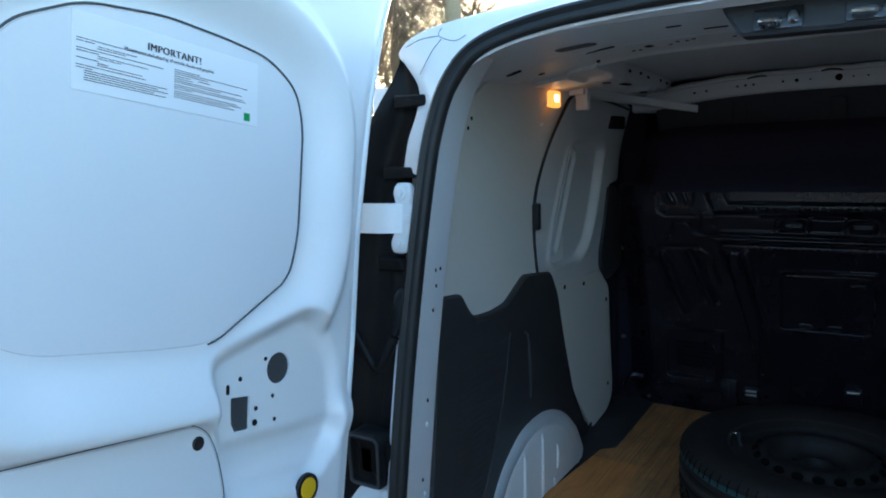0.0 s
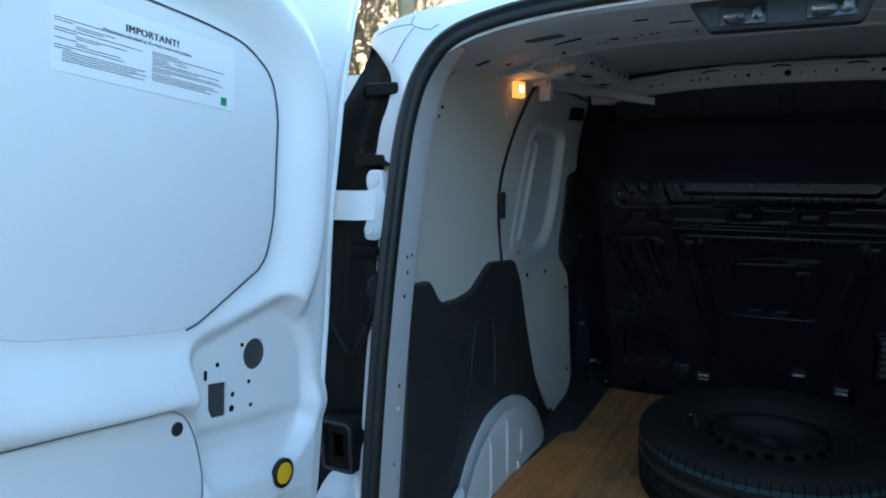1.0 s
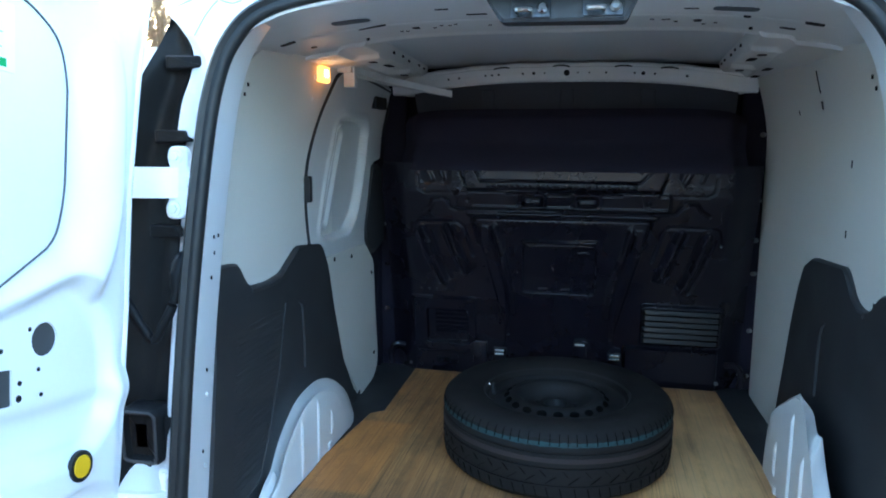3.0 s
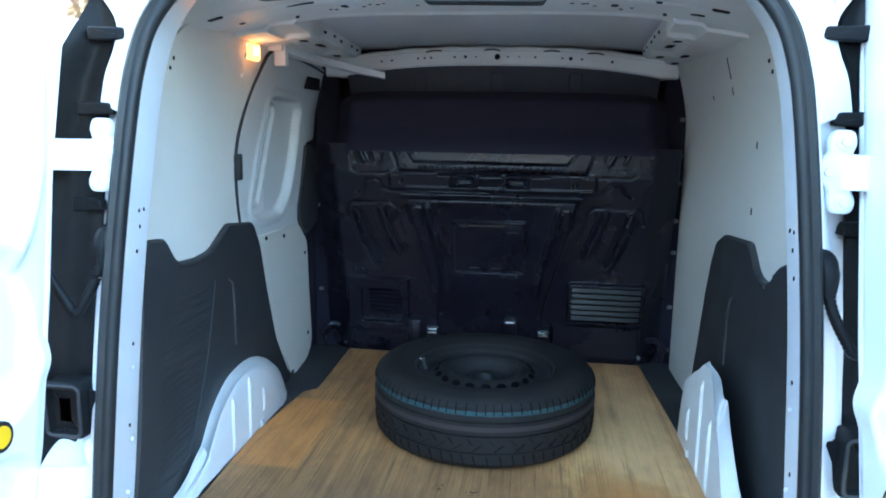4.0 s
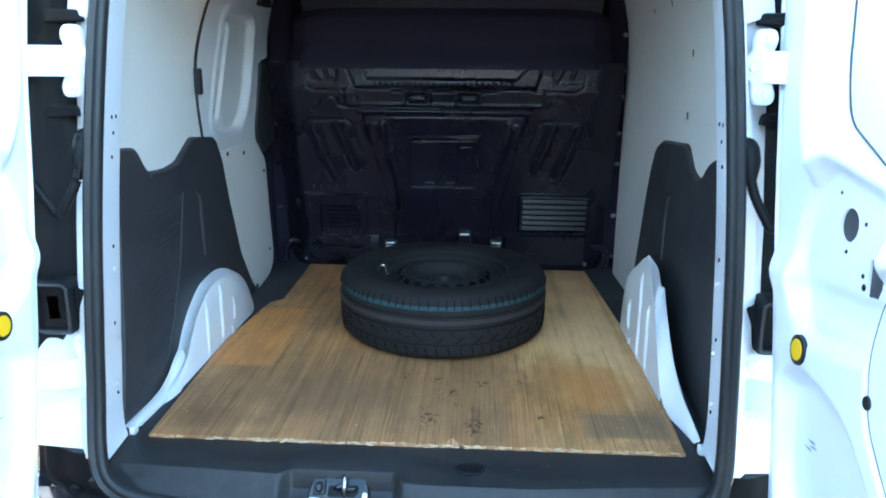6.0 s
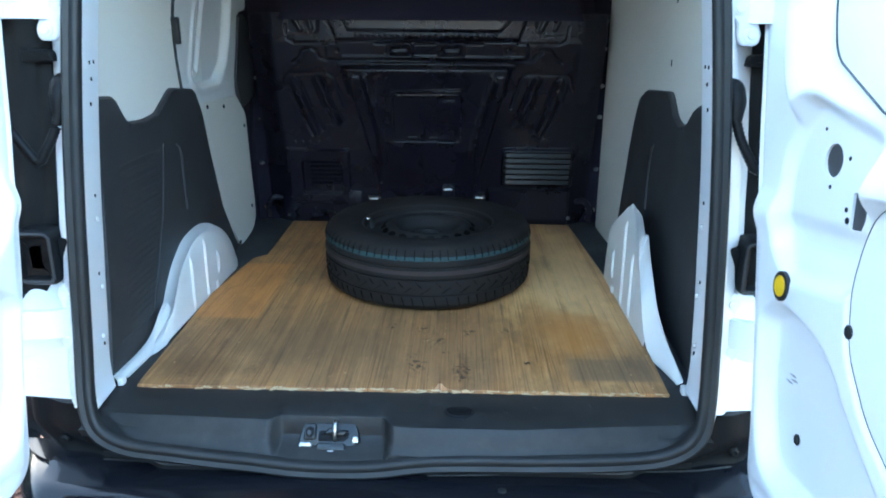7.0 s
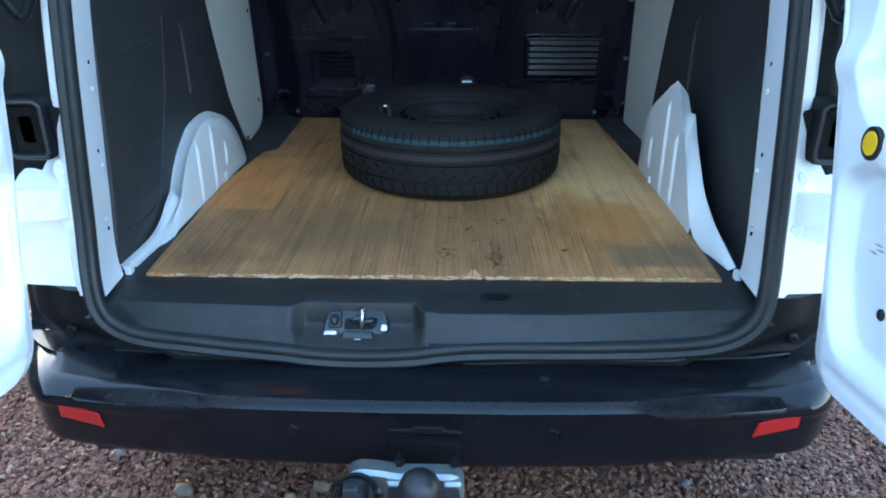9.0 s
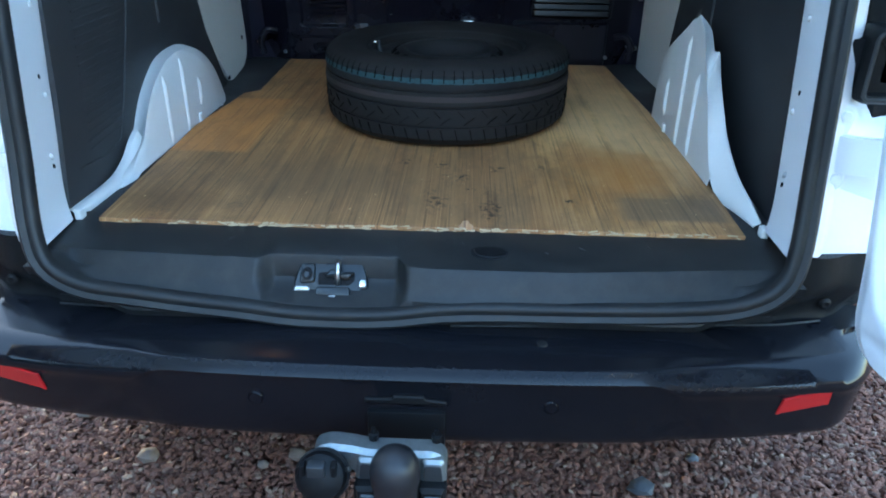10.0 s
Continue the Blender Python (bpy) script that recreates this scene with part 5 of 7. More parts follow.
# ---- sill ----
def sill_profile(x):
    """(y, z) from the boards over the sill's edge down behind the seal, with the lock pocket sunk in."""
    k = float(S(-0.272, -0.240, x) * S(0.000, -0.030, x))
    # the edge of the top face stands further forward at the pocket and the ends
    yc = float(np.interp(x, [-0.66, -0.62, -0.27, 0.00, 0.03, 0.26, 0.615, 0.66], [0.062, 0.060, 0.043, 0.026, 0.021, 0.021, 0.053, 0.058]))
    end = 0.012 * float(S(0.45, 0.64, abs(x)))

    def m(a, b):
        return a + (b - a) * k
    low = float(np.interp(abs(x), [0.46, 0.52, 0.56, 0.59, 0.615], [0.500, 0.535, 0.556, 0.575, 0.592]))
    return [(y, max(z, min(low, 0.5925))) for y, z in [(0.215, 0.594), (0.165, 0.594), (m(yc + 0.014, 0.072), m(0.593, 0.5935)), (m(yc + 0.004, 0.066), m(0.5915, 0.5905)), (m(yc - 0.001, 0.0635), m(0.586, 0.585)), (m(yc - 0.010, 0.060), m(0.569, 0.550)), (m(yc - 0.015, 0.052), m(0.560, 0.542) + end), (m(yc - 0.020, 0.012), m(0.553, 0.534) + end), (m(yc - 0.028, -0.004), m(0.545, 0.526) + end), (-0.008, 0.512)]]


xs = np.concatenate([np.linspace(-0.645, -0.29, 30), np.linspace(-0.285, 0.012, 100), np.linspace(0.02, 0.645, 44)])
prof = np.array([sill_profile(x) for x in xs])
Xg = np.repeat(xs[:, None], prof.shape[1], 1)
sill = sheet("sill_cover", Xg, prof[:, :, 0], prof[:, :, 1], SILL, van, "dark grained plastic loading sill", thick=(0, 0.01, -0.02), smooth=35)
SCUFF = material("pale_scuff", (0.075, 0.072, 0.066), 0.7, vary=0.2, scale=60)
for x, y, ln, a in ((0.072, 0.128, 0.030, 0.1), (0.050, 0.132, 0.014, -0.2), (0.088, 0.120, 0.010, 0.3), (0.30, 0.110, 0.012, 0.8), (-0.33, 0.118, 0.012, -0.4), (0.42, 0.125, 0.016, 0.2), (-0.48, 0.10, 0.010, 0.6), (0.235, 0.09, 0.008, 1.0)):
    bm = bmesh.new()
    box_bm(bm, (x, y, 0.5946), (0.0018, ln, 0.0008), 0.0, Euler((0, 0, a)).to_matrix())
    part("scuff", bm, SCUFF, sill)
oval = [(0.134 + 0.033 * math.cos(k * math.pi / 16), 0.090 + 0.026 * math.sin(k * math.pi / 16) * (0.8 if k < 16 else 1.15)) for k in range(32)]
bm = bmesh.new()
slab_bm(bm, oval, 0.588, 0.5945, lambda u, v, w: (u, v, w), 0.001)
plug = part("sill_plug", bm, DARK, sill, "oval plastic plug in the sill")
bm = bmesh.new()
slab_bm(bm, [(u + 0.001, v + 0.002) for u, v in inset(oval, 0.004)], 0.590, 0.5965, lambda u, v, w: (u, v, w), 0.002)
part("plug_cap", bm, CLAD, plug)


# lock in the sill pocket
def on_lock(u, v, w):
    """The lock's plate leans back in the pocket: u along the sill, v up, w towards the rear."""
    return (u, 0.026 + 0.72 * (v - 0.525) - 0.8 * w, v - 0.004 + 0.6 * w)


lock = slab("sill_lock", rnd([(-0.192, 0.584), (-0.150, 0.588), (-0.090, 0.587), (-0.079, 0.566), (-0.074, 0.546), (-0.090, 0.540), (-0.104, 0.528), (-0.135, 0.524), (-0.166, 0.527), (-0.206, 0.540), (-0.202, 0.560)], 0.005, 3), -0.012, 0.002, on_lock, LOCK_ZINC, van, "zinc lock in the sill pocket", bevel=0.002)
slab("lock_recess", rnd([(-0.164, 0.548), (-0.108, 0.548), (-0.098, 0.556), (-0.100, 0.568), (-0.162, 0.566)], 0.004, 3), 0.0, 0.0028, on_lock, DARK, lock, bevel=0.0005)
slab("lock_recess", rnd([(-0.150, 0.577), (-0.130, 0.579), (-0.128, 0.583), (-0.146, 0.583)], 0.002, 3), 0.0, 0.0028, on_lock, DARK, lock, bevel=0.0005)
slab("lock_tongue", rnd([(-0.164, 0.545), (-0.166, 0.532), (-0.150, 0.526), (-0.135, 0.524), (-0.118, 0.526), (-0.104, 0.532), (-0.106, 0.545)], 0.004, 3), 0.0, 0.011, on_lock, LOCK_ZINC, lock, bevel=0.002)
boss = slab("lock_boss", rnd([(-0.194, 0.549), (-0.168, 0.551), (-0.168, 0.578), (-0.192, 0.577)], 0.005, 3), 0.0, 0.008, on_lock, LOCK_ZINC, lock, bevel=0.002)
disc("lock_bolt", on_lock, -0.181, 0.563, 0.0095, 0.006, 0.0088, DARK, boss, n=18)
disc("lock_pin", on_lock, -0.182, 0.562, 0.0048, 0.008, 0.0105, LOCK_ZINC, boss, n=12)
bm = bmesh.new()
tube_bm(bm, spline([on_lock(-0.127, 0.582, 0.0), on_lock(-0.127, 0.580, 0.014), on_lock(-0.126, 0.568, 0.020), on_lock(-0.127, 0.556, 0.014), on_lock(-0.128, 0.550, 0.0)], 18), 0.0042, 10)
part("lock_loop", bm, ZINC, lock)
slab("lock_claw", rnd([(-0.152, 0.560), (-0.110, 0.556), (-0.098, 0.566), (-0.112, 0.566), (-0.140, 0.571)], 0.003, 3), 0.002, 0.009, on_lock, LOCK_ZINC, lock, bevel=0.002)
for u0, u1, v0, v1, top in ((-0.204, -0.176, 0.538, 0.546, 0.006), (-0.144, -0.126, 0.527, 0.533, 0.014), (-0.092, -0.077, 0.545, 0.557, 0.006)):
    slab("lock_tab", rnd([(u0, v0), (u1, v0 + 0.001), (u1 - 0.002, v1), (u0 + 0.002, v1)], 0.003, 3), 0.0, top, on_lock, ZINC, lock, bevel=0.0015)


# ---- rear doors, swung open square to the van ----
LEAN_C, LEAN_S = 0.990, 0.139
WINDOW = rnd([(0.140, 0.585), (0.157, 0.648), (0.222, 0.687), (0.31, 0.696), (0.42, 0.700), (0.54, 0.684), (0.632, 0.636), (0.70, 0.52), (0.715, 0.36), (0.69, 0.275), (0.60, 0.236), (0.42, 0.226), (0.330, 0.226), (0.168, 0.325), (0.148, 0.40)], 0.03)


def door_map(side, x0):
    """Door coordinates: u away from the hinges, v up along them, w into the van's width."""
    def to(u, v, w):
        y = -u * LEAN_C + v * LEAN_S
        z = 1.0 + u * LEAN_S + v * LEAN_C
        return (side * (x0 + 0.035 * (z - 1.0) - w), y, z)
    return to


PLATE = rnd([(0.318, 0.190), (0.125, 0.255), (0.060, 0.165), (0.052, 0.03), (0.115, -0.018), (0.290, -0.004)], 0.025)


def door_relief(U, V, right=False):
    """Height of the pressed inner skin over the hinge flange."""
    d = sd_poly(U, V, WINDOW)
    W = -0.004 + 0.036 * S(0.0, 0.100, d) - 0.034 * S(0.095, 0.150, d) * S(0.02, 0.12, V)
    # waist: swells below the window, then falls to the lower field
    low = S(0.10, 0.02, V)
    W = W * (1 - low) + low * 0.004
    # flat lock plate with a bowl below it
    pk = S(0.030, -0.004, sd_poly(U, V, PLATE))
    W = W * (1 - pk) + pk * (-0.016 - 0.010 * S(0.075, 0.045, V) + 0.010 * S(0.03, -0.01, V))
    # seat of the lower board
    seat = S(0.010, 0.0, sd_poly(U, V, LOWER))
    W = W * (1 - seat) - 0.003 * seat
    # swept hollow in the lower door
    hollow = sd_poly(U, V, rnd([(0.035, -0.12), (0.09, -0.088), (0.17, -0.10), (0.26, -0.13), (0.34, -0.21), (0.46, -0.30), (0.62, -0.32), (0.62, -0.385), (0.10, -0.385), (0.045, -0.25)], 0.05))
    W = W - 0.032 * S(0.016, -0.016, hollow) - 0.004 * S(0.010, 0.0, np.abs(V + 0.425)) * S(0.06, 0.09, U)
    # flange drop towards the hinge edge
    return W - 0.006 * S(0.030, 0.0, U - edge_u(V, right))


def edge_u(V, right=False):
    if right:
        base = np.interp(V, [-0.45, -0.33, -0.21, -0.03, 0.16, 0.258, 0.40, 0.464, 0.678, 0.90], [0.046, 0.032, 0.012, -0.026, -0.070, -0.088, -0.112, -0.125, -0.165, -0.20])
    else:
        base = np.interp(V, [-0.45, -0.28, -0.17, -0.09, 0.20, 0.42, 0.64, 0.82, 0.90], [0.060, 0.046, 0.030, 0.0155, -0.011, -0.022, -0.051, -0.088, -0.115])
    return base + 0.055 * (1 - np.sqrt(np.clip(1 - np.clip((-0.40 - V) / 0.055, 0, 1) ** 2, 0, 1)))


LOWER = rnd([(0.70, 0.113), (0.36, 0.113), (0.335, 0.097), (0.317, 0.06), (0.30, -0.01), (0.315, -0.10), (0.38, -0.18), (0.48, -0.245), (0.70, -0.26)], 0.03)


def rear_door(side, x0, width, label):
    to = door_map(side, x0)
    Tv = np.concatenate([-0.455 + 0.06 * (np.linspace(0, 1, 10) ** 1.6), np.linspace(-0.39, 0.90, 250)])
    Tu = np.linspace(0, 1, 170)
    A, V = np.meshgrid(Tu, Tv, indexing="ij")
    E0 = edge_u(V, side > 0)
    U = E0 + (width - E0) * A
    W = door_relief(U, V, side > 0)
    y = -U * LEAN_C + V * LEAN_S
    z = 1.0 + U * LEAN_S + V * LEAN_C
    X = side * (x0 + 0.035 * (z - 1.0) - W)
    skin = sheet("rear_door", X, y, z, WHITE, van, label, thick=(side * 0.10, 0, 0), smooth=60)
    # openings are cut through the inner skin
    cutters = []

    def cutter(poly, depth=0.088):
        bm = bmesh.new()
        slab_bm(bm, poly, -depth, 0.05, to, 0.0005)
        bmesh.ops.recalc_face_normals(bm, faces=bm.faces[:])
        me = bpy.data.meshes.new("cutter")
        bm.to_mesh(me)
        bm.free()
        cutters.append(new("cutter", me))

    hu, hv = (0.176, 0.171) if side < 0 else (0.175, 0.167)
    du, dv = (0, 0) if side < 0 else (0.004, -0.011)
    cutter([(hu + 0.0265 * math.cos(k * math.pi / 16), hv + 0.0265 * math.sin(k * math.pi / 16)) for k in range(32)])
    cutter(rnd([(a + du, b + dv) for a, b in ((0.240, 0.134), (0.279, 0.136), (0.278, 0.095), (0.270, 0.080), (0.240, 0.079))], 0.003, 3))
    for c in cutters:
        mod = skin.modifiers.new("cut", "BOOLEAN")
        mod.operation, mod.object, mod.solver = "DIFFERENCE", c, "EXACT"
    me = bpy.data.meshes.new_from_object(skin.evaluated_get(bpy.context.evaluated_depsgraph_get()))
    skin.modifiers.clear()
    skin.data = me
    for c in cutters:
        bpy.data.objects.remove(c)
    # added dark plates behind the openings; their colour stands for the shade within
    bm = bmesh.new()
    slab_bm(bm, [(0.12, 0.05), (0.31, 0.05), (0.31, 0.22), (0.12, 0.22)], -0.086, -0.070, to, 0.002)
    part("shade_backing", bm, HOLE_SHADE, skin, "dark plate standing for the shade inside the door")
    lay0, lay1 = (float(door_relief(np.array([[a]]), np.array([[b]]))[0, 0]) for a, b in ((hu, hv), (0.26 + du, 0.107 + dv)))
    slab("shade_plate", [(hu + 0.030 * math.cos(k * math.pi / 16), hv + 0.030 * math.sin(k * math.pi / 16)) for k in range(32)], lay0 - 0.010, lay0 - 0.004, to, HOLE_SHADE, skin)
    slab("shade_plate", [(a + du, b + dv) for a, b in ((0.232, 0.142), (0.287, 0.142), (0.287, 0.072), (0.232, 0.072))], lay1 - 0.010, lay1 - 0.004, to, HOLE_SHADE, skin)
    # edge bead round the hinge side and the foot
    bm = bmesh.new()
    vv = np.linspace(0.89, -0.43, 50)
    tube_bm(bm, [to(float(edge_u(v, side > 0)) + 0.002, float(v), -0.010) for v in vv], 0.007, 8)
    part("hem", bm, WHITE, skin)
    # outer skin shows past the lower hinge corner
    bm = bmesh.new()
    slab_bm(bm, rnd([(0.012, -0.20), (0.022, -0.42), (0.05, -0.468), (0.30, -0.478), (width, -0.478), (width, -0.44), (0.09, -0.44), (0.05, -0.38), (0.03, -0.20)], 0.02), -0.075, -0.052, to, 0.003)
    part("outer_hem", bm, WHITE, skin)
    # boards
    slab("window_panel", inset(WINDOW, 0.002), -0.012, -0.003, to, DOOR_BOARD, skin, "smooth white door panel", bevel=0.002)
    bm = bmesh.new()
    loop = [to(p[0], p[1], -0.0025) for p in spline(WINDOW, 150, closed=True)]
    # the joint opens along the top, the hinge side and the chamfer
    ring = spline(WINDOW, 150, closed=True)
    seen = [k for k in range(150) if ring[k][0] < 0.34 or ring[k][1] > 0.50]
    first = next(k for k in seen if (k - 1) % 150 not in seen)
    order = [k % 150 for k in range(first, first + 150) if k % 150 in seen]
    tube_bm(bm, [loop[k] for k in order], 0.0017, 6)
    part("panel_gasket", bm, JOINT, skin, "thin dark joint round the panel")
    slab("lower_panel", inset(LOWER, 0.002), -0.010, 0.002, to, DOOR_BOARD, skin, "smooth white lower door panel", bevel=0.002)
    bm = bmesh.new()
    loop = [to(p[0], p[1], 0.0005) for p in spline(LOWER, 120, closed=True)]
    tube_bm(bm, loop + loop[:1], 0.0007, 6, caps=False)
    part("panel_joint", bm, JOINT, skin, "thin dark joint round the lower panel")
    # loose fixings and holes
    def lay(u, v):
        inside = float(sd_poly(np.array([u]), np.array([v]), LOWER)[0]) < 0
        return 0.002 if inside else float(door_relief(np.array([[u]]), np.array([[v]]))[0, 0])

    small = ((0.206, 0.190, 0.0035), (0.260, 0.164, 0.004), (0.228, 0.088, 0.0055), (0.184, 0.086, 0.0035), (0.189, 0.126, 0.0035), (0.226, 0.111, 0.004)) if side < 0 else ((0.141, 0.216, 0.003), (0.221, 0.172, 0.0035), (0.174, 0.126, 0.0035), (0.229, 0.096, 0.004), (0.235, 0.080, 0.0055))
    for u, v, r in small:
        w = lay(u, v)
        disc("hole", to, u, v, r, w - 0.002, w + 0.0012, DARK, skin, n=12)
    if side < 0:
        w = lay(0.285, 0.150)
        slab("hole", rnd([(0.282, 0.142), (0.288, 0.142), (0.288, 0.158), (0.282, 0.158)], 0.003, 3), w - 0.002, w + 0.0012, to, DARK, skin, bevel=0.0004)
    plugs = ((0.355, 0.085, 0.0105),) if side < 0 else ((0.312, -0.070, 0.0105), (0.250, -0.138, 0.0105), (0.156, -0.304, 0.0095))
    for u, v, r in plugs:
        w = lay(u, v)
        bm = bmesh.new()
        lathe_bm(bm, [(r, -0.003), (r, 0.0015), (r * 0.8, 0.003), (r * 0.5, 0.0022), (0, 0.0022)], 18, None, to=lambda a, b, c, u=u, v=v, w=w: to(u + a, v + b, w + c))
        part("plug", bm, RUBBER, skin, "black rubber plug")
    u, v = (0.123, -0.043) if side < 0 else (0.100, -0.050)
    w = lay(u, v)
    mk = disc("marker_ring", to, u, v, 0.0258, w - 0.003, w + 0.004, RUBBER, skin, "black ring of the marker", n=32)
    disc("marker_face", to, u, v, 0.0185, w, w + 0.0055, YELLOW, mk, "yellow round marker", n=32)
    # grazes in the paint
    for u, v, a in ((0.115, -0.205, 0.4), (0.122, -0.212, 0.2), (0.105, -0.219, 0.5)):
        w = lay(u, v)
        slab("graze", [(u - 0.012, v - 0.001 + 0.004 * a), (u, v - 0.002), (u + 0.012, v - 0.003 * a), (u + 0.004, v + 0.002)], w - 0.001, w + 0.0012, to, material("grey_graze", (0.35, 0.35, 0.36), 0.6) if "grey_graze" not in bpy.data.materials else bpy.data.materials["grey_graze"], skin, bevel=0.0003)
    return skin, to


door_l, to_l = rear_door(-1, 0.693, 0.74, "white left rear door, open, with a printed label")
rear_door(1, 0.688, 0.60, "white right rear door, open, with black plugs")


# printed label on the left door
def label_sheet():
    u0, u1, v0, v1, w = 0.246, 0.554, 0.570, 0.671, -0.003
    skin = slab("label", rnd([(u0, v0), (u1, v0), (u1, v1), (u0, v1)], 0.002, 2), w - 0.001, w + 0.0009, to_l, PAPER, door_l, "printed white label", bevel=0.0003)
    top = w + 0.0012

    def words(body, u, v, size, strokes, wide):
        """Print; several strokes side by side make it bold."""
        for k, du in enumerate(strokes):
            cu = bpy.data.curves.new("words", "FONT")
            cu.body, cu.size, cu.extrude = body, size, 0.0002
            cu.space_character = wide
            tmp = new("words", cu)
            me = bpy.data.meshes.new_from_object(tmp.evaluated_get(bpy.context.evaluated_depsgraph_get()))
            bpy.data.objects.remove(tmp)
            wid = max(p.co.x for p in me.vertices) - min(p.co.x for p in me.vertices)
            for p in me.vertices:
                p.co = Vector(to_l(u - p.co.x + wid / 2 + du, v + p.co.y, top + p.co.z + 0.00006 * k))
            me.flip_normals()
            link("lettering", me, INK, skin, "black print", smooth=0)

    words("IMPORTANT!", 0.403, 0.6450, 0.0140, (-0.0006, 0.0, 0.0006), 1.12)
    words("Maintenance and cleaning of vehicle decals and graphics", 0.408, 0.6365, 0.0066, (0.0,), 1.0)
    rng = random.Random(4)

    def bar(ua, ub, v, h=0.0010):
        # a line of print: short runs with gaps between the words
        u = ub
        while u - ua > 0.003:
            run = min(rng.uniform(0.006, 0.022), u - ua)
            slab("print_bar", [(u - run, v), (u, v), (u, v + h), (u - run, v + h)], top - 0.0006, top + 0.0001, to_l, PRINT, skin, bevel=0.00004)
            u -= run + 0.0011

    # left column (far from the hinges) and right column, as lines of print too small to read
    L0, L1 = 0.548, 0.411
    full = L0 - L1
    rows = [(0, 0.93, 1), (0, 0.18, 1), (0.21, 0.62, 0), (0.21, 0.50, 0), (0, 0.93, 1.8), (0, 0.22, 1), (0.21, 0.75, 0), (0.21, 0.45, 0), (0, 0.22, 1.6), (0.21, 0.32, 0), (0.21, 0.68, 0), (0, 0.72, 1.6), (0.0, 0.16, 1), (0.08, 0.98, 0.4), (0.08, 0.86, 0.4), (0.08, 0.98, 0.4), (0.08, 0.82, 0.4), (0.08, 0.98, 0.4)]
    v = 0.6395
    for a, b, gap in rows:
        v -= 0.0027 + 0.0006 * gap
        bar(L0 - full * b, L0 - full * a, v)
    R0, R1 = 0.403, 0.266
    full = R0 - R1
    rows = [(0, 0.32, 0), (0, 0.98, 0), (0, 0.45, 0.4), (0, 0.20, 1), (0.30, 0.45, -4), (0, 0.22, 0), (0, 0.90, 0.4), (0, 0.60, 0), (0, 0.92, 1.8), (0, 0.98, 0), (0, 0.22, 0), (0, 0.86, 1.8), (0, 0.90, 0.4), (0, 0.72, 0), (0, 0.80, 0.4)]
    v = 0.6300
    for a, b, gap in rows:
        v -= 0.0027 + 0.0006 * gap
        bar(R0 - full * b, R0 - full * a, v)
    slab("print_block", [(0.262, 0.576), (0.274, 0.576), (0.274, 0.5885), (0.262, 0.5885)], top - 0.0006, top + 0.0001, to_l, GREEN, skin, "green printed square", bevel=0.0001)


label_sheet()


# ---- behind the open doors: lamp housings, hinges, stops ----
def lamp_housing(s):
    """Black inner wall of the tall tail lamp, with clips, and its red lens outside."""
    keys = [(1.750, 0.714, 0.720, 0.252), (1.73, 0.702, 0.727, 0.250), (1.68, 0.667, 0.743, 0.244), (1.638, 0.671, 0.755, 0.238), (1.575, 0.692, 0.780, 0.230), (1.518, 0.703, 0.797, 0.222), (1.45, 0.712, 0.822, 0.215), (1.35, 0.710, 0.84, 0.205), (1.20, 0.712, 0.855, 0.19), (1.05, 0.722, 0.86, 0.175), (0.92, 0.735, 0.86, 0.16), (0.83, 0.745, 0.85, 0.15), (0.70, 0.75, 0.84, 0.16)]
    zs = np.linspace(1.750, 0.70, 90)
    K = np.array(keys)[::-1]
    xi, xo, yy = (np.interp(zs, K[:, 0], K[:, j]) for j in (1, 2, 3))
    T = np.linspace(0, 1, 14)
    Z = np.repeat(zs[:, None], 14, 1)
    X = s * (xi[:, None] + (xo - xi)[:, None] * T)
    Y = yy[:, None] + 0.012 * np.sin(T * math.pi)[None] - 0.045 * S(0.5, 1.0, T)[None] * S(1.74, 1.6, zs)[:, None] + 0.02 * S(0.15, 0.0, T)[None]
    body = sheet("tail_lamp_housing", X, Y, Z, CLAD, van, "black plastic tail lamp housing", thick=(0, 0.05, 0))
    for z, xa, xb in ((1.655, 0.634, 0.72), (1.510, 0.662, 0.74), (1.322, 0.683, 0.75)):
        bm = bmesh.new()
        y = float(np.interp(z, K[:, 0], K[:, 3])) - 0.008
        slab_bm(bm, rnd([(s * xa, z - 0.010), (s * (xa + 0.01), z + 0.012), (s * xb, z + 0.014), (s * xb, z - 0.014)], 0.006, 3), -0.01, 0.014, lambda u, v, w: (u, y - w, v), 0.003)
        part("housing_clip", bm, CLAD, body)
    zs2 = np.linspace(1.50, 0.92, 30)
    xo2, yy2 = np.interp(zs2, K[:, 0], K[:, 2]), np.interp(zs2, K[:, 0], K[:, 3])
    T = np.linspace(0, 1, 8)
    X = s * (xo2[:, None] + 0.022 * T)
    Y = yy2[:, None] - 0.045 - 0.03 * np.sin(T * math.pi * 0.9)[None] + 0.05 * T[None]
    Z = np.repeat(zs2[:, None], 8, 1)
    sheet("tail_lamp_lens", X, Y, Z, RED, body, "red tail lamp lens", thick=(0, 0.02, 0))
    # white body strip between seal and housing
    zs3 = np.linspace(0.62, 1.70, 60)
    T = np.linspace(0, 1, 10)
    inner = np.interp(zs3, [0.6, 1.1, 1.5, 1.62, 1.70], [0.650, 0.650, 0.618, 0.600, 0.58])
    X = s * (inner[:, None] + (0.86 - inner)[:, None] * T)
    Y = np.asarray(rear_y(zs3))[:, None] + 0.018 + 0.030 * S(0.0, 0.12, T)[None] + 0.09 * S(0.1, 0.6, T)[None] * S(0.75, 0.95, zs3)[:, None] + 0.02 * T[None]
    sheet("pillar_skin", X, Y, np.repeat(zs3[:, None], 10, 1), WHITE, van, "white painted rear pillar", thick=(0, 0.02, 0))


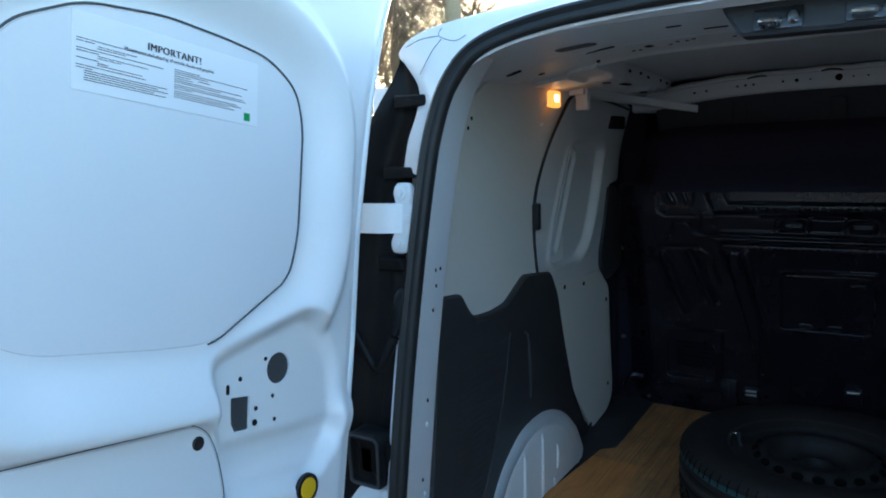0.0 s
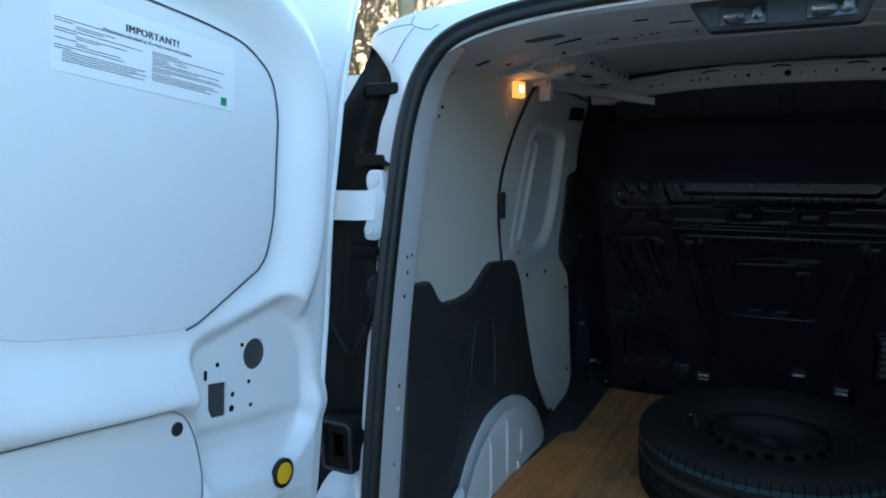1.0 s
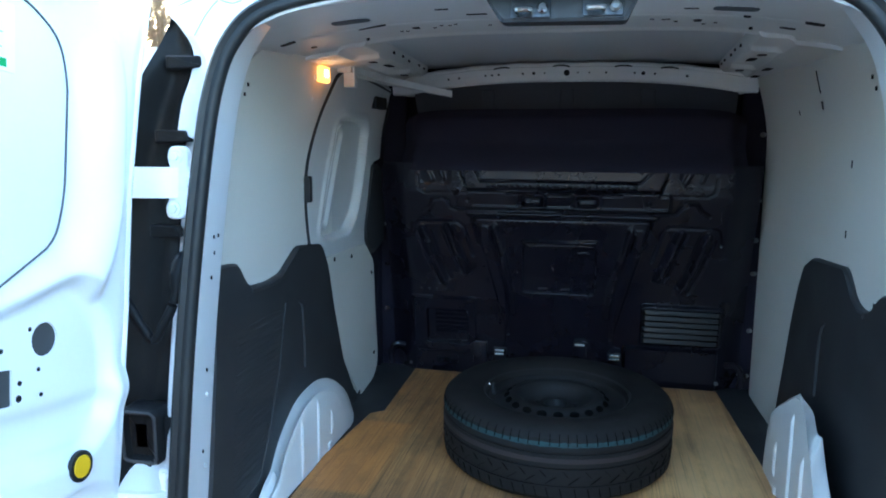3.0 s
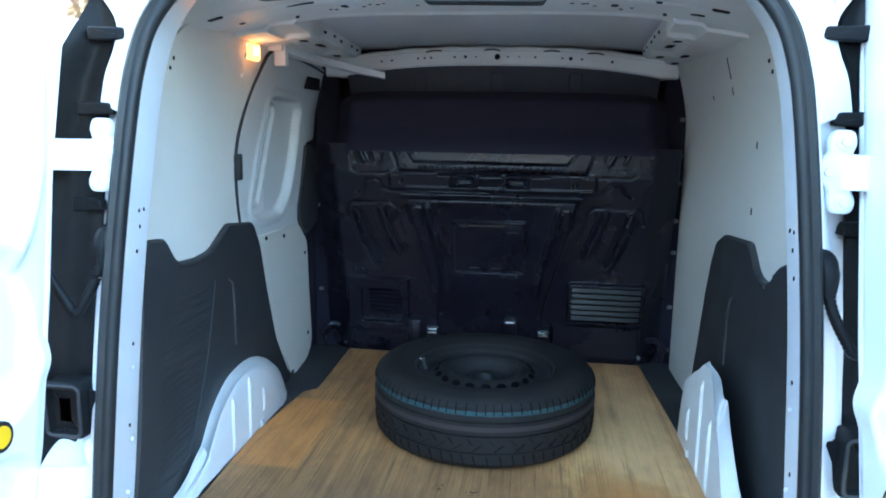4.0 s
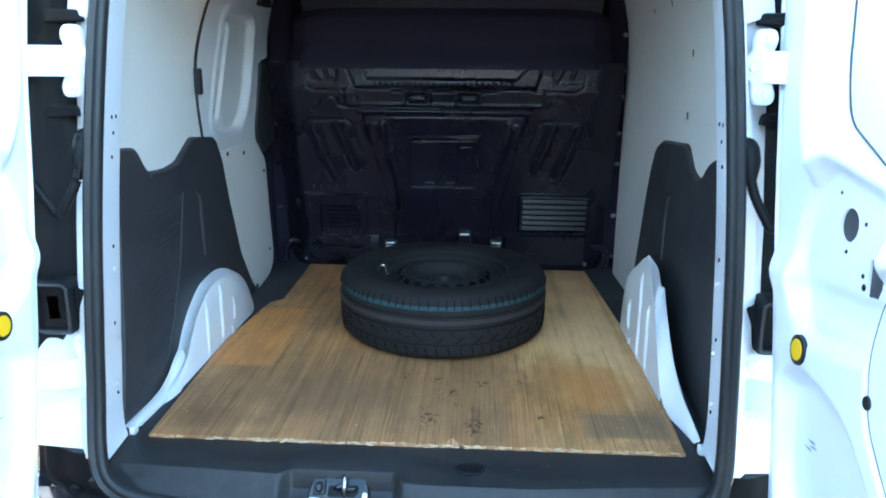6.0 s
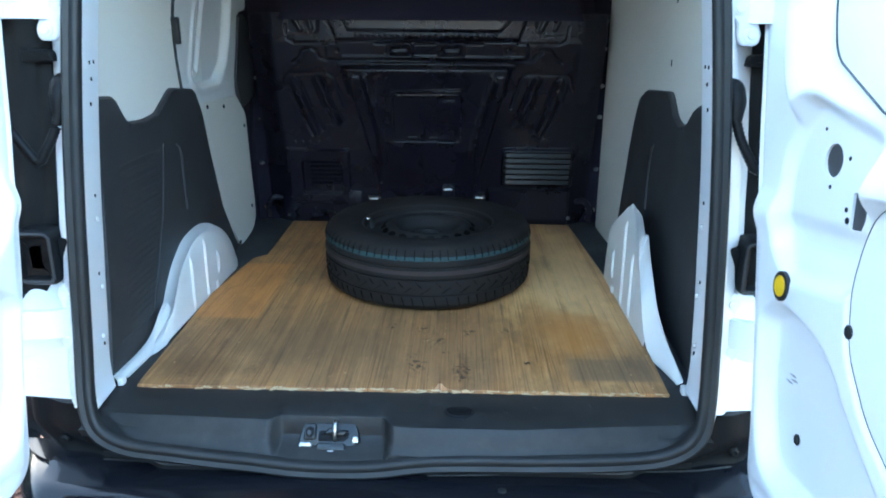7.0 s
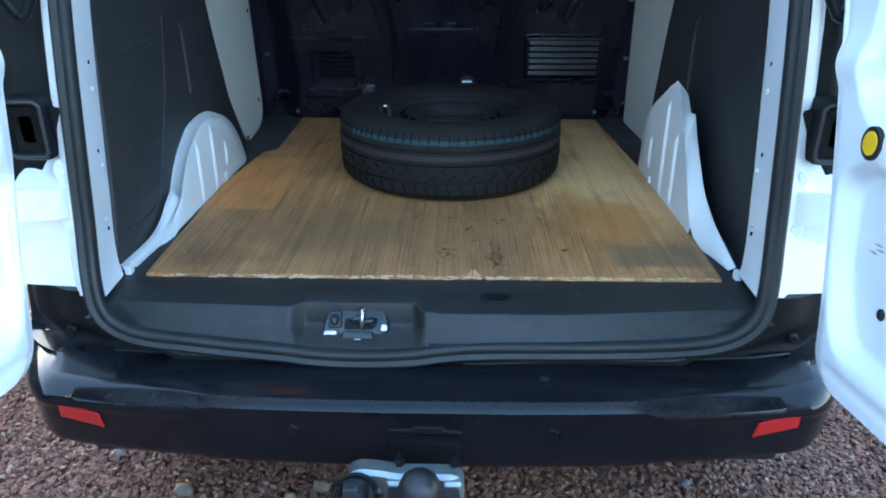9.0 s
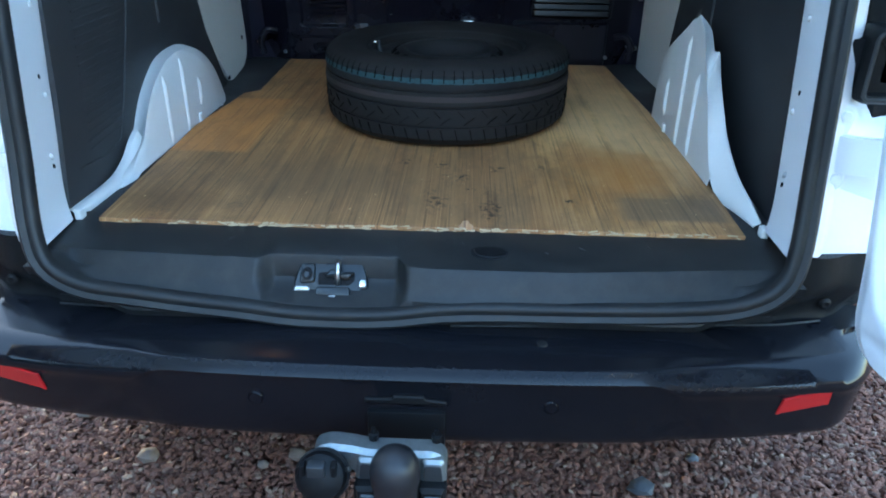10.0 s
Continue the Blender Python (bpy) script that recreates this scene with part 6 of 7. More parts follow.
def hinge(s, zc, yc, x0, arm_z, low):
    """Forged hinge: a three-lobed plate bolted to the pillar and a flat arm curving out to the door."""
    def to(u, v, w):
        return (s * (x0 + u), yc + 0.13 * (v) - w, zc + v)
    pts = [(0.006, 0.070), (0.038, 0.070), (0.045, 0.050), (0.036, 0.028), (0.032, 0.0), (0.036, -0.028), (0.045, -0.050), (0.038, -0.070), (0.006, -0.070), (-0.002, -0.050), (0.0, -0.030), (-0.014, -0.016), (-0.018, 0.0), (-0.014, 0.016), (0.0, 0.030), (-0.002, 0.050)]
    plate = slab("hinge", rnd(pts, 0.016), -0.006, 0.008, to, WHITE, van, "white painted door hinge", bevel=0.003)
    for u, v in ((0.024, 0.050), (-0.002, 0.0), (0.024, -0.050)):
        bolt("bolt", to, u, v, 0.0145, 0.009, WHITE, plate)
    # the arm is a bent flat bar
    bm = bmesh.new()
    line = spline([(0.020, 0.004), (0.040, 0.018), (0.070, 0.026), (0.105, 0.030), (0.13, 0.05)], 14)
    h = 0.030
    rings = []
    for i, (u, w) in enumerate(line):
        d = line[min(i + 1, 13)] - line[max(i - 1, 0)]
        d = d / np.linalg.norm(d)
        nx, nw = -d[1] * 0.006, d[0] * 0.006
        rings.append([bm.verts.new(to(u + a * nx, arm_z + b * h, w + a * nw)) for a, b in ((-1, -1), (1, -0.96), (1, 0.96), (-1, 1))])
    for a, b in zip(rings, rings[1:]):
        for k in range(4):
            bm.faces.new((a[k], a[(k + 1) % 4], b[(k + 1) % 4], b[k]))
    bm.faces.new(rings[0])
    bm.faces.new(rings[-1][::-1])
    part("hinge_arm", bm, WHITE, plate, smooth=30)
    bm = bmesh.new()
    tube_bm(bm, [to(0.125, arm_z - 0.036, 0.05), to(0.125, arm_z + 0.036, 0.05)], 0.010, 12)
    part("hinge_pin", bm, WHITE, plate)


def door_stop(s):
    """Black rubber-edged stop with a hollow face, on its bracket."""
    def to(u, v, w):
        return (s * (0.690 + u), 0.105 - w, 0.925 + v)
    bm = bmesh.new()
    outer = rnd([(0.0, -0.055), (0.085, -0.055), (0.090, 0.050), (0.075, 0.062), (0.012, 0.062), (0.0, 0.05)], 0.02)
    inner = inset(outer, 0.018)
    rings = [[to(p[0], p[1], w) for p in poly] for poly, w in ((outer, -0.03), (outer, 0.012), (inset(outer, 0.006), 0.020), (inset(outer, 0.013), 0.018), (inner, 0.008))]
    vs = [[bm.verts.new(p) for p in r] for r in rings]
    n = len(outer)
    for a, b in zip(vs, vs[1:]):
        for k in range(n):
            bm.faces.new((a[k], a[(k + 1) % n], b[(k + 1) % n], b[k]))
    bm.faces.new(vs[-1])
    bm.faces.new(vs[0][::-1])
    ob = part("door_stop", bm, CLAD, van, "black plastic door stop")
    bm = bmesh.new()
    slab_bm(bm, rnd([(0.030, -0.025), (0.060, -0.025), (0.060, 0.030), (0.030, 0.030)], 0.006, 3), -0.01, 0.008, to, 0.003)
    part("stop_block", bm, CLAD, ob)
    rim_line = [to(p[0], p[1], 0.019) for p in spline(inset(outer, 0.008), 60, closed=True)]
    bm = bmesh.new()
    tube_bm(bm, rim_line + rim_line[:1], 0.0035, 6, caps=False)
    part("stop_rim", bm, PLASTIC, ob)
    bm = bmesh.new()
    box_bm(bm, to(-0.012, 0.0, -0.015), (0.035, 0.03, 0.085), 0.008)
    part("stop_bracket", bm, DARK, ob)


for s in (-1, 1):
    lamp_housing(s)
    hinge(s, 1.422, 0.168, 0.650, 0.0, False)
    hinge(s, 0.800, 0.098, 0.662, -0.010, True)
    door_stop(s)
    # white corner box and dark corner cladding below it
    bm = bmesh.new()
    box_bm(bm, (s * 0.778, 0.185, 0.685), (0.155, 0.17, 0.135), 0.012)
    part("corner_panel", bm, WHITE, van, "white painted lower corner")
    # cable duct from pillar to door
    bm = bmesh.new()
    line = spline([(s * 0.650, 0.115, 1.225), (s * 0.662, 0.108, 1.185), (s * 0.682, 0.100, 1.145), (s * 0.696, 0.096, 1.125), (s * 0.715, 0.094, 1.148), (s * 0.745, 0.090, 1.20), (s * 0.765, 0.085, 1.25)], 60)
    tube_bm(bm, [tuple(p) for p in line], [0.0085 + (0.0016 if k % 2 == 0 else 0) for k in range(60)], 10)
    part("cable_duct", bm, CLAD, van, "black corrugated cable duct")
    bm = bmesh.new()
    tube_bm(bm, spline([(s * 0.640, 0.150, 1.280), (s * 0.648, 0.135, 1.272), (s * 0.652, 0.122, 1.248), (s * 0.651, 0.115, 1.215)], 14), [0.014, 0.017, 0.019, 0.020, 0.020, 0.019, 0.018, 0.018, 0.017, 0.016, 0.015, 0.014, 0.013, 0.012], 12)
    part("duct_boot", bm, CLAD, van, "black rubber boot of the cable duct")

# joints in the corner of the body and holes along the pillars
for s in (-1, 1):
    for z, dy, dx in ((1.308, 0.105, 0), (1.308, 0.128, 0), (1.274, 0.115, 0), (1.224, 0.11, 0), (1.60, 0.17, 0), (1.62, 0.17, 0), (1.031, 0.12, 0), (0.861, 0.12, 0), (0.703, 0.13, 0)):
        x = float(np.interp(z, [p[1] for p in SIDE], [p[0] for p in SIDE])) + float(np.interp(dy, [0.016, 0.06, 0.15], [0.012, 0.018, 0.030] if s < 0 else [0.012, 0.013, 0.015]))
        y = float(rear_y(z)) + dy
        bm = bmesh.new()
        r = 0.006 if z == 1.278 else 0.004
        lathe_bm(bm, [(0, 0.002), (r, 0.002), (r, -0.003), (0, -0.003)], 10, None, to=lambda a, b, c, x=x, y=y, z=z, s=s: (s * (x - c * 0.9 + a * 0.34), y - c * 0.34 + a * 0.94, z + b))
        part("hole", bm, DARK, van)
    for z, dy in ((0.979, 0.125), (0.826, 0.135), (0.721, 0.125)):
        x = float(np.interp(z, [p[1] for p in SIDE], [p[0] for p in SIDE])) + float(np.interp(dy, [0.016, 0.06, 0.15], [0.012, 0.018, 0.030] if s < 0 else [0.012, 0.013, 0.015]))
        y = float(rear_y(z)) + dy
        bm = bmesh.new()
        lathe_bm(bm, [(0.0, 0.006), (0.004, 0.005), (0.006, 0.0), (0.006, -0.003)], 10, None, to=lambda a, b, c, x=x, y=y, z=z, s=s: (s * (x - c * 0.9 + a * 0.34), y - c * 0.34 + a * 0.94, z + b))
        part("frame_screw", bm, WHITE_IN, van)


# ---- bumper ----
def bumper_profile(x):
    """(y, z) of the bumper's section at x: step, ledge, bright bevel, face, lower edge."""
    ax = abs(x)
    k = float(S(0.385, 0.45, ax))
    dy = 0.045 * (ax / 0.69) ** 2.5 + 0.20 * max(0.0, (ax - 0.70) / 0.16) ** 2
    e = 0.022 * float(S(0.45, 0.66, ax))
    lift = 0.014 * float(S(0.60, 0.86, ax))
    zt = 0.494 - 0.004 * (ax / 0.7) ** 2

    def m(a, b):
        return a + (b - a) * k
    return [(0.10, 0.502), (0.04 + dy * 0.3, 0.501), (-0.01 + dy * 0.5, 0.499), (-0.070 + dy + e, zt + 0.002), (-0.104 + dy + e, zt - 0.001), (m(-0.119, -0.116) + dy + e * 0.6, zt - m(0.004, 0.008)), (m(-0.128, -0.128) + dy, zt - m(0.011, 0.022)), (m(-0.132, -0.133) + dy, zt - m(0.017, 0.034)), (m(-0.130, -0.132) + dy, zt - m(0.021, 0.041)), (m(-0.123, -0.128) + dy, zt - m(0.024, 0.046)), (m(-0.123, -0.125) + dy, 0.43), (m(-0.123, -0.119) + dy, 0.365 + lift * 0.6), (m(-0.119, -0.114) + dy, 0.350 + lift * 0.8), (m(-0.110, -0.105) + dy, 0.341 + lift), (0.0 + dy, 0.336 + lift)]


xs = np.concatenate([np.linspace(-0.865, -0.62, 26), np.linspace(-0.60, 0.60, 70), np.linspace(0.62, 0.865, 26)])
prof = np.array([bumper_profile(x) for x in xs])
Xg = np.repeat(xs[:, None], prof.shape[1], 1)
bumper = sheet("rear_bumper", Xg, prof[:, :, 0], prof[:, :, 1], BUMPER, van, "black plastic rear bumper with a broad step", smooth=38)
# corner cladding between bumper and opening
for s in (-1, 1):
    Tz, Tx = np.meshgrid(np.linspace(0, 1, 16), np.linspace(0, 1, 16), indexing="ij")
    Zg = 0.488 + 0.132 * Tz
    x_in = 0.500 + 0.160 * S(0.0, 0.62, Tz)
    Xg = s * (x_in + (0.86 - x_in) * Tx)
    Yg = 0.030 + 0.018 * Tz + 0.025 * S(0.15, 0.5, Tx) + 0.10 * S(0.55, 1.0, Tx) - 0.006 * S(0.22, 0.0, Tz)
    clad = sheet("corner_cladding", Xg, Yg, Zg, CLAD, van, "black plastic corner cladding", thick=(0, 0.02, 0))
    bm = bmesh.new()
    lathe_bm(bm, [(0.011, 0), (0.011, 0.005), (0.006, 0.008), (0.0, 0.006)], 14, None, to=lambda a, b, c, s=s: (s * 0.715 + a, 0.058 - c, 0.530 + b))
    part("clip", bm, CLAD, clad)
    # red reflector in its frame
    def on_bump(u, v, w, s=s):
        return (s * u, float(np.interp(v, [0.40, 0.43, 0.46], [bumper_profile(u)[11][0], bumper_profile(u)[10][0], bumper_profile(u)[9][0]])) - w, v)
    us = np.linspace(0, 1, 9)
    low = [(0.604 + 0.086 * t, 0.404 + 0.017 * t) for t in us]
    high = [(0.688 - 0.080 * t, 0.458 - 0.019 * t) for t in us]
    frame_part = slab("reflector_frame", [(0.598 + 0.096 * t, 0.394 + 0.018 * t) for t in us] + [(0.692 - 0.088 * t, 0.462 - 0.019 * t) for t in us], -0.004, 0.002, on_bump, BUMPER, bumper, bevel=0.001)
    slab("reflector", low + high, 0.0, 0.005, on_bump, RED, frame_part, "red rear reflector", bevel=0.002)
for x in (-0.24, 0.235):
    y = float(bumper_profile(x)[10][0])
    bm = bmesh.new()
    lathe_bm(bm, [(0.017, -0.002), (0.017, 0.001), (0.013, 0.0015), (0.012, 0.0), (0.010, 0.003), (0, 0.0035)], 22, None, to=lambda a, b, c, x=x, y=y: (x + a, y - c, 0.426 + b))
    part("parking_sensor", bm, BUMPER, bumper, "round parking sensor")
bm = bmesh.new()
lathe_bm(bm, [(0.009, 0), (0.008, 0.002), (0, 0.002)], 14, (0.222, -0.047, 0.4965))
part("cover_cap", bm, SILL, bumper)
# dark gap with clips under the seal
bm = bmesh.new()
box_bm(bm, (0, 0.055, 0.488), (1.25, 0.04, 0.05), 0.004)
part("rear_panel", bm, DARK, van)
for x0, x1 in ((0.07, 0.255), (0.30, 0.44), (0.49, 0.71), (-0.62, -0.45)):
    bm = bmesh.new()
    tube_bm(bm, [(x0 + (x1 - x0) * k / 6, float(np.interp(abs(x0 + (x1 - x0) * k / 6), [0.07, 0.25, 0.44, 0.63, 0.71], [-0.009, 0.0, 0.014, 0.026, 0.045])), 0.5015) for k in range(7)], 0.0018, 6)
    part("step_edge", bm, SILL, bumper)

# ---- tow bar ----
tow = thing("tow_bar", "silver cast tow bar with a black ball cover, below the bumper", "tow bar", at=(-0.02, -0.20, 0.40))
def on_tow(u, v, w):
    return (u, -0.228 - w, v - 0.012)


plate = slab("mounting_plate", rnd([(-0.126, 0.425), (-0.120, 0.447), (-0.100, 0.456), (-0.066, 0.453), (-0.040, 0.447), (0.055, 0.447), (0.070, 0.436), (0.074, 0.420), (0.070, 0.375), (-0.056, 0.375), (-0.062, 0.405), (-0.080, 0.415), (-0.10, 0.40)], 0.010, 4), -0.014, 0.018, on_tow, CAST, tow, "silver cast mounting plate", bevel=0.007)
for x in (-0.040, 0.053):
    # raised pocket with a bright rim, and the dark foot of the jaw below it
    jaw = slab("jaw", rnd([(x - 0.021, 0.398), (x + 0.021, 0.398), (x + 0.017, 0.440), (x - 0.017, 0.440)], 0.008, 4), 0.012, 0.026, on_tow, CAST, plate, bevel=0.005)
    slab("jaw_recess", rnd([(x - 0.015, 0.402), (x + 0.015, 0.402), (x + 0.012, 0.433), (x - 0.012, 0.433)], 0.006, 4), 0.022, 0.0268, on_tow, DULL_CAST, jaw, bevel=0.001)
    slab("jaw_foot", rnd([(x - 0.020, 0.335), (x + 0.020, 0.335), (x + 0.021, 0.404), (x - 0.021, 0.404)], 0.006, 3), 0.016, 0.046, on_tow, CLAD, plate, bevel=0.006)
    slab("jaw_block", rnd([(x - 0.012, 0.360), (x + 0.012, 0.360), (x + 0.012, 0.394), (x - 0.012, 0.394)], 0.004, 3), 0.040, 0.050, on_tow, DULL_CAST, plate, bevel=0.003)
    bm = bmesh.new()
    lathe_bm(bm, [(0.0, 0.020), (0.0035, 0.020), (0.004, 0.011), (0.008, 0.010), (0.008, 0.0), (0.0, 0.0)], 8, (x + 0.004, -0.218, 0.437))
    part("stud", bm, CLAD, tow, "dark threaded stud")
bm = bmesh.new()
box_bm(bm, (0.005, -0.262, 0.365), (0.056, 0.06, 0.09), 0.012)
part("ball_neck", bm, CLAD, tow)
bm = bmesh.new()
lathe_bm(bm, [(0.0, 0.037), (0.010, 0.0358), (0.020, 0.031), (0.028, 0.0235), (0.0335, 0.012), (0.0355, -0.002), (0.0345, -0.018), (0.031, -0.034), (0.0295, -0.060), (0.024, -0.066), (0.0, -0.066)], 32, (0.002, -0.285, 0.441))
part("ball_cover", bm, BALL, tow, "black rubber ball cover")


def on_socket(a, b, c):
    return (-0.104 + a, -0.262 - c * 0.85 + b * 0.5, 0.408 + b * 0.85 + c * 0.5)


bm = bmesh.new()
lathe_bm(bm, [(0.0, -0.035), (0.030, -0.035), (0.035, -0.015), (0.036, 0.012), (0.033, 0.026), (0.022, 0.034), (0.0, 0.037)], 28, None, to=on_socket)
socket = part("trailer_socket", bm, CLAD, tow, "black round trailer socket with a hinged lid")
bm = bmesh.new()
lathe_bm(bm, [(0.037, 0.006), (0.0395, 0.008), (0.0395, 0.013), (0.036, 0.016)], 28, None, to=on_socket, closed=True)
part("socket_ring", bm, CLAD, socket)
bm = bmesh.new()
box_bm(bm, on_socket(-0.004, 0.014, 0.036), (0.026, 0.018, 0.020), 0.004)
part("lid_tongue", bm, DULL_CAST, socket, "worn grey lid tongue")
for dx in (-0.024, 0.020):
    bm = bmesh.new()
    box_bm(bm, on_socket(dx, 0.014, 0.032), (0.008, 0.016, 0.020), 0.003)
    part("lid_lug", bm, CLAD, socket)
bm = bmesh.new()
tube_bm(bm, [on_socket(0.036, 0.010, 0.016), on_socket(0.040, 0.012, 0.020)], 0.004, 8)
part("lid_screw", bm, ZINC, socket)

# dark bracket in the bumper's cut-out
bm = bmesh.new()
box_bm(bm, (0.004, -0.117, 0.376), (0.126, 0.030, 0.076), 0.006)
part("carrier_beam", bm, CLAD, tow)
slab("cutout_lip", rnd([(-0.062, 0.449), (-0.020, 0.449), (-0.016, 0.455), (0.032, 0.455), (0.036, 0.449), (0.068, 0.446), (0.070, 0.438), (-0.064, 0.441)], 0.002, 3), 0.0, 0.006, lambda u, v, w: (u, -0.122 - w, v - 0.012), CLAD, tow, bevel=0.002)

# underbody and road wheels, which shade the ground below
bm = bmesh.new()
box_bm(bm, (0, 2.10, 0.315), (1.60, 3.90, 0.35), 0.03)
part("underbody", bm, DARK, van, "dark underbody")
for s in (-1, 1):
    for y in (0.80, 3.45):
        bm = bmesh.new()
        prof = [(0.20, -0.09), (0.28, -0.10), (0.315, -0.085), (0.325, -0.05), (0.325, 0.05), (0.315, 0.085), (0.28, 0.10), (0.20, 0.09), (0.0, 0.06)]
        lathe_bm(bm, [(0.0, -0.09)] + prof, 40, None, to=lambda a, b, c, y=y, s=s: (s * (0.775 + c), y + a, 0.322 + b))
        part("road_wheel", bm, TYRE, van, "black road wheel")


# ---- loose things in the load space ----
floor_board = thing("plywood_sheet", "worn stained plywood sheet laid on the van floor", "plywood", at=(0, 0.9, 0.590))
PLY = [(-0.600, 0.170), (0.604, 0.166), (0.620, 0.70), (0.600, 1.12), (0.576, 1.572), (-0.560, 1.580), (-0.552, 1.125), (-0.590, 1.09), (-0.622, 0.75)]
rng = random.Random(2)
edge_pts = []
for k in range(61):
    x = -0.600 + 1.204 * k / 60
    chip = rng.uniform(-0.0012, 0.0025) + (0.010 if 0.085 < x < 0.12 else 0)
    edge_pts.append((x, 0.169 - 0.003 * k / 60 + chip))
slab("board", edge_pts + PLY[2:], 0.5905, 0.602, lambda u, v, w: (u, v, w), WOOD, floor_board, bevel=0.0012)
RAW = material("raw_wood_splinters", (0.50, 0.37, 0.22), 0.85, vary=0.2)
for k in range(120):
    x = rng.uniform(-0.59, 0.595)
    bm = bmesh.new()
    ln = rng.uniform(0.004, 0.022)
    box_bm(bm, (x, 0.1685 + rng.uniform(-0.002, 0.001), 0.5985 + rng.uniform(-0.003, 0.003)), (ln, 0.0026, rng.uniform(0.0014, 0.0034)), 0.0, Euler((rng.uniform(-0.4, 0.4), rng.uniform(-0.3, 0.3), rng.uniform(-0.2, 0.2))).to_matrix())
    part("splinter", bm, RAW, floor_board)
# one torn fibre bundle stands up from the rear edge
bm = bmesh.new()
slab_bm(bm, [(0.077, 0.598), (0.106, 0.598), (0.104, 0.6075), (0.098, 0.6085), (0.096, 0.614), (0.084, 0.6135), (0.083, 0.607), (0.078, 0.6055)], -0.0012, 0.0016, lambda u, v, w: (u, 0.1695 + w + 0.5 * (v - 0.598), v), 0.0006)
part("splinter", bm, WOOD, floor_board, "torn wood fibres")

# spare wheel lying flat
CX, CY, Z0 = 0.030, 0.922, 0.602
wheel = thing("spare_wheel", "black steel spare wheel with worn tyre, lying flat on the plywood", "spare wheel", at=(CX, CY, Z0))
HW = 0.1025


def tyre_mesh():
    """Carcass with four tread grooves; the tread is cut into blocks by sipes."""
    prof = []
    # from the inner bead of the lower side round the tread to the upper bead
    side = [(0.205, -0.080), (0.222, -0.094), (0.250, -0.1015), (0.280, -0.1015), (0.300, -0.096), (0.313, -0.087)]
    prof += side
    grooves = (-0.044, 0.002, 0.039)
    tread = [(0.3215, -0.076)]
    for g in grooves:
        tread += [(0.3255 - 0.9 * g * g, g - 0.0034), (0.319, g - 0.0026), (0.319, g + 0.0026), (0.3255 - 0.9 * g * g, g + 0.0034)]
    tread += [(0.3215, 0.076)]
    prof += tread + [(r, -h) for r, h in side[::-1]]
    bm = bmesh.new()
    lathe_bm(bm, prof + [(0.196, 0.070), (0.196, -0.070)], 160, (CX, CY, Z0 + HW), closed=True)
    return part("tyre", bm, TYRE, wheel, "worn black tyre", smooth=30)


tyre = tyre_mesh()
# painted bands on the tread, as on a new tyre
for name, z, h, mat in (("tread_band", 0.0625, 0.0085, TEAL), ("tread_band", 0.021, 0.0065, BROWN)):
    bm = bmesh.new()
    r = 0.3255 if abs(z) < 0.06 else 0.3243
    if mat is TEAL:
        for k in range(210):
            a0, a1 = (2 * math.pi * (k + f) / 210 for f in (0.0, 1.0))
            hh = h * rng.uniform(0.55, 0.8)
            q = [bm.verts.new((CX + rr * math.cos(a), CY + rr * math.sin(a), Z0 + HW + z + zz)) for a, zz, rr in ((a0, -hh, r + 0.001), (a1, -hh, r + 0.001), (a1, hh, r - 0.0004), (a0, hh, r - 0.0004))]
            bm.faces.new(q)
        part(name, bm, mat, tyre, "faded teal paint band on the tread")
        continue
    lathe_bm(bm, [(r - 0.002, z - h), (r + 0.0010, z - h), (r + 0.0010 - (0.0016 if z > 0.06 else 0), z + h), (r - 0.003, z + h)], 160, (CX, CY, Z0 + HW), closed=True)
    part(name, bm, mat, tyre, "faded paint band on the tread")


def sipes(z0, z1, n, slant, name, r0=0.3262, w=0.0022, taper=0.0):
    """Strips across a tread row, near-black for the shade in its cuts, joined into one mesh."""
    bm = bmesh.new()
    for k in range(n):
        a = 2 * math.pi * (k + 0.13 * math.sin(7.3 * k)) / n
        q = []
        for da, z, r in ((-w / r0, z0, r0), (w / r0, z0, r0), (w / r0 + slant, z1, r0 - taper), (-w / r0 + slant, z1, r0 - taper)):
            q.append((a + da, z, r))
        lo = [bm.verts.new((CX + (r - 0.004) * math.cos(t), CY + (r - 0.004) * math.sin(t), Z0 + HW + z)) for t, z, r in q]
        hi = [bm.verts.new((CX + r * math.cos(t), CY + r * math.sin(t), Z0 + HW + z)) for t, z, r in q]
        bm.faces.new(hi)
        for i in range(4):
            bm.faces.new((lo[i], lo[(i + 1) % 4], hi[(i + 1) % 4], hi[i]))
    ob = part(name, bm, CUT_SHADE, tyre, "near-black strips standing for the shaded cuts between tread blocks", smooth=0)
    ob["kind"] = "stuff"


sipes(0.060, 0.0765, 84, 0.0, "shoulder_sipe_ring", 0.3266, 0.0011, 0.0044)
sipes(0.0760, 0.0860, 84, 0.0, "shoulder_sipe_ring", 0.3222, 0.0010, 0.0078)
sipes(-0.052, -0.079, 64, 0.02, "shoulder_sipe_ring", 0.3254, 0.0012, 0.0042)
sipes(-0.040, -0.022, 40, 0.075, "tread_sipe_ring", 0.3262, 0.0009)
sipes(-0.022, -0.006, 40, -0.045, "tread_sipe_ring", 0.3264, 0.0009)


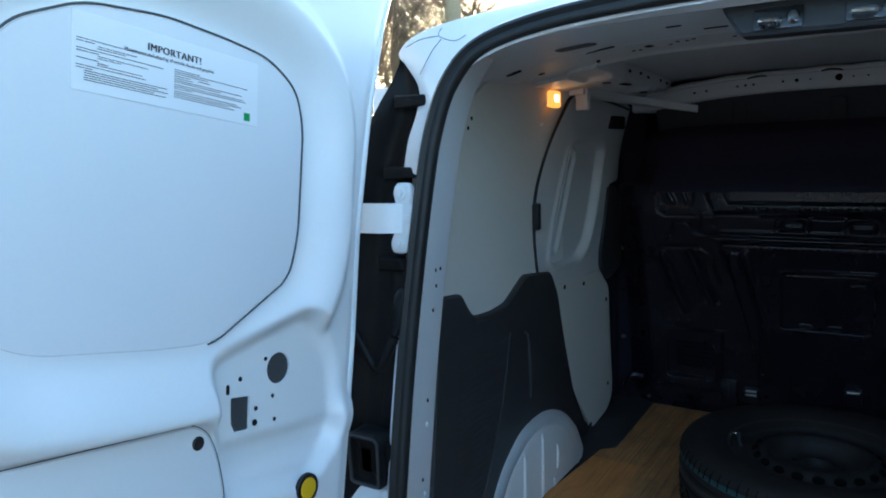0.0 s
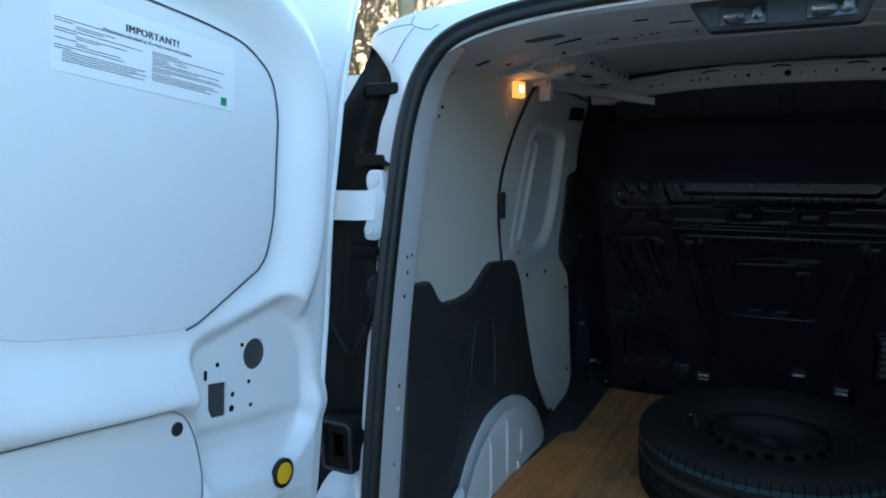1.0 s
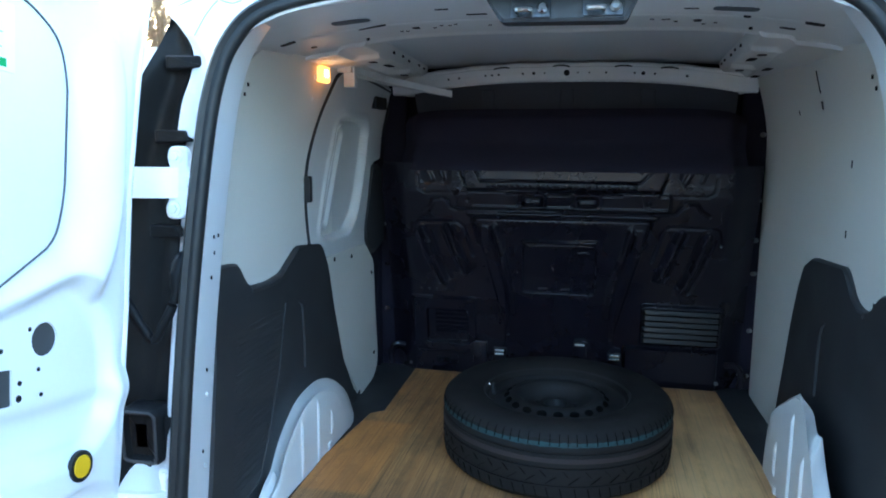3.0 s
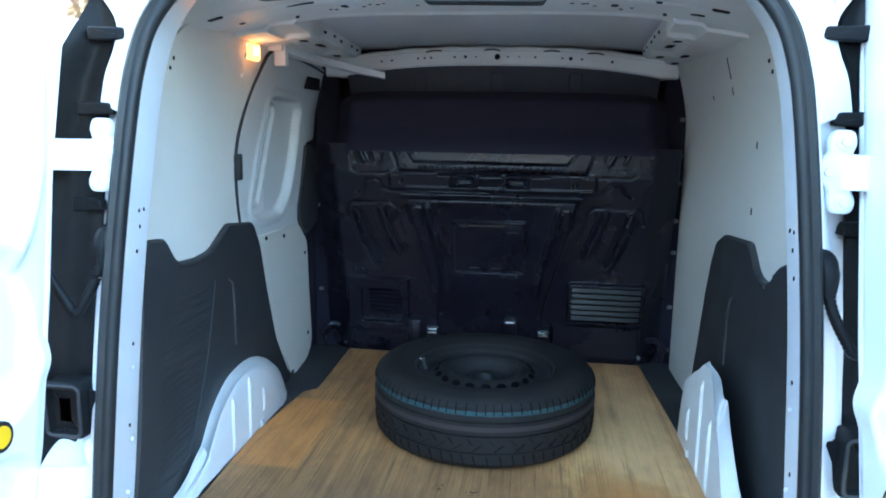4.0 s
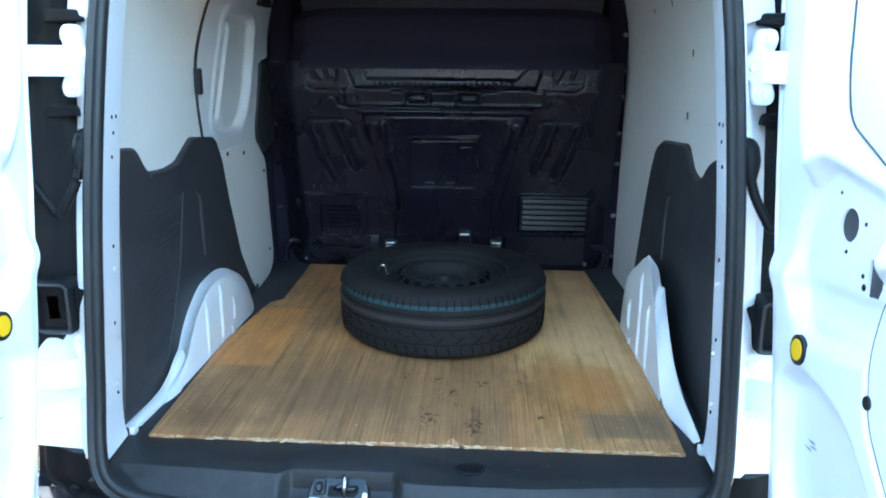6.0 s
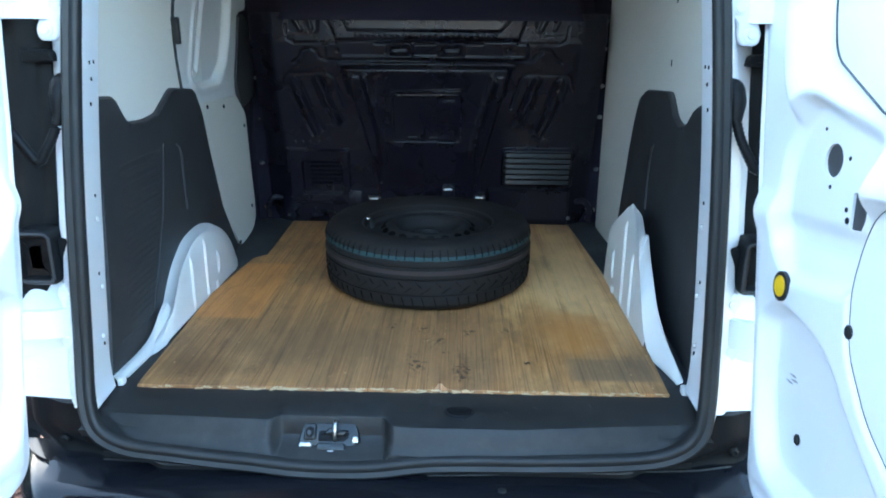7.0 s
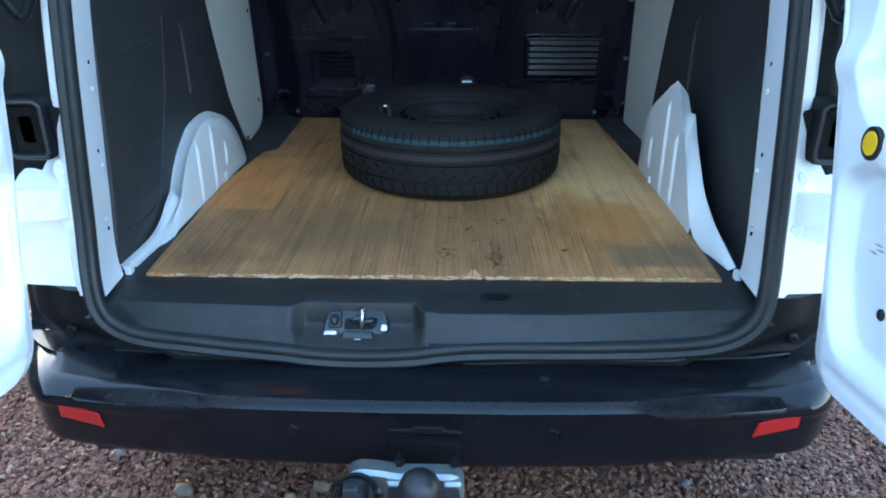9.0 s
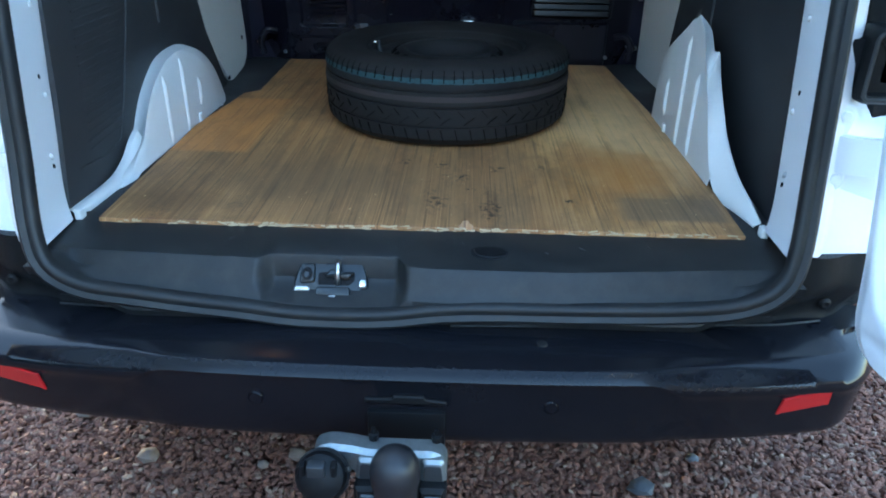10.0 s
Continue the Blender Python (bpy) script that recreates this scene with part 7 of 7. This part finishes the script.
def rim_mesh():
    bm = bmesh.new()
    prof = [(0.203, 0.082), (0.209, 0.087), (0.212, 0.084), (0.208, 0.076), (0.199, 0.070), (0.193, 0.061), (0.186, 0.056), (0.164, 0.055), (0.154, 0.059), (0.142, 0.068), (0.130, 0.076), (0.118, 0.079), (0.107, 0.074), (0.096, 0.061), (0.084, 0.047), (0.072, 0.041), (0.054, 0.040), (0.044, 0.045), (0.036, 0.047), (0.033, 0.028), (0.0, 0.028)]
    lathe_bm(bm, prof, 96, (CX, CY, Z0 + HW))
    return part("rim", bm, RIM, wheel, "black painted steel rim", smooth=45)


rim = rim_mesh()
# vents are discs laid on the rim, their shade put into the colour
for k in range(20):
    a = 2 * math.pi * (k + 0.3) / 20
    c = (CX + 0.1425 * math.cos(a), CY + 0.1425 * math.sin(a), Z0 + HW + 0.0680)
    bm = bmesh.new()
    tilt = Euler((0, 0, a)).to_matrix() @ Euler((0, 0.62, 0)).to_matrix()
    lathe_bm(bm, [(0.0, 0.0030), (0.8, 0.0030), (1.0, 0.0018), (1.0, -0.002), (0.0, -0.002)], 14, None, to=lambda x, y, z, c=c, tilt=tilt: tuple(Vector(c) + tilt @ Vector((x * 0.0095, y * 0.0140, z))))
    part("vent_slot", bm, CUT_SHADE, rim)
for k in range(5):
    a = 2 * math.pi * (k + 0.2) / 5
    bm = bmesh.new()
    lathe_bm(bm, [(0.010, 0.0), (0.010, 0.002), (0.006, 0.001), (0, 0.001)], 12, (CX + 0.054 * math.cos(a), CY + 0.054 * math.sin(a), Z0 + HW + 0.0398))
    part("bolt_hole", bm, DARK, rim)
bm = bmesh.new()
tube_bm(bm, [(CX - 0.180, CY + 0.015, Z0 + HW + 0.055), (CX - 0.186, CY + 0.017, Z0 + HW + 0.072), (CX - 0.186, CY + 0.018, Z0 + HW + 0.090)], [0.007, 0.006, 0.005], 10)
part("valve", bm, RUBBER, rim, "tyre valve with a pale cap")
bm = bmesh.new()
box_bm(bm, (CX - 0.197, CY + 0.024, Z0 + HW + 0.083), (0.010, 0.014, 0.008), 0.003)
part("balance_weight", bm, ZINC, rim, "bright wheel weight")

# ---- ground ----
bm = bmesh.new()
bmesh.ops.create_grid(bm, x_segments=60, y_segments=60, size=1)
for v in bm.verts:
    r = math.hypot(v.co.x, v.co.y)
    k = 2.5 + 900 * max(0, r - 0.15) ** 3
    v.co = Vector((v.co.x * k, v.co.y * k, 0))
    v.co.z = 0.012 * noise.noise(v.co * 1.3) if r < 1.2 else 0
ground = part("ground", bm, GRAVEL, None, smooth=60)
tagged(ground, "reddish-brown gravel yard", "ground", kind="structure")


def stone_shape(seed, n=1):
    r = random.Random(seed)
    bm = bmesh.new()
    bmesh.ops.create_icosphere(bm, subdivisions=1, radius=1)
    for v in bm.verts:
        v.co *= r.uniform(0.72, 1.15)
    V = np.array([v.co[:] for v in bm.verts])
    F = np.array([[v.index for v in f.verts] for f in bm.faces])
    bm.free()
    return V, F


def scatter(name, near, far, smin, smax, seed):
    r = np.random.RandomState(seed)
    shapes = [stone_shape(k) for k in range(14)]
    V, F, off = [], [], 0
    for k in range(near + far):
        if k < near:
            x, y = r.uniform(-1.30, 1.50), r.uniform(-0.08, 0.95)
        else:
            x, y = r.normal(0, 1.2), r.uniform(-1.2, 1.4)
        sv, sf = shapes[r.randint(14)]
        size = r.uniform(smin, smax) * np.array([r.uniform(1.0, 1.45), r.uniform(0.6, 0.95), r.uniform(0.45, 0.75)])
        if k % 29 == 0:
            size *= 1.5
        q = Euler((r.uniform(-0.7, 0.7), r.uniform(-0.7, 0.7), r.uniform(-3.1, 3.1))).to_matrix()
        p = (sv * size) @ np.array(q).T + np.array([x, y, r.uniform(0.001, 0.012)])
        V.append(p)
        F.append(sf + off)
        off += len(sv)
    me = bpy.data.meshes.new(name)
    me.from_pydata(np.concatenate(V).tolist(), [], np.concatenate(F).tolist())
    ob = link(name, me, STONES, None, smooth=0)
    return tagged(ob, "loose reddish gravel stones on the ground", "gravel", kind="stuff")


scatter("gravel", 44000, 12000, 0.0055, 0.0100, 5)
PALE = material("pale_stone", (0.14, 0.105, 0.085), 0.8, vary=0.2, scale=40)
SLATE = material("blue_grey_stone", (0.06, 0.065, 0.075), 0.7, vary=0.2, scale=40)
for x, y, r, mat, txt in ((-0.60, 0.16, 0.024, PALE, "large pale stone lying on the gravel"), (-0.27, 0.18, 0.022, PALE, "large pale stone lying on the gravel"), (-0.82, 0.30, 0.018, PALE, "large pale stone lying on the gravel"), (0.48, 0.12, 0.026, SLATE, "blue-grey stone lying on the gravel"), (-0.34, 0.15, 0.014, PALE, "small pale stone lying on the gravel"), (0.62, 0.22, 0.016, SLATE, "blue-grey stone lying on the gravel")):
    V, F = stone_shape(int(abs(x) * 1000))
    bm = bmesh.new()
    vs = [bm.verts.new((x + p[0] * r * 1.2, y + p[1] * r, 0.012 + r * 0.45 + p[2] * r * 0.7)) for p in V]
    for f in F:
        bm.faces.new([vs[i] for i in f])
    bmesh.ops.subdivide_edges(bm, edges=bm.edges[:], cuts=1, smooth=0.6)
    ob = part("stone", bm, mat, None, smooth=50)
    tagged(ob, txt, "stone")


# ---- bare trees beyond the van ----
def bare_tree(at, height, seed):
    r = random.Random(seed)
    tree = thing("bare_tree", "leafless tree with many thin grey-brown twigs", "tree", at=at, group="bare trees beyond the yard")
    limbs = bmesh.new()
    twigs = bmesh.new()
    base = Vector(at)

    def grow(p, d, length, rad, level):
        pts, n = [p], 5
        for k in range(n):
            d = (d + Vector((r.uniform(-1, 1), r.uniform(-1, 1), r.uniform(-0.5, 0.9))) * 0.16).normalized()
            pts.append(pts[-1] + d * length / n)
        rads = [rad * (1 - 0.55 * k / n) for k in range(n + 1)]
        tube_bm(trunk if level == 0 else limbs if level < 3 else twigs, pts, rads, 8 if level == 0 else 5 if level < 3 else 3, caps=False)
        if level >= 4:
            return
        for k in range((10, 7, 6, 5)[level]):
            i = r.randint(1 if level else 2, n)
            side = Vector((r.uniform(-1, 1), r.uniform(-1, 1), r.uniform(-0.1, 0.8))).normalized()
            grow(pts[i], (d * 0.5 + side).normalized(), length * r.uniform(0.42, 0.66), max(rads[i] * 0.5, 0.0035), level + 1)

    trunk = bmesh.new()
    grow(base - Vector((0, 0, 0.1)), Vector((0, 0, 1)), height * 0.6, height * 0.010, 0)
    part("trunk", trunk, BARK, tree)
    part("branch_tangle", limbs, BARK, tree)["kind"] = "stuff"
    part("twig_tangle", twigs, BARK, tree, smooth=0)["kind"] = "stuff"
    return tree


for k, (x, y, h) in enumerate(((-7.2, 9.0, 6.5), (-8.6, 8.4, 6.0), (-6.2, 10.5, 7.0), (-9.5, 10.5, 7.0), (-7.8, 12.0, 8.0), (-5.0, 9.6, 6.0), (-10.5, 13.0, 8.0), (-5.9, 8.6, 5.6), (-6.7, 9.4, 6.2), (-6.3, 11.5, 7.4))):
    bare_tree((x, y, 0), h, 40 + k)
post = thing("timber_post", "tall pale round timber post standing among the trees", "post", at=(-5.25, 8.0, 0))
bm = bmesh.new()
lathe_bm(bm, [(0.0, -0.1), (0.13, -0.1), (0.12, 2.0), (0.115, 6.0), (0.0, 6.05)], 20, (-5.25, 8.0, 0))
part("shaft", bm, TIMBER, post)


def hedge(at, size, seed, count=9000, leaf=1.0):
    r = np.random.RandomState(seed)
    h = thing("hedge", "dull green clipped hedge at the yard's edge; the long left run is added, unseen, for shade", "hedge", at=at)
    V, F = [], []
    for k in range(count):
        p = np.array(at) + np.array([r.uniform(-0.5, 0.5) * size[0], r.uniform(-0.5, 0.5) * size[1], r.uniform(0, 1) ** 0.8 * size[2]])
        q = np.array(Euler(tuple(r.uniform(-3, 3, 3))).to_matrix())
        s = r.uniform(0.03, 0.06) * leaf
        quad = np.array([[-1, -0.5, 0], [1, -0.5, 0.1], [1.1, 0.5, 0], [-1, 0.5, 0.1]]) * s
        F.append([len(V) + i for i in range(4)])
        V += list(quad @ q.T + p)
    me = bpy.data.meshes.new("leaves")
    me.from_pydata([tuple(v) for v in V], [], F)
    ob = link("leaves", me, HEDGE, h, smooth=0)
    ob["kind"] = "stuff"


hedge((-9.0, 7.5, 0), (4.0, 1.2, 2.3), 3)
# unseen hedge added at the left to darken reflections and block low sky
hedge((-5.4, -0.8, 0), (1.0, 11.0, 2.3), 8, 14000, 1.8)


# unseen plain wall, added behind the camera to hold back low sky light
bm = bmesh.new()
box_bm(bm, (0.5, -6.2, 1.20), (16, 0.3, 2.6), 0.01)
sky_block_wall = part("sky_block_wall", bm, material("grey_render", (0.24, 0.24, 0.25), 0.9, vary=0.15, scale=2, bump=0.3, bump_scale=40), None)
tagged(sky_block_wall, "plain grey wall, unseen, added to block low sky light", "wall", kind="structure")
